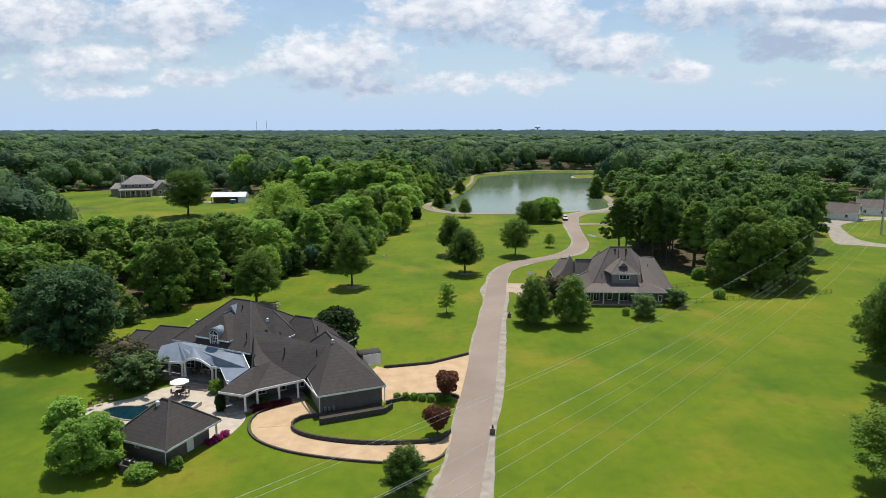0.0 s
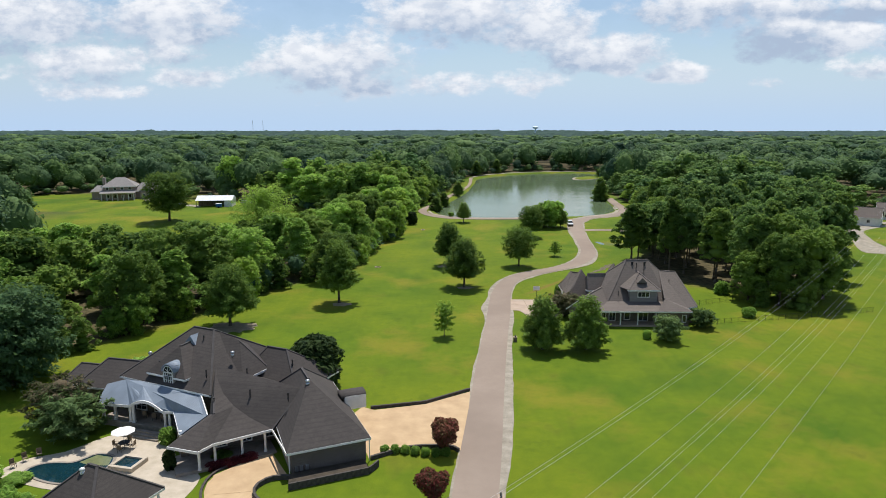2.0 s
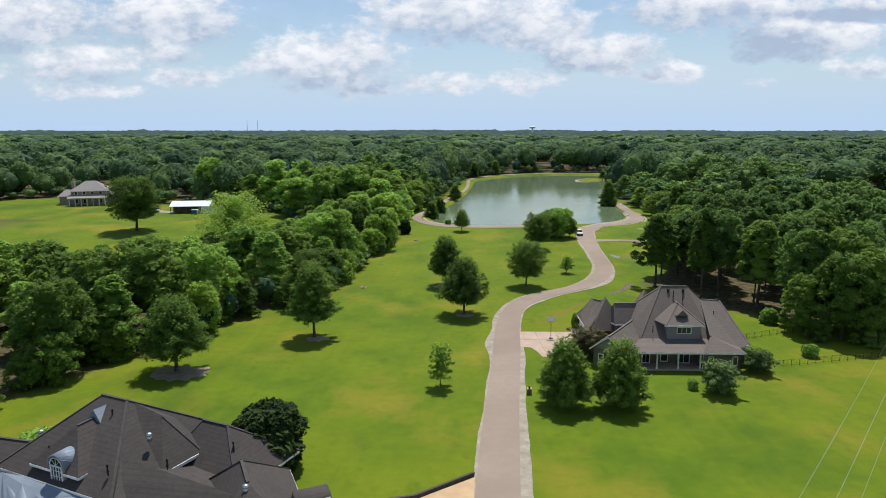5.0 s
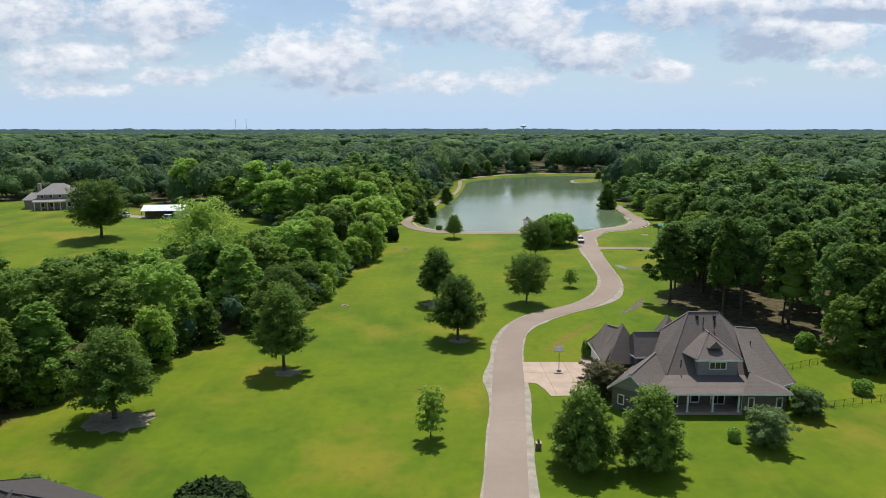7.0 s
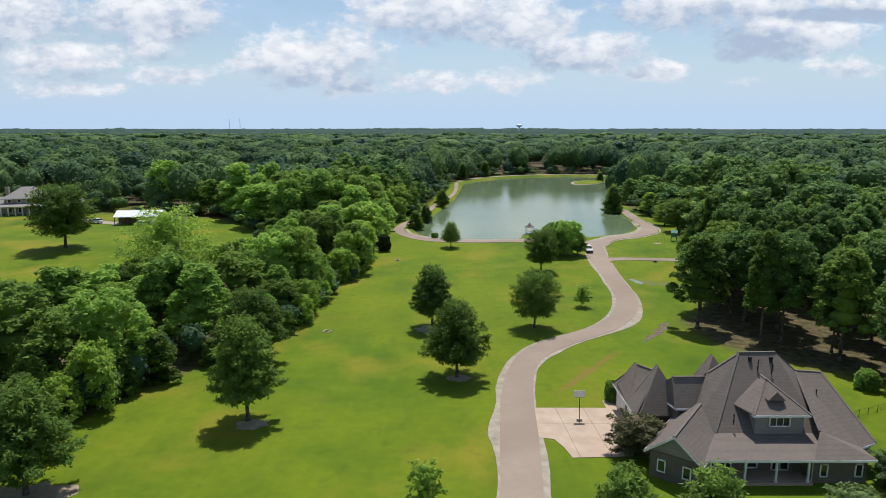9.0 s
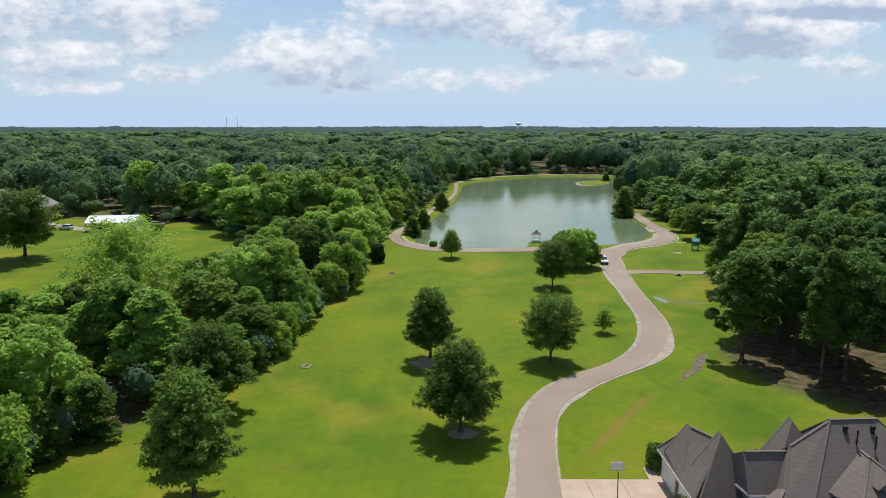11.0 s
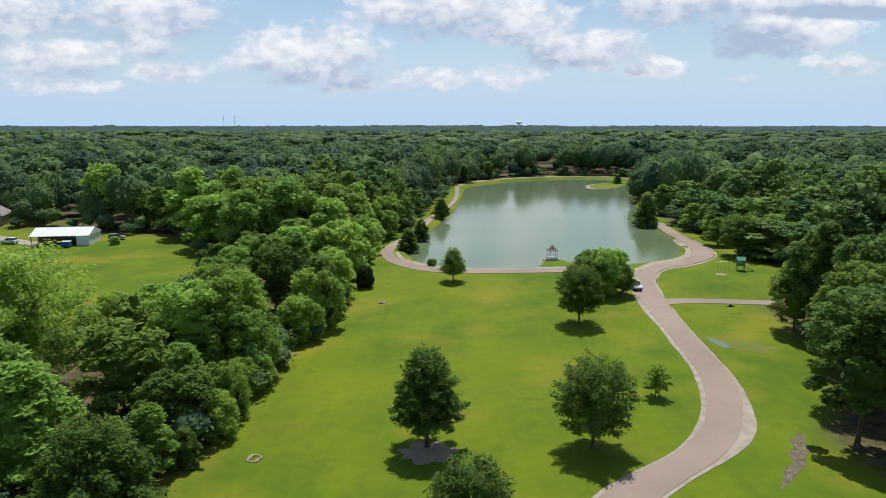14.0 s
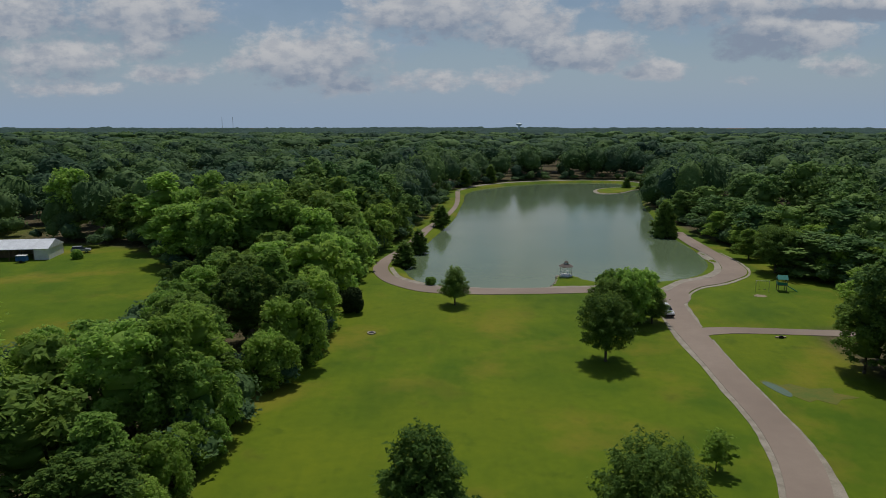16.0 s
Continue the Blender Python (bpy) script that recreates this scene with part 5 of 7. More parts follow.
    def window(self, x, y, z, turn, w, h, cols=2, rows=1, arched=False, trim=None):
        """A framed window; the frame is the part, each pane lies under it. It faces -v of the turn."""
        m = Matrix.Translation(Vector((x, y, z)) - self.o) @ Matrix.Rotation(radians(turn), 4, "Z")
        bm = bmesh.new()
        t = 0.13
        for sx, sz, cx, cz in ((w, t, 0, 0), (w, t, 0, h - t)) + tuple((t if k in (0, cols) else 0.05, h, -w / 2 + t / 2 + k * (w - t) / cols, 0) for k in range(cols + 1)):
            box(sx, 0.1, sz, (cx, -0.03, cz), bm=bm)
        for k in range(1, rows):
            box(w, 0.07, 0.04, (0, -0.03, k * h / rows), bm=bm)
        if arched:
            for k in range(8):
                a, b = math.pi * k / 8, math.pi * (k + 1) / 8
                tube(0.05, 0.05, (math.cos(a) * w / 2, -0.03, h + math.sin(a) * w / 2), (math.cos(b) * w / 2, -0.03, h + math.sin(b) * w / 2), 6, bm)
            for k in range(1, 4):
                a = math.pi * k / 4
                tube(0.025, 0.025, (0, -0.03, h), (math.cos(a) * w / 2, -0.03, h + math.sin(a) * w / 2), 5, bm)
        fr = part("window", bm, trim or TRIM, self.root, "white-framed window")
        fr.matrix_basis = m
        for k in range(cols):
            pw = (w - t) / cols - 0.05
            p = part("pane", box(pw, 0.02, h - 2 * t, (-w / 2 + t / 2 + (k + 0.5) * (w - t) / cols, 0.0, t)), GLASS, fr)
        if arched:
            pts = [(math.cos(math.pi * k / 10) * w * 0.47, math.sin(math.pi * k / 10) * w * 0.47) for k in range(11)]
            bm = bmesh.new()
            for d in (0, 1):
                bm.faces.new([bm.verts.new((u, 0.02 - 0.02 * d, h + q)) for u, q in pts])
            part("pane", bm, GLASS, fr)
        return fr

    def post(self, x, y, z0, z1, w=0.26, name="column"):
        bm = box(w, w, z1 - z0, (0, 0, 0), 0.015)
        box(w * 1.35, w * 1.35, 0.18, (0, 0, 0), bm=bm)
        box(w * 1.3, w * 1.3, 0.14, (0, 0, z1 - z0 - 0.16), bm=bm)
        ob = part(name, bm, TRIM, self.root, "square white column")
        ob.matrix_basis = Matrix.Translation(Vector((x, y, z0)) - self.o)
        return ob

    def vent(self, x, y, z, high=0.7, r=0.09):
        bm = tube(r, r, (0, 0, -0.4), (0, 0, high), 8)
        tube(r * 1.7, r * 1.2, (0, 0, high), (0, 0, high + 0.15), 8, bm)
        tube(r * 2.4, r, (0, 0, -0.05), (0, 0, 0.12), 8, bm)
        ob = part("vent_pipe", bm, DARK_METAL, self.root, "dark roof vent pipe")
        ob.matrix_basis = Matrix.Translation(Vector((x, y, z)) - self.o)

    def turbine(self, x, y, z, r=0.28, material=None):
        bm = tube(r * 0.8, r * 0.8, (0, 0, -0.35), (0, 0, 0.12), 12)
        bmesh.ops.create_uvsphere(bm, u_segments=12, v_segments=6, radius=r, matrix=Matrix.Translation((0, 0, 0.25)) @ Matrix.Diagonal((1, 1, 0.75, 1)))
        ob = part("roof_vent", bm, material or PALE_METAL, self.root, "round metal roof ventilator", True)
        ob.matrix_basis = Matrix.Translation(Vector((x, y, z)) - self.o)


# ---- the large house with the pool ----
h1 = House("house", -30, 95, gz(-30, 95), "sprawling taupe brick house with steep charcoal roofs", "house")
HA = (-33.0, 101.2)
h1.wall(HA, -23, -7.1, 7.3, -6.6, 7.6, -0.5, 4.7, BRICK_GREY)
h1.hip(HA, -23, -7.6, 7.8, -7.5, 8.2, 4.7, 10.0, -1.7, 1.7, 0.0, SHINGLE_DARK)
# west wing, two steps
h1.wall((-44.3, 101.2), -12, -4.5, 4.5, -3.4, 3.6, -0.5, 2.9, BRICK_GREY)
h1.hip((-44.3, 101.2), -12, -4.6, 5.0, -4.0, 4.2, 2.9, 5.5, -2.4, 5.0, 0.0, SHINGLE_DARK)
h1.wall((-48.5, 102.2), -12, -3.0, 3.0, -2.6, 2.8, -0.5, 2.6, BRICK_GREY)
h1.hip((-48.5, 102.2), -12, -3.6, 3.6, -3.2, 3.4, 2.6, 4.4, -2.6, 3.6, 0.0, SHINGLE_DARK)
# garage wing
GA = (-12.7, 82.85)
h1.wall(GA, 24.4, -4.1, 4.1, 0.4, 17.0, -0.9, 2.75, BRICK_GREY, "taupe brick garage wall")
P = [(-16.9, 80.8, 2.8), (-8.5, 84.6, 2.85), (-15.8, 100.6, 2.85), (-24.0, 97.0, 2.8), (-16.6, 90.6, 7.2), (-18.3, 94.2, 7.2)]
h1.roof(P, [(0, 1, 4), (1, 2, 5, 4), (2, 3, 5), (3, 0, 4, 5)], [0, 1, 2, 3], SHINGLE_DARK, label="steep charcoal hip roof of the garage")
# link between the wings
D, T = (-20.1, 86.8, 2.6), (-29.0, 94.2, 7.4)
ridge = [T, (-28.1, 92.2, 6.25), (-26.9, 90.6, 5.2), (-25.2, 89.2, 4.25), (-23.0, 88.0, 3.4), D]
P = [(-28.0, 94.0, 6.1), (-17.3, 90.3, 6.1)] + ridge + [(-15.2, 93.6, 3.6), (-24.0, 100.6, 3.4), (-30, 97.5, 3.4)]
h1.roof(P, [(1, 0, 2), (1, 2, 3), (1, 3, 4), (1, 4, 5), (1, 5, 6), (1, 6, 7), (0, 1, 8, 9), (0, 9, 10), (1, 7, 8), (0, 10, 2)], [2, 3, 4, 5, 6, 7, 8, 9, 10], SHINGLE_DARK, fascia=False)
# back wing
h1.wall((-22.4, 101.6), -23, -4.4, 4.4, -4.0, 4.2, -0.5, 3.1, BRICK_GREY)
h1.hip((-22.4, 101.6), -23, -5.0, 5.4, -4.6, 4.8, 3.1, 7.0, -2.8, 0.4, 0.0, SHINGLE_DARK)
# lower hip that steps down from the main ridge
P = [(-31.7, 101.0, 9.95), (-27.9, 100.1, 8.6), (-26.3, 95.9, 4.85), (-24.2, 100.2, 4.85), (-26.6, 106.4, 4.85), (-29.2, 92.6, 4.85)]
h1.roof(P, [(0, 5, 2, 1), (1, 2, 3), (1, 3, 4), (0, 1, 4)], [5, 2, 3, 4, 0], SHINGLE_DARK, fascia=False)
h1.beam("fascia", (-26.3, 95.9, 4.85), (-24.15, 100.2, 4.85), 0.1, 0.3, TRIM)
# entry porch with its bell-curved ridge
A, B, C = (-30.5, 82.8, 2.4), (-26.7, 81.7, 2.4), (-25.7, 83.4, 2.45)
Q = (-26.6, 86.6, 4.5)
hips = [T, (-28.4, 92.0, 6.35), (-27.6, 89.4, 5.3), Q]
P = [A, B, C] + ridge + hips[1:] + [(-27.7, 88.0, 3.75)]
# 0 A, 1 B, 2 C, 3..8 ridge (3 T, 8 D), 9, 10, 11 Q, 12 back of the west slope
h1.roof(P, [(0, 1, 11), (1, 2, 11), (2, 8, 7), (2, 7, 6), (2, 6, 11), (11, 6, 5, 10), (10, 5, 4, 9), (9, 4, 3), (0, 11, 10, 12), (12, 10, 9, 3)], [0, 1, 2, 8, 3, 12], SHINGLE_DARK, label="charcoal porch roof with a bell-curved ridge", fascia=False)
for a, b in ((A, B), (B, C), (C, D)):
    h1.beam("fascia", Vector(a) + Vector((0, 0, 0.02)), Vector(b) + Vector((0, 0, 0.02)), 0.1, 0.3, TRIM)
h1.beam("fascia", (-20.1, 86.8, 2.62), (-16.9, 80.8, 2.82), 0.1, 0.3, TRIM)
h1.wall((-25.0, 88.3), 29, -6.0, 5.2, -0.6, 3.0, -0.4, 2.5, BRICK_GREY, "shaded brick wall behind the porch")
h1.wall((-25.6, 85.8), 29, -5.2, 5.6, -2.4, 2.0, -0.4, 0.02, STONE, "stone porch floor", "porch_floor")
for x, y in ((-30.1, 83.2), (-26.8, 82.2), (-25.7, 83.9), (-23.2, 85.5), (-20.9, 86.6)):
    h1.post(x, y, 0.0, 2.4, 0.24)
for u in (-4.0, -1.6, 1.2, 3.8):
    p = h1.spot((-25.0, 88.3), 29, u, -0.62, 0.3)
    h1.window(p[0], p[1], p[2], 29, 1.3, 1.8, 2, 2)
# terrace with its metal roof
mTL, mT1, mTop, mTR = (-44.0, 93.4, 2.65), (-44.4, 96.8, 3.75), (-41.6, 96.3, 4.6), (-31.0, 93.4, 4.75)
aL, aR, S1, R1, BL = (-39.5, 92.6, 2.75), (-34.5, 91.0, 2.75), (-33.2, 90.8, 2.8), (-27.9, 87.9, 3.72), (-30.1, 85.2, 2.55)
arch = []
for k in range(9):
    s = k / 8
    arch.append((aL[0] * (1 - s) + aR[0] * s, aL[1] * (1 - s) + aR[1] * s, 2.75 + 0.95 * math.sin(math.pi * s)))
P = [mTL, mT1, mTop, mTR, S1, R1, BL] + arch + [(-38.6, 94.6, 4.45), (-33.6, 92.9, 4.35)]
h1.roof(P, [(0, 7, 2, 1), (7, 8, 9, 16, 2), (9, 10, 11, 12, 13, 17, 16), (16, 17, 3, 2), (13, 14, 15, 17), (15, 4, 3, 17), (4, 6, 5, 3)], [0, 7, 8, 9, 10, 11, 12, 13, 14, 15, 4, 6, 5, 3, 2, 1], METAL_ROOF, 0.14, "grey-blue standing seam metal roof over the terrace", False)
for k in range(8):
    h1.beam("arch_trim", Vector(arch[k]) + Vector((-0.06, -0.12, 0.05)), Vector(arch[k + 1]) + Vector((-0.06, -0.12, 0.05)), 0.14, 0.36, TRIM)
h1.beam("fascia", mTL, aL, 0.12, 0.32, TRIM), h1.beam("fascia", aR, S1, 0.12, 0.32, TRIM), h1.beam("fascia", S1, BL, 0.12, 0.2, TRIM)
h1.beam("flashing", Vector(mTR) + Vector((0, 0, 0.06)), Vector(R1) + Vector((0, 0, 0.06)), 0.14, 0.1, TRIM)
h1.wall((-37.2, 95.8), -15, -7.0, 6.4, -0.3, 0.3, -0.4, 3.6, BRICK_GREY, "shaded brick wall at the back of the terrace")
h1.wall((-37.0, 93.9), -15, -6.8, 6.2, -1.9, 1.7, -0.4, 0.35, STONE, "raised stone terrace", "terrace")
for s in range(3):
    h1.wall((-36.9, 91.0), -15, -2.6, 2.6, -0.4 - 0.4 * s, 0.1 - 0.4 * s, -0.45, 0.22 - 0.2 * s, STONE, "stone step", "step")
for x, y in ((-43.6, 94.0), (-41.9, 93.7), (-39.7, 93.1), (-39.2, 92.9), (-34.7, 91.7), (-34.1, 91.6), (-32.4, 90.9), (-30.3, 86.0)):
    h1.post(x, y, 0.3 if y > 88 else -0.4, 2.7, 0.3)
for u in (-5.2, -2.6, 0.2, 2.8):
    p = h1.spot((-37.2, 95.8), -15, u, -0.33, 0.5)
    h1.window(p[0], p[1], p[2], -15, 1.7, 2.0, 2, 3)
# dormer with an arched window
DC = (-34.6, 97.5)
h1.wall(DC, -21, -2.9, 2.9, -2.6, 2.5, 4.0, 5.75, SIDING, "taupe dormer wall")
P = [h1.spot(HA, -23, *q) for q in ((-3.2, -7.0, 5.75), (3.3, -7.0, 5.75), (3.3, -4.2, 5.75), (-3.2, -4.2, 5.75), (-0.3, -4.0, 8.7), (-0.3, -1.6, 8.8))]
h1.roof(P, [(0, 1, 4), (1, 2, 5, 4), (2, 3, 5), (3, 0, 4, 5)], [0, 1, 2, 3], SHINGLE_DARK)
bm = bmesh.new()
for k in range(12):
    a, b = math.pi * k / 12, math.pi * (k + 1) / 12
    v = [bm.verts.new((math.cos(q) * r, w, math.sin(q) * r)) for q, r, w in ((a, 1.05, 0), (b, 1.05, 0), (b, 1.05, 2.2), (a, 1.05, 2.2), (a, 0.9, 0), (b, 0.9, 0), (b, 0.9, 2.2), (a, 0.9, 2.2))]
    for f in ((0, 1, 2, 3), (7, 6, 5, 4), (0, 4, 5, 1), (2, 6, 7, 3)):
        bm.faces.new([v[i] for i in f])
hood = part("arched_hood", bm, METAL_ROOF, h1.root, "pale metal barrel hood", True)
p = h1.spot(DC, -21, 0.5, -3.15, 6.35)
hood.matrix_basis = Matrix.Translation(Vector(p) - h1.o) @ Matrix.Rotation(radians(-21), 4, "Z")
h1.wall(DC, -21, -0.45, 1.45, -3.0, -2.4, 4.6, 6.5, SIDING)
p = h1.spot(DC, -21, 0.5, -3.04, 4.75)
h1.window(p[0], p[1], p[2], -21, 1.5, 1.6, 4, 3, True)
# small louvred gablet near the ridge
h1.mesh("louvre_gablet", [h1.spot(HA, -23, *q) for q in ((-1.3, -2.3, 8.4), (0.6, -2.3, 8.4), (-0.35, -2.2, 9.5), (-0.35, -0.4, 9.5), (-1.3, -1.2, 8.6), (0.6, -1.2, 8.6))],
        [(0, 1, 2), (1, 5, 3, 2), (0, 2, 3, 4), (0, 4, 5, 1)], METAL_ROOF, "pale metal louvred gablet")
# side bay of the garage, its windows and vents
h1.wall((-12.6, 93.6), 24.4, -0.6, 2.1, -1.0, 1.2, 2.4, 4.1, TRIM, "pale side dormer", "side_dormer")
bm = bmesh.new()
tube(0.9, 0.9, (-0.9, 0, 0), (2.2, 0, 0), 14, bm)
cap = part("dormer_roof", bm, SHINGLE_DARK, h1.root, "rounded dark dormer roof", True)
cap.matrix_basis = Matrix.Translation(Vector((-12.7, 93.7, 4.0)) - h1.o) @ Matrix.Rotation(radians(24.4), 4, "Z") @ Matrix.Diagonal((1, 1.25, 0.5, 1))
for x, y, z in ((-18.6, 88.6, 5.6), (-27.3, 88.6, 4.9), (-30.0, 93.5, 6.4), (-37.5, 97.2, 6.2), (-32.4, 99.4, 8.9), (-20.8, 99.3, 5.7), (-25.6, 95.5, 5.9), (-23.5, 90.0, 5.4)):
    h1.vent(x, y, z, 0.5, 0.07)
for x, y, z in ((-40.0, 100.0, 6.6), (-28.0, 97.4, 7.7), (-47.6, 100.3, 3.6)):
    h1.turbine(x, y, z)
h1.turbine(-16.6, 90.0, 6.9)
h1.wall(GA, 24.4, -4.2, -4.08, 1.2, 6.4, -0.1, 2.2, SIDING, "closed panelled garage door", "garage_door")
h1.beam("downpipe", (-16.75, 81.05, 2.6), (-16.7, 81.1, 2.6), 0.1, 3.0, TRIM)
h1.beam("downpipe", (-8.75, 84.75, 2.6), (-8.7, 84.8, 2.6), 0.1, 3.2, TRIM)
# utility meters on the garage wall
for u in (-3.6, -3.1, -2.5):
    q = h1.spot(GA, 24.4, u, 0.3, 0.35)
    ob = part("meter_box", box(0.35, 0.2, 0.55, (0, 0, 0), 0.02), PALE_METAL, h1.root, "grey utility box")
    ob.matrix_basis = Matrix.Translation(Vector(q) - h1.o) @ Matrix.Rotation(radians(24.4), 4, "Z")

# ---- pool house ----
ph = House("pool_house", -32.6, 71.2, gz(-32.6, 71.2), "small brick pool house with a charcoal pyramid roof", "house")
PC = (-32.9, 72.9)
ph.wall(PC, -22, -3.5, 3.0, -3.3, 3.4, -0.5, 2.05, BRICK_GREY)
ph.hip(PC, -22, -4.3, 4.2, -4.2, 4.3, 2.1, 5.6, -0.6, 0.5, 0.2, SHINGLE_DARK)
ph.post(*ph.spot(PC, -22, 3.8, 3.8, 0)[:2], -0.45, 2.0, 0.2)
ph.turbine(-33.7, 72.7, 5.1, 0.26, TRIM)
q = ph.spot(PC, -22, 3.06, 0.3, -0.3)
door = part("door", box(1.0, 0.09, 2.05, (0, 0, 0), 0.01), TRIM, ph.root, "white panelled door")
door.matrix_basis = Matrix.Translation(Vector(q) - ph.o) @ Matrix.Rotation(radians(68), 4, "Z")
part("handle", tube(0.03, 0.03, (0.36, -0.1, 1.0), (0.36, 0.1, 1.0), 8), PALE_METAL, door)
q = ph.spot(PC, -22, -1.2, -3.34, 0.9)
ph.window(q[0], q[1], q[2], -22, 0.7, 0.5, 1)
ph.beam("downpipe", ph.spot(PC, -22, 3.1, -3.4, 2.0), ph.spot(PC, -22, 3.15, -3.4, 2.0), 0.09, 2.5, TRIM)


# ---- the gabled house beside the lawn ----
h2 = House("house", 34, 144, 0.0, "grey-brown brick house with many gables and a front porch", "house")
h2.wall((36.0, 148.5), 0, -8.0, 9.4, -10.7, 3.0, -0.2, 3.0, BRICK_GREY, "grey-brown brick wall")
h2.wall((40.3, 153.0), 0, -4.9, 5.1, -1.49, 1.6, -0.2, 3.0, BRICK_GREY, "grey-brown brick wall")
h2.wall((30.3, 146.0), 0, -3.3, 3.0, -2.5, 2.0, 2.9, 4.9, BRICK_GREY, "grey-brown brick wall")
h2.wall((41.1, 142.0), 0, -2.9, 2.8, -6.3, 2.0, -0.2, 2.95, BRICK_GREY, "grey-brown brick wall")
P = [(26.6, 134.8, 3.05), (44.2, 134.8, 3.05), (44.2, 137.4, 3.05), (46.2, 138.2, 3.2), (46.2, 155.2, 3.2), (34.8, 155.2, 3.2), (34.3, 145.6, 10.6), (38.6, 145.8, 10.6), (43.9, 145.4, 8.3), (40.9, 145.4, 8.5), (37.8, 134.8, 3.05), (41.0, 139.3, 3.75), (29.6, 139.3, 3.75), (40.0, 138.0, 4.6)]
h2.roof(P, [(0, 10, 11, 12), (12, 11, 7, 6), (11, 9, 7), (10, 13, 11), (10, 1, 13), (13, 1, 2, 9), (11, 13, 9), (2, 3, 8, 9), (3, 4, 8), (4, 5, 6, 7, 9, 8), (5, 0, 12, 6)], [0, 10, 1, 2, 3, 4, 5], SHINGLE_BROWN, label="large grey-brown shingle roof")
# angled front wing
FW = (23.75, 135.55)
h2.wall(FW, -38, -2.45, 2.45, 0.35, 9.5, -0.2, 3.0, BRICK_GREY, "brick wall of the angled wing")
h2.mesh("gable_wall", [h2.spot(FW, -38, *q) for q in ((-2.45, 0.35, 2.9), (2.45, 0.35, 2.9), (0, 0.35, 4.95), (-2.45, 0.7, 2.9), (2.45, 0.7, 2.9), (0, 0.7, 4.95))], [(0, 1, 2), (5, 4, 3), (0, 3, 4, 1), (1, 4, 5, 2), (2, 5, 3, 0)], SIDING, "shingled gable end")
P = [h2.spot(FW, -38, *q) for q in ((-3.0, 0, 2.85), (3.0, 0, 2.85), (0, 0, 5.25), (0, 10.0, 5.9), (-3.4, 10, 2.9), (3.4, 10.0, 2.9))]
h2.roof(P, [(0, 2, 3, 4), (2, 1, 5, 3)], [0, 2, 1, 5, 3, 4], SHINGLE_BROWN, 0.18)
# garage wing
h2.wall((25.9, 150.4), 0, -2.7, 3.6, -4.7, 4.8, -0.1, 2.95, BRICK_GREY, "brick garage wall")
P = [(22.7, 145.2, 3.0), (30.5, 147.6, 3.0), (30.5, 153.3, 3.0), (22.5, 154.6, 3.2), (26.0, 148.2, 7.3), (25.0, 152.6, 6.5)]
h2.roof(P, [(0, 1, 4), (1, 2, 5, 4), (2, 3, 5), (3, 0, 4, 5)], [0, 1, 2, 3], SHINGLE_BROWN)
def roof_gable(x, y, z, run, half, foot):
    """A steep gable: a long slope towards the lane and a short rake behind."""
    h2.roof([(x - half, y - run, foot), (x + half, y - run, foot), (x + half, y + 0.3, foot + 0.6), (x - half, y + 0.3, foot + 0.6), (x, y - 0.4, z), (x, y + 0.2, z)],
            [(0, 1, 4), (1, 2, 5, 4), (2, 3, 5), (3, 0, 4, 5)], [0, 1, 2, 3], SHINGLE_BROWN, 0.15, fascia=False)


roof_gable(24.8, 152.8, 6.6, 4.6, 2.1, 3.1)
roof_gable(26.1, 148.6, 7.9, 3.6, 2.9, 3.1)
P = [(26.6, 143.1, 4.9), (36, 143.1, 4.9), (36, 152.4, 3.2), (26.6, 152.4, 3.2), (26.8, 145.1, 7.85), (36, 145.1, 7.9)]
h2.roof(P, [(0, 1, 5, 4), (1, 2, 5), (2, 3, 4, 5), (3, 0, 4)], [0, 1, 2, 3], SHINGLE_BROWN)
P = [(29.75, 139.3, 3.8), (28.3, 141.0, 4.6), (29.4, 148.6, 4.4), (34.8, 151.6, 3.4), (34.45, 145.6, 10.62), (30.7, 145.0, 8.4)]
h2.roof(P, [(1, 0, 4, 5), (2, 1, 5), (3, 2, 5, 4)], [1, 0, 4, 3, 2], SHINGLE_BROWN, 0.15, fascia=False)
roof_gable(32.7, 148.9, 9.1, 4.2, 3.4, 3.6)
for y in (147.8, 152.6):
    h2.wall((23.15, y), 0, -0.06, 0.06, -1.9, 1.9, 0.0, 2.3, TRIM, "white panelled garage door", "garage_door")
# front dormer
h2.wall((36.3, 141.2), 0, -2.6, 2.6, -2.0, 3.0, 3.5, 6.05, SIDING, "grey shingled dormer wall")
h2.wall((33.6, 143.5), 0, -0.9, 1.0, -1.6, 2.0, 4.0, 6.05, SIDING, "grey shingled dormer wall")
h2.hip((36.3, 141.2), 0, -3.05, 3.05, -2.5, 5.5, 6.1, 8.5, -0.05, 0.05, 1.6, SHINGLE_BROWN)
h2.roof([(33.2, 139.0, 6.1), (36.2, 142.6, 8.55), (36.3, 147.0, 8.55), (32.3, 147, 6.1), (32.3, 141.6, 6.1), (39.3, 147, 6.1), (39.3, 142.4, 6.1)], [(0, 1, 2, 3, 4), (1, 6, 5, 2)], [0, 1, 6, 5, 2, 3, 4], SHINGLE_BROWN, 0.15, fascia=False)
h2.mesh("louvre_gablet", [(35.2, 139.75, 7.25), (37.1, 139.75, 7.25), (36.15, 139.9, 8.15), (36.2, 141.8, 8.2), (35.2, 140.8, 7.2), (37.1, 140.8, 7.2)], [(0, 1, 2), (1, 5, 3, 2), (0, 2, 3, 4), (0, 4, 5, 1)], SHINGLE_BROWN, "small louvred gablet")
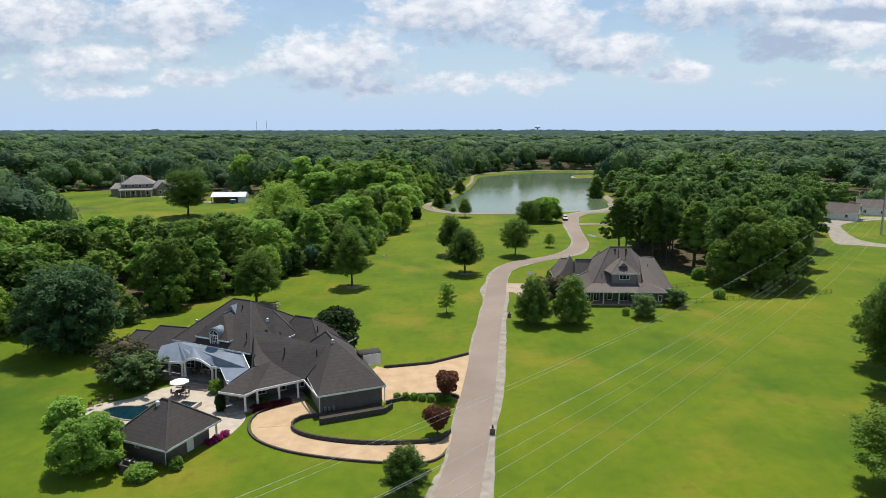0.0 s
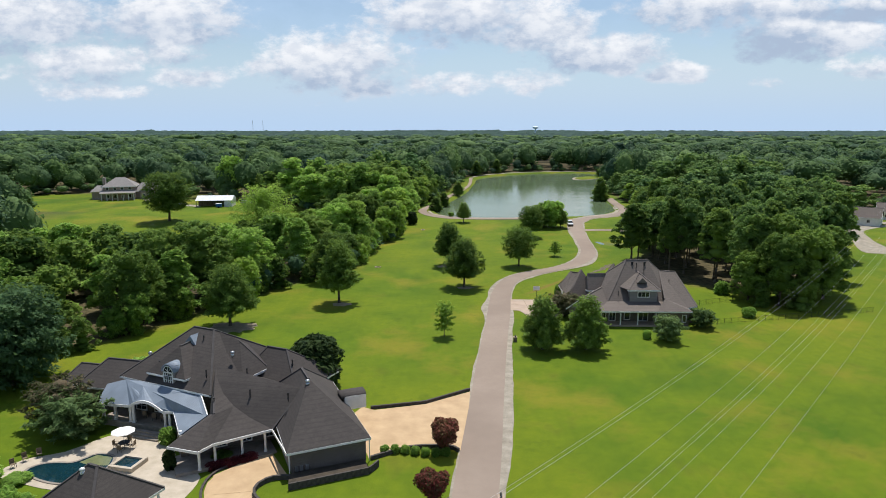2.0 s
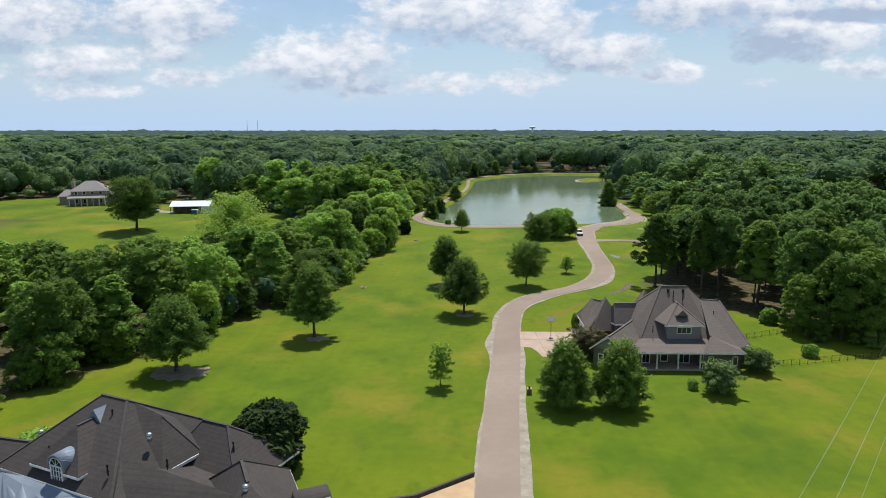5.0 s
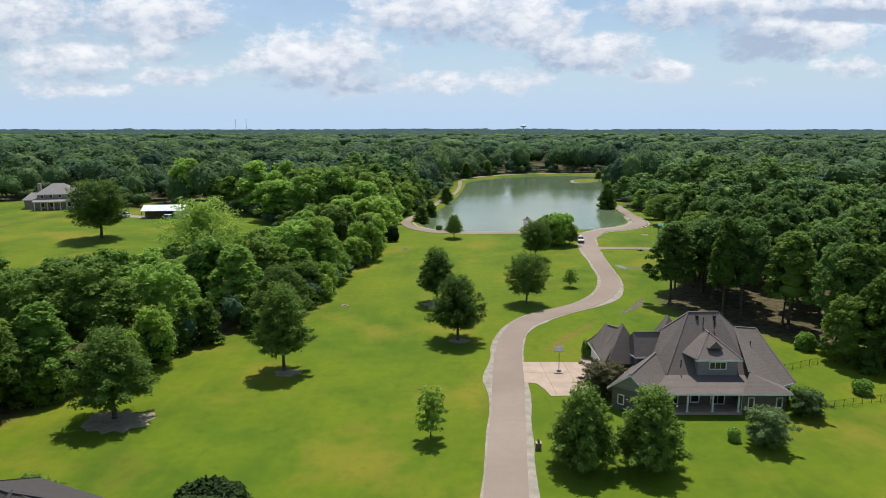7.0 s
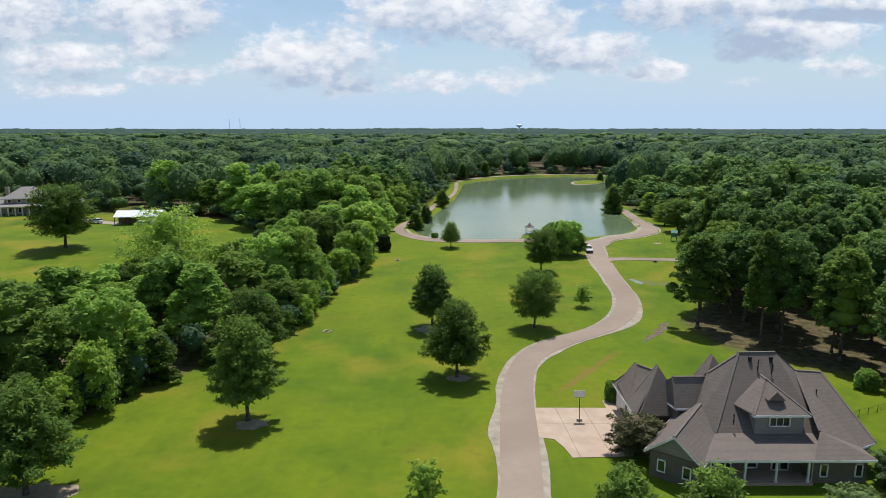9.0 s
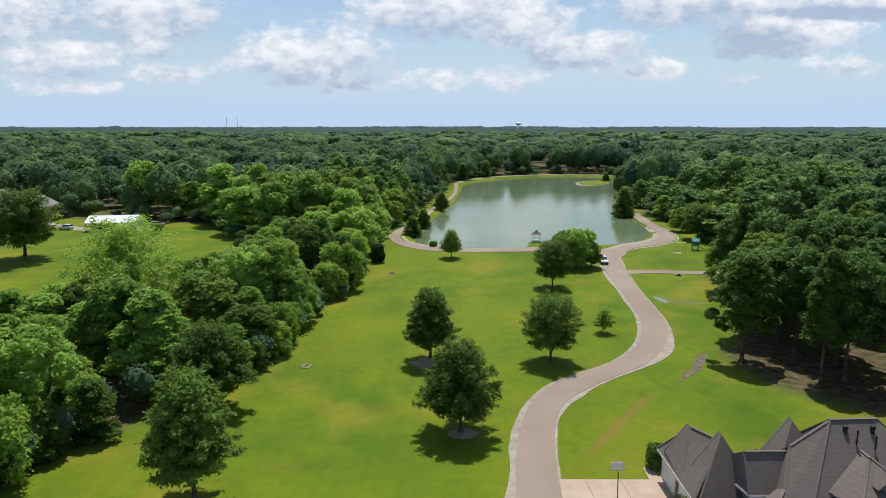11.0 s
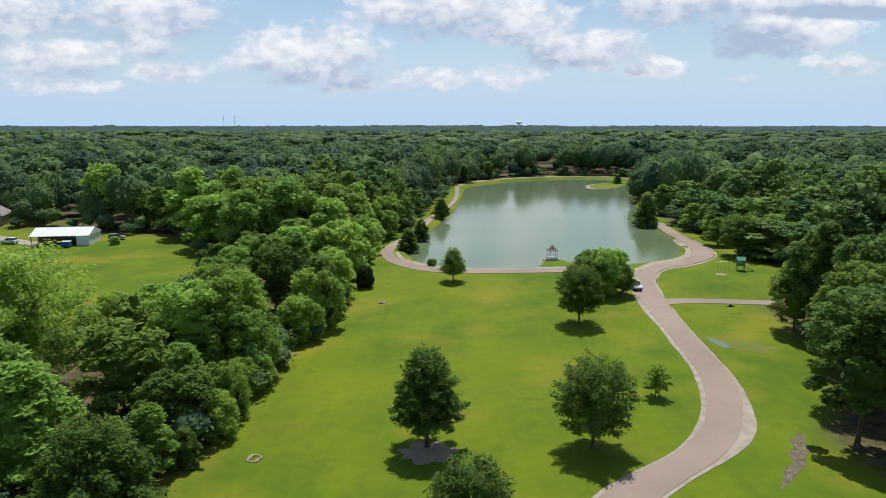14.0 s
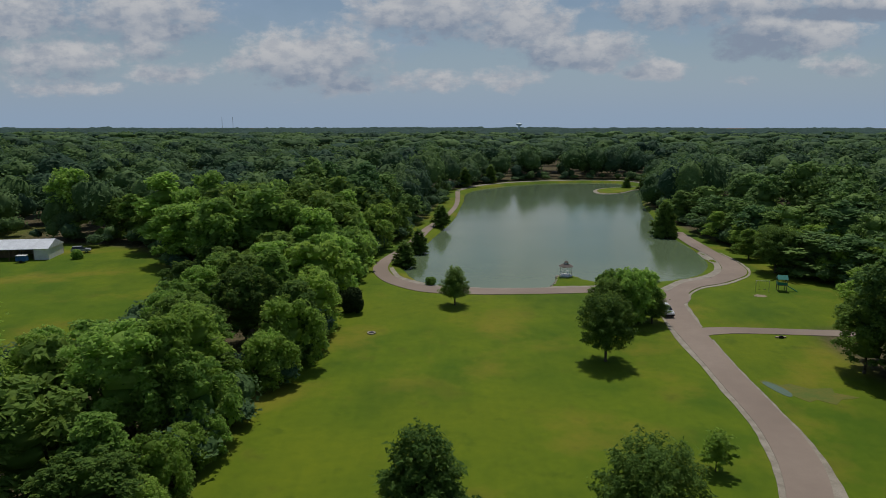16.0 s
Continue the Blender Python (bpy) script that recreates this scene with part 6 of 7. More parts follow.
h2.window(36.3, 139.15, 4.55, 0, 2.3, 1.15, 3)
# porch
h2.wall((32.6, 136.6), 0, -5.4, 5.6, -1.4, 1.3, -0.15, 0.3, CONCRETE, "concrete porch floor", "porch_floor")
for x in (27.6, 31.2, 34.4, 37.7):
    h2.post(x, 135.4, 0.3, 2.85, 0.2)
for x, w, c in ((28.6, 0.9, 1), (30.2, 1.3, 2), (33.0, 1.2, 1), (36.0, 1.9, 2)):
    h2.window(x, 137.75, 0.55 if c == 1 else 0.3, 0, w, 1.9, c)
for x in (39.4, 43.0):
    h2.window(x, 135.66, 0.7, 0, 0.85, 1.5, 1)
for u in (-1.2, 1.4):
    q = h2.spot(FW, -38, u, 0.32, 0.8)
    h2.window(q[0], q[1], q[2], -38, 0.9, 1.4, 1)
for x, y, z, hh in ((40.7, 142.4, 5.9, 1.4), (42.1, 142.8, 6.2, 1.5), (36.0, 144.2, 9.3, 1.3), (37.4, 143.8, 9.0, 1.3), (31.6, 139.6, 5.0, 1.0)):
    h2.vent(x, y, z, hh * 0.6, 0.06)
for x, y, z in ((35.4, 145.0, 9.9), (37.8, 145.0, 9.9), (28.9, 147.2, 6.5)):
    h2.turbine(x, y, z, 0.24, DARK_METAL)
h2.beam("downpipe", (38.1, 135.5, 2.9), (38.15, 135.5, 2.9), 0.09, 3.0, TRIM)


# ---- drives, walls and the pool terrace ----
slab("parking_court", [(2.8, 104.2), (-3.3, 99.8), (-9.9, 97.8), (-11.6, 98.8), (-12.6, 96.0), (-8.9, 85.2), (-7.0, 86.4), (-4.2, 87.9), (0.6, 88.2), (1.9, 86.6)], 0.05, DRIVE, "tan exposed-aggregate parking court", "driveway", 0.3, curve=False)
OUT = [(1.2, 77.0), (0.4, 74.6), (-0.6, 71.6), (-1.8, 69.7), (-5.4, 69.3), (-11.5, 69.9), (-18.0, 71.6), (-22.9, 75.0), (-25.0, 78.6), (-25.0, 82.0), (-22.2, 84.8)]
INN = [(1.5, 78.6), (0.6, 76.6), (-0.6, 74.9), (-2.0, 73.9), (-8.9, 73.2), (-14.8, 74.1), (-18.2, 75.6), (-19.7, 78.0), (-19.6, 80.0), (-18.4, 81.4), (-17.0, 81.5)]
ribbon("driveway", OUT, INN, 0.05, DRIVE, "tan curving exposed-aggregate driveway", "driveway", 90, 0.3)
slab("driveway_apron", [(-22.5, 84.9), (-25.2, 81.8), (-24, 78), (-19.6, 78.4), (-18.8, 81.4), (-17.2, 81.6), (-20.6, 87.2)], 0.06, DRIVE, "tan aggregate apron in front of the garage", "driveway", 0.3, curve=False)
slab("house_drive", [(11.9, 153.9), (21.6, 153.8), (21.7, 156.2), (24.2, 155.6), (23.2, 144.5), (21.5, 141.2), (14.7, 140.9), (14.2, 143.2), (13.4, 145.2), (11.2, 145.9)], 0.06, CONCRETE, "pinkish concrete parking pad with joints", "driveway", 0.3, curve=False)
for k, (a, b) in enumerate((((15.0, 153.7), (15.6, 141.1)), ((18.6, 153.7), (19.2, 141.3)), ((12.0, 149.4), (22.6, 149.3)))):
    d = np.subtract(b, a) / np.linalg.norm(np.subtract(b, a))
    n = np.array([-d[1], d[0]]) * 0.025
    slab("joint", [tuple(np.add(a, n)), tuple(np.add(b, n)), tuple(np.subtract(b, n)), tuple(np.subtract(a, n))], 0.066, LITTER, "dark joint in the concrete", "joint", 0.02, curve=False)


def low_wall(points, high, wide, label, step=0.9, curve=True):
    """A retaining wall of single blocks along a line."""
    line = smooth_line(points, 0.6) if curve else np.array(points, float)
    run = np.linalg.norm(np.diff(line, axis=0), axis=1).sum()
    n = max(2, int(run / step))
    P = even(line, n + 1)
    mid = P[n // 2]
    root = thing("retaining_wall", at_ground(mid[0], mid[1]), label, "wall")
    me = None
    for a, b in zip(P[:-1], P[1:]):
        c, d = (a + b) / 2, b - a
        if me is None:
            bm = box(1.0, wide, high + 0.2, (0, 0, -0.2), 0.03)
            me = bpy.data.meshes.new("block")
            bm.to_mesh(me)
            bm.free()
            me.materials.append(WALL_CAP)
        ob = put("block", me, None, root)
        ob.matrix_basis = Matrix.Translation((c[0] - mid[0], c[1] - mid[1], gz(c[0], c[1]) - gz(mid[0], mid[1]) + 0.02)) @ Matrix.Rotation(math.atan2(d[1], d[0]), 4, "Z") @ Matrix.Diagonal((np.linalg.norm(d) * 0.985, 1, 1, 1))
    return root


low_wall([(-16.2, 78.5), (-8.3, 82.0), (-7.6, 83.6)], 0.75, 0.22, "dark block wall before the garage planting bed", curve=False)
slab("planting_bed", [(-16.3, 78.9), (-8.5, 82.2), (-9.2, 84.4), (-16.8, 81.0)], 0.4, MULCH, "dark mulched planting bed along the garage wall", "planting bed", 0.8, curve=False)
low_wall([(-10.4, 98.2), (-3.3, 100.1), (2.7, 104.6)], 0.4, 0.3, "low dark block wall behind the parking court", curve=False)
low_wall([(-8.6, 84.9), (-7.0, 86.0), (-4.2, 87.5), (0.2, 87.8), (1.2, 86.9)], 0.45, 0.3, "low dark block wall edging the lawn island")
low_wall([(-16.6, 80.6), (-18.3, 80.6), (-19.5, 79.4), (-19.5, 77.6), (-18.0, 75.8), (-14.8, 74.4), (-8.9, 73.5), (-2.0, 74.2), (-0.8, 75.2), (0.2, 76.8)], 0.5, 0.28, "curved dark block wall inside the driveway bend")
low_wall([(-0.4, 71.2), (-1.9, 69.5), (-5.4, 69.1), (-11.5, 69.7), (-18.1, 71.4), (-23.1, 74.8), (-25.3, 78.6), (-25.2, 82.4), (-22.6, 85.0)], 0.22, 0.26, "low dark kerb wall outside the driveway bend")

deck = slab("pool_deck", [(-48.6, 81.2), (-47.9, 84.6), (-44.2, 86.6), (-41.4, 90.4), (-38.5, 91.6), (-34.0, 89.8), (-31.2, 86.2), (-30.8, 83.0), (-27.2, 82.4), (-26.3, 80.2), (-26.8, 76.2), (-28.2, 74.0), (-29.5, 75.4), (-31.5, 78.6), (-36.6, 78.6), (-40.8, 78.6), (-44.4, 79.6)], 0.05, DECK, "pale cream pool terrace", "terrace", 0.3)
POOL = plain("pool_water_tint", (0.004, 0.022, 0.032), (0.008, 0.038, 0.05), 0.5, 0.04, fine=3, bump=0.08, spec=0.6)
pool = thing("swimming_pool", at_ground(-42.3, 84.0), "kidney-shaped swimming pool with dark blue water", "pool")
line = smooth_line([(-46.0, 82.2), (-45.2, 83.7), (-43.4, 84.1), (-41.8, 84.2), (-40.2, 86.1), (-38.0, 85.6), (-37.4, 83.3), (-38.6, 81.0), (-40.5, 79.7), (-43.6, 80.5)], 0.5, True)
bm = bmesh.new()
bm.faces.new([bm.verts.new((x + 42.3, y - 84.0, 0.066)) for x, y in line])
part("pool_water", bm, POOL, pool, "dark blue water")
for k in range(0, len(line)):
    a, b = line[k], line[(k + 1) % len(line)]
    c, d = (a + b) / 2 - (-42.3, 84.0), b - a
    bm = box(np.linalg.norm(d) * 1.06, 0.3, 0.1, (0, 0, 0.03), 0.02)
    ob = part("coping_stone", bm, STONE, pool)
    ob.matrix_basis = Matrix.Translation((*c, 0.0)) @ Matrix.Rotation(math.atan2(d[1], d[0]), 4, "Z")
SHELF = plain("pool_shelf", (0.12, 0.14, 0.07), (0.2, 0.21, 0.1), 1, 0.1, fine=5)
bm = bmesh.new()
bm.faces.new([bm.verts.new((x + 42.3, y - 84.0, 0.072)) for x, y in ((-41.2, 84.2), (-40.1, 85.9), (-38.1, 85.4), (-37.6, 83.6), (-39.6, 83.5))])
part("shallow_shelf", bm, SHELF, pool, "shallow olive-tinted shelf")
spa = thing("hot_tub", at_ground(-35.4, 83.7, -12), "square raised stone hot tub beside the pool", "hot tub")
for sx, sy, cx, cy in ((3.0, 0.4, 0, -1.2), (3.0, 0.4, 0, 1.2), (0.4, 2.0, -1.3, 0), (0.4, 2.0, 1.3, 0)):
    part("rim", box(sx, sy, 0.5, (cx, cy, 0.04), 0.03), DECK, spa)
part("tub_water", box(2.2, 2.0, 0.05, (0, 0, 0.3)), POOL, spa, "pale rippled water")

table = thing("patio_table", at_ground(-37.8, 87.6, 0, 0.06), "round metal patio table under a parasol", "table")
part("tabletop", tube(0.65, 0.65, (0, 0, 0.7), (0, 0, 0.74), 20), DARK_METAL, table)
for k in range(4):
    a = k * math.pi / 2 + 0.5
    part("leg", tube(0.025, 0.025, (math.cos(a) * 0.5, math.sin(a) * 0.5, 0), (math.cos(a) * 0.3, math.sin(a) * 0.3, 0.7), 8), DARK_METAL, table)
umb = thing("parasol", at_ground(-37.8, 87.6, 0, 0.06), "round off-white canvas parasol, open", "parasol")
part("pole", tube(0.03, 0.03, (0, 0, 0), (0, 0, 2.5), 8), PALE_METAL, umb)
bm = bmesh.new()
bmesh.ops.create_cone(bm, cap_ends=False, segments=8, radius1=1.35, radius2=0.05, depth=0.5, matrix=Matrix.Translation((0, 0, 2.35)))
bmesh.ops.solidify(bm, geom=bm.faces[:], thickness=0.02)
part("canopy", bm, FABRIC, umb)
for k in range(8):
    a = k * math.pi / 4
    part("rib", tube(0.012, 0.012, (0, 0, 2.55), (math.cos(a) * 1.3, math.sin(a) * 1.3, 2.09), 5), PALE_METAL, umb)


def patio_chair(x, y, turn, label, dz=0.06, group="chairs on the pool terrace"):
    c = thing("patio_chair", at_ground(x, y, turn, dz), label, "chair", group)
    part("seat", box(0.52, 0.5, 0.06, (0, 0, 0.4), 0.02), WOOD, c)
    bm = box(0.52, 0.06, 0.55, (0, 0.26, 0.45), 0.02)
    part("backrest", bm, WOOD, c)
    for sx in (-0.22, 0.22):
        for sy in (-0.2, 0.22):
            part("leg", tube(0.022, 0.022, (sx, sy, 0), (sx, sy, 0.42), 6), DARK_METAL, c)
        part("armrest", box(0.05, 0.48, 0.04, (sx * 1.15, 0, 0.62), 0.01), WOOD, c)
    return c


first = patio_chair(-37.8, 86.6, 180, "dark slatted patio chair at the round table")
for x, y, r in ((-36.8, 87.6, 270), (-37.8, 88.6, 0), (-38.8, 87.6, 90)):
    copy_thing(first, at_ground(x, y, r, 0.06))
for x, y, r in ((-47.8, 82.9, 60), (-47.4, 84.3, 50), (-46.4, 85.3, 35)):
    ob = copy_thing(first, at_ground(x, y, r, 0.06))
    tagged(ob, "dark slatted lounge chair at the pool's edge")
for x, y, r in ((-37.0, 93.6, 200), (-35.6, 93.2, 150), (-38.4, 94.2, 180)):
    m = at_ground(x, y, r)
    m.translation.z = 0.36
    tagged(copy_thing(first, m), "pale cushioned chair on the shaded terrace")
# cooling units and bins behind the pool house
for x, y in ((-35.4, 68.6), (-34.2, 68.2), (-33.0, 67.8)):
    ac = thing("cooling_unit", at_ground(x, y, -22), "grey metal outdoor cooling unit", "air conditioner", "units by the pool house")
    part("casing", box(0.8, 0.8, 0.85, (0, 0, 0), 0.04), PALE_METAL, ac)
    part("grille", tube(0.33, 0.33, (0, 0, 0.85), (0, 0, 0.88), 16), DARK_METAL, ac)
low_wall([(-38.3, 69.4), (-36.0, 68.4), (-35.7, 67.2), (-33.0, 66.2)], 0.9, 0.25, "dark brick screen wall by the pool house", curve=False)
FLOWER = leaf_material("flowers_magenta", (0.22, 0.02, 0.09), (0.5, 0.04, 0.2), (0.4, 0.05, 0.15), 0.2)
BURGUNDY = leaf_material("leaf_burgundy", (0.05, 0.012, 0.016), (0.16, 0.03, 0.035), (0.2, 0.05, 0.05), 0.2)
tree_kind("flower", 15, 0.5, 1.2, 0.0, dome, FLOWER, 16, 600, 0.08, 0.02, limbs=0)
tree_kind("red_low", 16, 0.6, 2.0, 0.0, dome, BURGUNDY, 20, 900, 0.1, 0.02, limbs=0)
for x, y in ((-27.9, 75.0), (-27.4, 76.0), (-28.3, 74.0)):
    plant("flower", x, y, 0.5, 1.3, "low magenta flowers by the pool house walk", "flowers", "flower_clump", "flower bed")
for k in range(6):
    plant("red_low", -25.9 + k * 0.75, 83.2 + k * 0.42, 0.6, 1.5, "low burgundy shrub edging the porch", "shrub", "shrub", "burgundy porch bed")

# ---- roadside things ----
def mailbox(x, y, turn, label):
    m = thing("mailbox", at_ground(x, y, turn), label, "mailbox")
    part("post", box(0.6, 0.6, 0.85, (0, 0, -0.1), 0.02), BRICK_GREY, m)
    part("cap", box(0.68, 0.68, 0.08, (0, 0, 0.75), 0.02), CONCRETE, m)
    bm = box(0.24, 0.5, 0.16, (0, 0, 0.83), 0.02)
    tube(0.12, 0.12, (0, -0.25, 0.98), (0, 0.25, 0.98), 12, bm)
    part("letter_box", bm, DARK_METAL, m)


mailbox(5.35, 76.6, 0, "brick mailbox pillar at the road edge")
mailbox(10.95, 126.2, 0, "dark mailbox on a brick pillar by the road")
hoop = thing("basketball_hoop", at_ground(17.35, 150.4), "portable basketball hoop on the parking pad", "basketball hoop")
part("base", box(0.7, 0.45, 0.12, (0, -0.35, 0.06), 0.04), DARK_METAL, hoop)
bm = tube(0.05, 0.05, (0, -0.3, 0.2), (0, 0, 2.9), 8)
part("pole", bm, DARK_METAL, hoop)
board = part("backboard", box(1.3, 0.06, 0.85, (0, 0.2, 2.95), 0.01), TRIM, hoop, "white backboard")
part("frame", box(1.38, 0.04, 0.06, (0, 0.2, 2.92)), DARK_METAL, board)
bm = bmesh.new()
for k in range(12):
    a, b = k * math.pi / 6, (k + 1) * math.pi / 6
    tube(0.015, 0.015, (math.cos(a) * 0.23, 0.5 + math.sin(a) * 0.23, 3.05), (math.cos(b) * 0.23, 0.5 + math.sin(b) * 0.23, 3.05), 5, bm)
part("rim", bm, plain("rim_orange", (0.4, 0.08, 0.02), (0.5, 0.12, 0.03), 2, 0.5), board)

ring = thing("fire_ring", at_ground(-20.25, 185.9), "ring of pale stones round a fire pit", "fire pit")
for k in range(11):
    a = k * 2 * math.pi / 11
    bm = bmesh.new()
    wob = 1 + 0.25 * math.sin(k * 5.3)
    bmesh.ops.create_icosphere(bm, subdivisions=1, radius=0.2 * wob, matrix=Matrix.Translation((math.cos(a) * 0.68 * (2 - wob), math.sin(a) * 0.72, 0.08)) @ Matrix.Rotation(a * 2, 4, "Z") @ Matrix.Diagonal((1.3, 0.85, 0.7, 1)))
    part("stone", bm, CONCRETE, ring)
lid = thing("manhole_cover", at_ground(-11.6, 246.6), "pale concrete access cover in the grass", "manhole cover")
part("collar", tube(0.75, 0.75, (0, 0, -0.1), (0, 0, 0.14), 18), SHOULDER, lid)
part("lid", tube(0.4, 0.4, (0, 0, 0.14), (0, 0, 0.19), 16), DARK_METAL, lid)
cul = thing("culvert", at_ground(57.0, 243.9), "dark pipe mouth under the side drive", "culvert")
part("headwall", box(1.8, 0.3, 0.6, (0, 0, -0.35), 0.03), CONCRETE, cul)
part("pipe_mouth", tube(0.42, 0.42, (0, -0.3, 0.05), (0, 0.0, 0.05), 14), DARK_METAL, cul)

# dark metal fence behind the gabled house
fence = thing("fence", at_ground(60, 142), "thin black metal picket fence", "fence")
path_f = np.r_[even(np.array([(46.8, 136.2), (52, 137.5), (60, 139.5), (72, 142.5), (84, 146)], float), 27), even(np.array([(49.5, 149.5), (54, 151.5), (60, 154), (68, 156)], float), 12)]
for k, (x, y) in enumerate(path_f):
    part("post", box(0.05, 0.05, 1.2, (x - 60, y - 142, -0.1)), DARK_METAL, fence)
    if k + 1 < len(path_f) and k != 26:
        x2, y2 = path_f[k + 1]
        for z in (0.2, 1.05):
            part("rail", tube(0.014, 0.014, (x - 60, y - 142, z), (x2 - 60, y2 - 142, z), 4), DARK_METAL, fence)
        bm = bmesh.new()
        for s in np.linspace(0.1, 0.9, 9):
            tube(0.007, 0.007, (x + (x2 - x) * s - 60, y + (y2 - y) * s - 142, 0.05), (x + (x2 - x) * s - 60, y + (y2 - y) * s - 142, 1.15), 4, bm)
        part("pickets", bm, DARK_METAL, fence)

# ---- the lake: gazebo, playground ----
gb = thing("gazebo", at_ground(29.3, 287.2), "small white open gazebo with a dark hexagonal roof", "gazebo")
part("floor", tube(1.55, 1.55, (0, 0, -0.2), (0, 0, 0.25), 6), TRIM, gb)
for k in range(6):
    a, b = k * math.pi / 3, (k + 1) * math.pi / 3
    part("post", tube(0.07, 0.07, (math.cos(a) * 1.35, math.sin(a) * 1.35, 0.2), (math.cos(a) * 1.35, math.sin(a) * 1.35, 2.3), 8), TRIM, gb)
    for z in (0.45, 1.0, 2.2):
        part("rail", tube(0.035, 0.035, (math.cos(a) * 1.35, math.sin(a) * 1.35, z), (math.cos(b) * 1.35, math.sin(b) * 1.35, z), 6), TRIM, gb)
part("roof", tube(1.85, 0.5, (0, 0, 2.3), (0, 0, 2.95), 6), SHINGLE_BROWN, gb, "grey hexagonal roof")
part("cupola", tube(0.45, 0.45, (0, 0, 2.95), (0, 0, 3.2), 6), TRIM, gb)
part("cupola_roof", tube(0.65, 0.05, (0, 0, 3.2), (0, 0, 3.65), 6), SHINGLE_BROWN, gb)
GREEN = plain("playset_green", (0.02, 0.16, 0.12), (0.03, 0.25, 0.19), 2, 0.5)
ps = thing("playset", at_ground(72.2, 273.3, -15), "wooden play tower with a green slide and roof", "playset")
for sx in (-0.8, 0.8):
    for sy in (-0.8, 0.8):
        part("post", box(0.12, 0.12, 2.7, (sx, sy, -0.05)), WOOD, ps)
part("deck", box(1.8, 1.8, 0.1, (0, 0, 1.3)), WOOD, ps)
part("railing", box(1.8, 0.06, 0.6, (0, -0.85, 1.4)), GREEN, ps)
part("railing", box(0.06, 1.8, 0.6, (-0.85, 0, 1.4)), GREEN, ps)
part("canopy", solid([(-1, -1, 2.6), (1, -1, 2.6), (1, 1, 2.6), (-1, 1, 2.6), (-1, 0, 3.4), (1, 0, 3.4)], [(0, 1, 5, 4), (2, 3, 4, 5), (0, 4, 3), (1, 2, 5), (3, 2, 1, 0)]), GREEN, ps, "green canopy")
part("slide", solid([(0.9, -0.5, 1.35), (0.9, 0.1, 1.35), (3.0, 0.1, 0.15), (3.0, -0.5, 0.15), (0.9, -0.5, 1.2), (0.9, 0.1, 1.2), (3.0, 0.1, 0.0), (3.0, -0.5, 0.0)], [(0, 1, 2, 3), (7, 6, 5, 4), (0, 3, 7, 4), (1, 5, 6, 2), (0, 4, 5, 1), (2, 6, 7, 3)]), GREEN, ps, "green slide")
sw = thing("swing_frame", at_ground(67.8, 272.6, -10), "grey metal swing frame", "swing")
for sx in (-1.3, 1.3):
    part("post", tube(0.05, 0.05, (sx, 0, 0), (sx, 0, 2.3), 8), PALE_METAL, sw)
part("crossbar", tube(0.05, 0.05, (-1.4, 0, 2.3), (1.4, 0, 2.3), 8), PALE_METAL, sw)
for sx in (-0.6, 0.5):
    part("chain", tube(0.015, 0.015, (sx, 0, 2.3), (sx, 0, 0.5), 4), PALE_METAL, sw)
    part("seat", box(0.45, 0.2, 0.04, (sx, 0, 0.46)), DARK_METAL, sw)


def car(x, y, turn, paint, label, name="car"):
    """A sport utility car about 4.7 m long, nose to +x."""
    c = thing(name, at_ground(x, y, turn, 0.08), label, "car")
    prof = [(-2.3, 0.45), (-2.32, 0.95), (-2.2, 1.1), (-2.0, 1.2), (1.0, 1.12), (1.2, 1.05), (2.1, 0.95), (2.32, 0.75), (2.35, 0.45)]
    bm = bmesh.new()
    L = [bm.verts.new((u, -0.92, z)) for u, z in prof]
    R = [bm.verts.new((u, 0.92, z)) for u, z in prof]
    bm.faces.new(L[::-1]), bm.faces.new(R)
    for k in range(len(prof)):
        j = (k + 1) % len(prof)
        bm.faces.new((L[k], L[j], R[j], R[k]))
    bmesh.ops.bevel(bm, geom=bm.edges[:], offset=0.06, segments=2, affect="EDGES")
    part("body", bm, paint, c, smooth=False)
    cabin = solid([(-2.15, -0.85, 1.1), (1.05, -0.85, 1.1), (1.05, 0.85, 1.1), (-2.15, 0.85, 1.1), (-1.85, -0.68, 1.7), (0.2, -0.68, 1.7), (0.2, 0.68, 1.7), (-1.85, 0.68, 1.7)], [(0, 1, 5, 4), (1, 2, 6, 5), (2, 3, 7, 6), (3, 0, 4, 7), (4, 5, 6, 7), (3, 2, 1, 0)])
    part("windows", cabin, GLASS, c, "dark glass")
    part("car_roof", box(2.2, 1.4, 0.07, (-0.83, 0, 1.68), 0.03), paint, c)
    for u in (-1.5, 1.45):
        for s in (-0.86, 0.86):
            w = part("wheel", tube(0.35, 0.35, (u, s - 0.11, 0.35), (u, s + 0.11, 0.35), 16), DARK_METAL, c, "black tyre")
            part("rim", tube(0.2, 0.2, (u, s - 0.12, 0.35), (u, s + 0.12, 0.35), 10), PALE_METAL, w)
    for s in (-0.65, 0.65):
        part("headlight", box(0.1, 0.35, 0.14, (2.28, s, 0.72), 0.02), TRIM, c)
    part("bumper", box(0.14, 1.8, 0.2, (2.32, 0, 0.42), 0.03), DARK_METAL, c)
    return c


PAINT = plain("car_paint_white", (0.6, 0.61, 0.62), (0.7, 0.71, 0.72), 1, 0.25, fine=3, bump=0.0, spec=0.6)
PAINT_GREY = plain("car_paint_grey", (0.25, 0.26, 0.28), (0.34, 0.35, 0.37), 1, 0.3, fine=3, bump=0.0, spec=0.6)
car(42.0, 256.4, -92, PAINT, "white sport utility car on the asphalt lane")

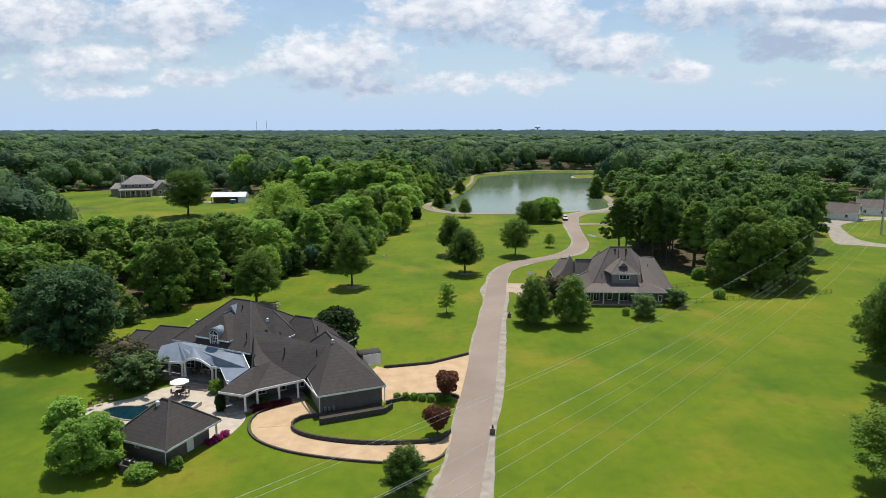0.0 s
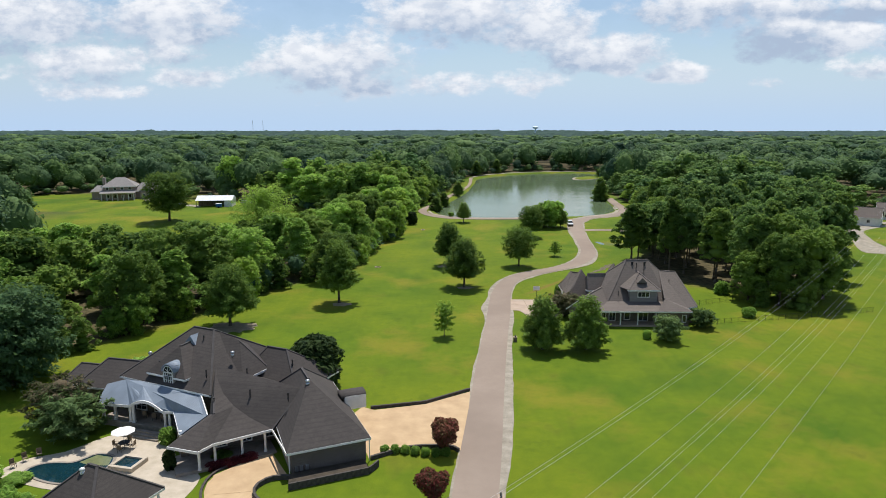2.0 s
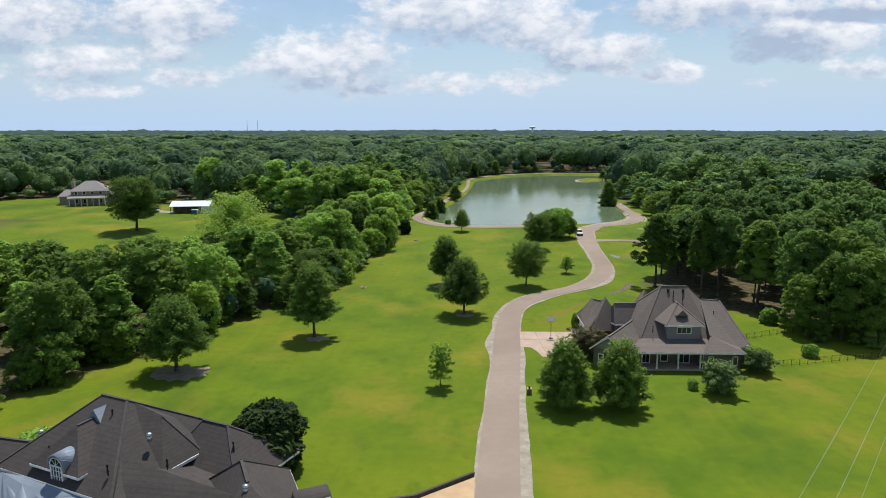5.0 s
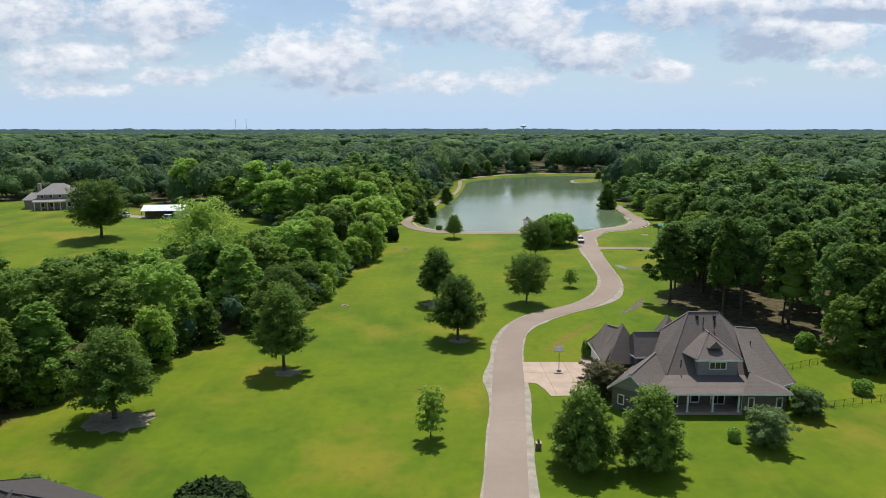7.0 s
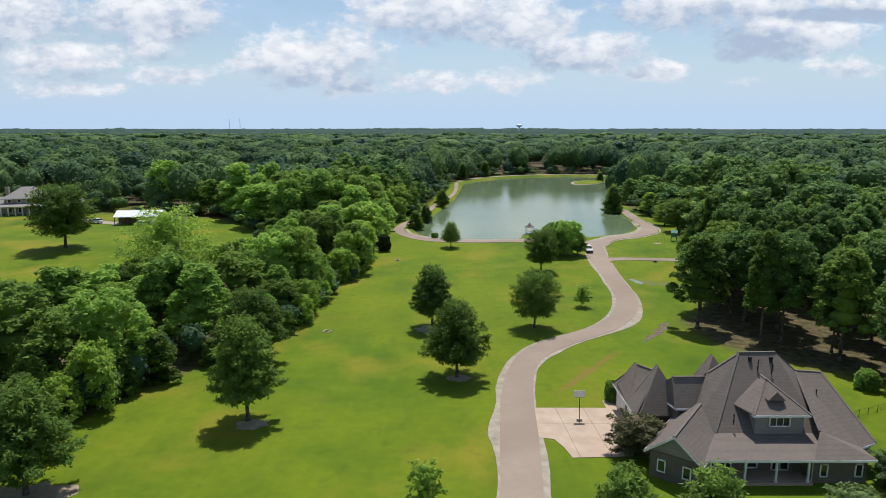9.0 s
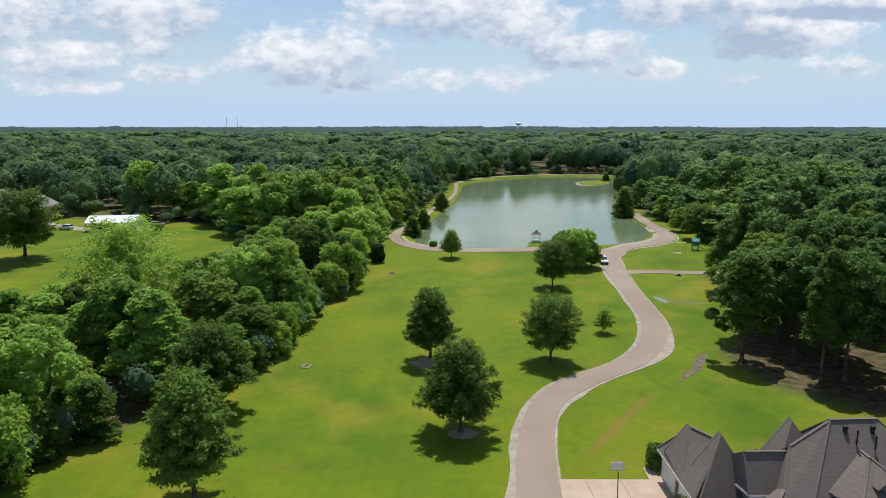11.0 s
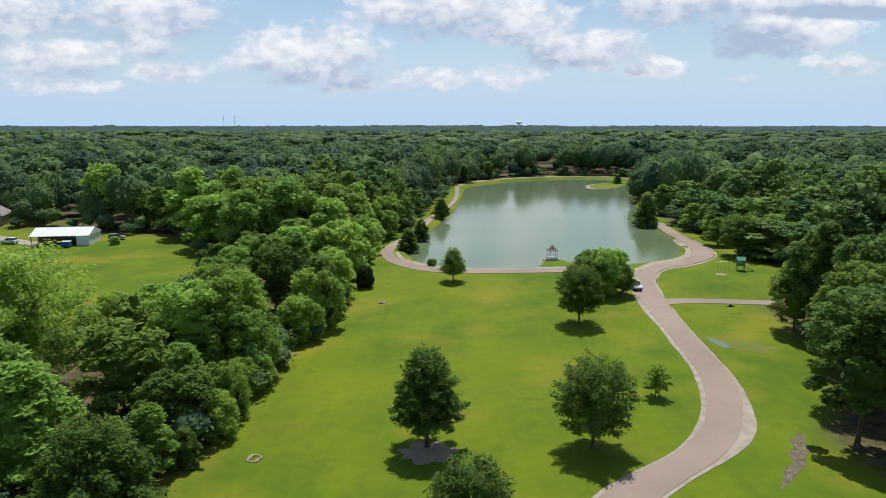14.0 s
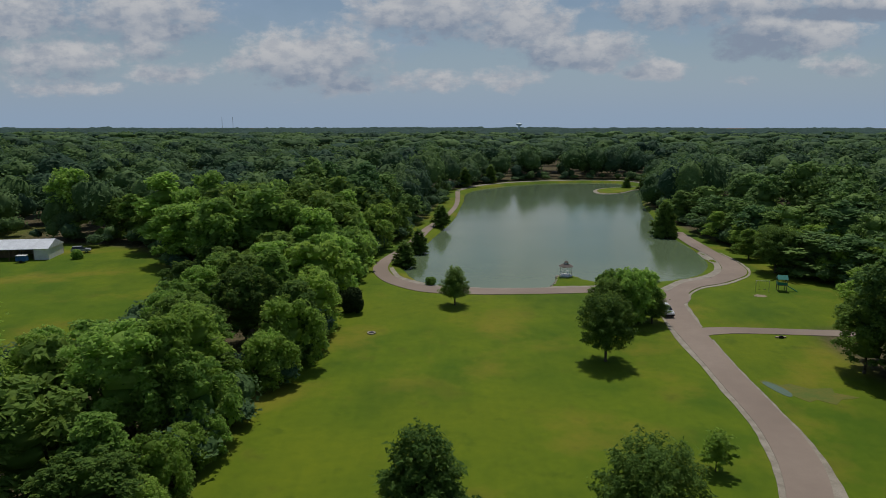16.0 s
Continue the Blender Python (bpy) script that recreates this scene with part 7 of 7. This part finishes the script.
# ---- the hay field: barn, big brick house ----
bn = House("barn", -107, 304, gz(-107, 304), "open-sided white metal-roofed barn", "barn")
gzb = gz(-107, 304)
BC, BT = (-107.0, 305.8), 8
bn.roof([bn.spot(BC, BT, *q) for q in ((-8, -4.8, gzb + 2.9), (7.8, -4.8, gzb + 2.9), (7.8, 4.8, gzb + 2.9), (-8, 4.8, gzb + 2.9), (-8, 0, gzb + 4.7), (7.8, 0, gzb + 4.7))], [(0, 1, 5, 4), (2, 3, 4, 5)], [0, 1, 5, 2, 3, 4], BARN_METAL, 0.12, "white metal roof", False)
bn.wall(BC, BT, -7.8, 7.6, 4.4, 4.6, gzb - 0.2, gzb + 2.9, SIDING)
bn.wall(BC, BT, 4.2, 7.6, -4.5, 4.4, gzb - 0.2, gzb + 2.95, TRIM, "white end wall")
bn.mesh("gable_wall", [bn.spot(BC, BT, *q) for q in ((7.5, -4.6, gzb + 2.8), (7.5, 4.6, gzb + 2.8), (7.5, 0, gzb + 4.5), (7.3, -4.6, gzb + 2.8), (7.3, 4.6, gzb + 2.8), (7.3, 0, gzb + 4.5))], [(0, 1, 2), (5, 4, 3), (0, 2, 5, 3), (1, 4, 5, 2), (0, 3, 4, 1)], TRIM)
bn.wall(BC, BT, -7.8, -1.5, 0.0, 0.2, gzb - 0.2, gzb + 2.8, WOOD, "dark inner partition")
for u in (-7.6, -4.6, -1.6, 1.4, 4.1):
    q = bn.spot(BC, BT, u, -4.5, gzb - 0.2)
    ob = part("post", box(0.18, 0.18, 3.0), WOOD, bn.root)
    ob.matrix_basis = Matrix.Translation(Vector(q) - bn.o)
BLUE = plain("container_blue", (0.02, 0.09, 0.28), (0.03, 0.13, 0.38), 1, 0.5)
tr = thing("trailer", at_ground(-103.6, 299.2, 6), "small blue covered trailer beside the barn", "trailer")
part("body", box(2.4, 1.4, 1.3, (0, 0, 0.4), 0.05), BLUE, tr)
part("lid", box(2.5, 1.5, 0.12, (0, 0, 1.7), 0.03), TRIM, tr)
for s in (-0.75, 0.75):
    part("wheel", tube(0.32, 0.32, (0, s - 0.1, 0.32), (0, s + 0.1, 0.32), 12), DARK_METAL, tr)
car(-123.0, 305.0, 170, PAINT, "white parked car on the barn track")
car(-95.6, 311.5, 20, PAINT_GREY, "grey car parked behind the barn")
ribbon("barn_track", [(-113, 300.5), (-119, 303.5), (-128, 309), (-140, 318), (-152, 328)], [(-114, 308), (-119, 309.5), (-128, 314), (-140, 322.5), (-152, 332.5)], 0.03, SHOULDER, "pale gravel track to the barn", "track", 50, 0.1, 0.6)
plant("bush", -92.5, 304.0, 2.2, 2.8, "green shrub beside the barn", "shrub", "shrub")

zf = gz(-160, 335)
bh = House("house", -163, 336, zf, "two-storey tan brick house with hipped grey roofs", "house")
FC, FT = (-164.5, 335.5), 20
bh.wall(FC, FT, -6.0, 5.0, -5.0, 5.5, zf - 0.2, zf + 5.9, BRICK_RED)
bh.hip(FC, FT, -6.6, 5.6, -5.6, 6.0, zf + 5.9, zf + 9.6, -2.0, 1.2, 0, SHINGLE_GREY)
bh.wall(FC, FT, -10.5, -5.8, -2.0, 5.0, zf - 0.2, zf + 3.6, BRICK_RED)
bh.hip(FC, FT, -11, -5.4, -2.6, 5.6, zf + 3.6, zf + 6.0, -9.0, -6.0, 1.5, SHINGLE_GREY)
bh.wall(FC, FT, 4.8, 14.0, -3.0, 5.0, zf - 0.2, zf + 3.4, BRICK_RED)
bh.hip(FC, FT, 4.4, 14.6, -3.6, 5.6, zf + 3.4, zf + 7.0, 7.0, 11.5, 1.0, SHINGLE_GREY)
bh.wall(FC, FT, 6.6, 11.4, -4.6, -2.8, zf - 0.2, zf + 3.2, BRICK_RED)
bh.mesh("gable", [bh.spot(FC, FT, *q) for q in ((6.2, -5.0, zf + 3.2), (11.8, -5.0, zf + 3.2), (9.0, -5.0, zf + 6.6), (9.0, 1, zf + 6.6), (6.2, 1, zf + 3.2), (11.8, 1, zf + 3.2))], [(0, 1, 2), (1, 5, 3, 2), (0, 2, 3, 4), (0, 4, 5, 1)], SHINGLE_GREY)
bh.wall(FC, FT, -6.6, 5.0, -8.2, -7.9, zf + 2.9, zf + 3.3, TRIM, "white porch beam", "beam")
P = [bh.spot(FC, FT, *q) for q in ((-7, -8.6, zf + 3.3), (5.4, -8.6, zf + 3.3), (5.4, -5.0, zf + 4.2), (-7, -5.0, zf + 4.2))]
bh.roof(P, [(0, 1, 2, 3)], [0, 1, 2, 3], SHINGLE_GREY, 0.15, fascia=False)
for u in np.linspace(-6.4, 4.8, 7):
    q = bh.spot(FC, FT, u, -8.1, 0)
    bh.post(q[0], q[1], zf - 0.1, zf + 3.0, 0.25)
for u in (-4.6, -2.0, 0.6, 3.2):
    for z in (0.7, 4.3):
        q = bh.spot(FC, FT, u, -5.04, zf + z)
        bh.window(q[0], q[1], q[2], FT, 1.1, 1.3 if z > 3 else 1.9, 1)
for u in (8.0, 10.0):
    q = bh.spot(FC, FT, u, -4.64, zf + 0.8)
    bh.window(q[0], q[1], q[2], FT, 1.0, 1.6, 1)
q = bh.spot(FC, FT, -6.4, 2.0, zf)
ob = part("chimney", box(1.0, 1.0, 9.4, (0, 0, 0), 0.04), BRICK_RED, bh.root, "brick chimney")
ob.matrix_basis = Matrix.Translation(Vector(q) - bh.o)
bh.root.scale = (1.26, 1.26, 1.08)
bh.root.location.x += 0.5

# ---- white houses beyond the power line ----
def white_house(x, y, turn, w, d, label):
    z = gz(x, y)
    hh = House("house", x, y, z, label, "house")
    hh.wall((x, y), turn, -w / 2, w / 2, -d / 2, d / 2, z - 0.2, z + 3.0, TRIM, "white siding wall")
    P = [hh.spot((x, y), turn, *q) for q in ((-w / 2 - 0.4, -d / 2 - 0.4, z + 2.9), (w / 2 + 0.4, -d / 2 - 0.4, z + 2.9), (w / 2 + 0.4, d / 2 + 0.4, z + 2.9), (-w / 2 - 0.4, d / 2 + 0.4, z + 2.9), (-w / 2 - 0.4, 0, z + 6.3), (w / 2 + 0.4, 0, z + 6.3))]
    hh.roof(P, [(0, 1, 5, 4), (2, 3, 4, 5)], [0, 1, 5, 2, 3, 4], SHINGLE_BROWN, 0.18)
    for s, u in ((1, w / 2), (-1, -w / 2)):
        hh.mesh("gable_wall", [hh.spot((x, y), turn, *q) for q in ((u, -d / 2, z + 2.9), (u, d / 2, z + 2.9), (u, 0, z + 6.0), (u - s * 0.2, -d / 2, z + 2.9), (u - s * 0.2, d / 2, z + 2.9), (u - s * 0.2, 0, z + 6.0))], [(0, 1, 2), (5, 4, 3), (0, 2, 5, 3), (1, 4, 5, 2), (0, 3, 4, 1)], TRIM)
    for u in (-w / 4, w / 4):
        q = hh.spot((x, y), turn, u, -d / 2 - 0.04, z + 0.9)
        hh.window(q[0], q[1], q[2], turn, 1.2, 1.3, 2)
    for v in (-1.2, 0.6):
        q = hh.spot((x, y), turn, w / 2 + 0.04, v, z + 0.9)
        hh.window(q[0], q[1], q[2], turn + 90, 0.9, 1.3, 1)


white_house(151, 264, -38, 14, 9, "long white house with a brown gable roof")
white_house(172, 276, -30, 12, 10, "white house with a steep brown roof")
slab("gravel_yard", [(121, 211), (127, 207), (146, 198), (190, 180), (195, 184), (150, 203), (133, 214), (138, 236), (146, 250), (168, 260), (190, 255), (192, 262), (165, 268), (142, 256), (130, 232)], 0.03, SHOULDER, "pale gravel yard and drive", "driveway", 0.1)

# ---- power line ----
pl = thing("power_line", at_ground(146.1, 228.7), "grey steel power pole with many bare wires", "power line")
part("pole", tube(0.4, 0.18, (0, 0, -0.3), (0, 0, 28), 12), PALE_METAL, pl)
along, side = np.array([0.632, 0.774]), np.array([0.774, -0.632])
STEEL = plain("wire_aluminium", (0.5, 0.51, 0.52), (0.62, 0.63, 0.64), 1, 0.4, 0.5)
s_pole = 269.4
for z in (20.5, 24.0, 27.3):
    part("crossarm", box(8.6 if z > 21 else 6.5, 0.2, 0.22, (1.6, 0, z), turn=math.atan2(side[1], side[0])), PALE_METAL, pl)
for o, lift in ((-33.1, -1.0), (-30.3, -3.0), (-28.3, -3.0), (-26.8, -3.0), (-24.5, -3.0), (-22.1, -3.0), (-30.7, 1.0), (-24.7, 1.5)):
    cu = bpy.data.curves.new("wire", "CURVE")
    cu.dimensions, cu.bevel_depth, cu.bevel_resolution = "3D", 0.0075, 1
    sp = cu.splines.new("POLY")
    S = np.linspace(-49, s_pole, 60)
    sp.points.add(len(S) - 1)
    for k, s in enumerate(S):
        p = side * o + along * s
        sp.points[k].co = (p[0] - 146.1, p[1] - 228.7, 12.45 + lift + 0.0004 * (s - 110) ** 2 - gz(146.1, 228.7), 1)
    cu.materials.append(STEEL)
    w = new("wire", cu)
    w.parent = pl

# ---- the horizon ----
wt = thing("water_tower", pose(330, 2880, 14), "pale blue water tower above the trees", "water tower")
TOWER = plain("tower_paint", (0.66, 0.76, 0.80), (0.74, 0.84, 0.88), 0.1, 0.6)
bm = tube(3.0, 3.5, (0, 0, -14), (0, 0, 14), 16)
part("stem", bm, TOWER, wt)
bm = bmesh.new()
bmesh.ops.create_uvsphere(bm, u_segments=20, v_segments=10, radius=1, matrix=Matrix.Translation((0, 0, 17)) @ Matrix.Diagonal((13, 13, 6, 1)))
part("tank", bm, TOWER, wt, smooth=True)
for x, h in ((-860, 62), (-905, 60)):
    an = thing("radio_mast", pose(x, 2920, 0), "thin distant lattice radio mast", "mast", "distant masts")
    part("mast", tube(1.0, 0.7, (0, 0, 0), (0, 0, h), 6), PALE_METAL, an)
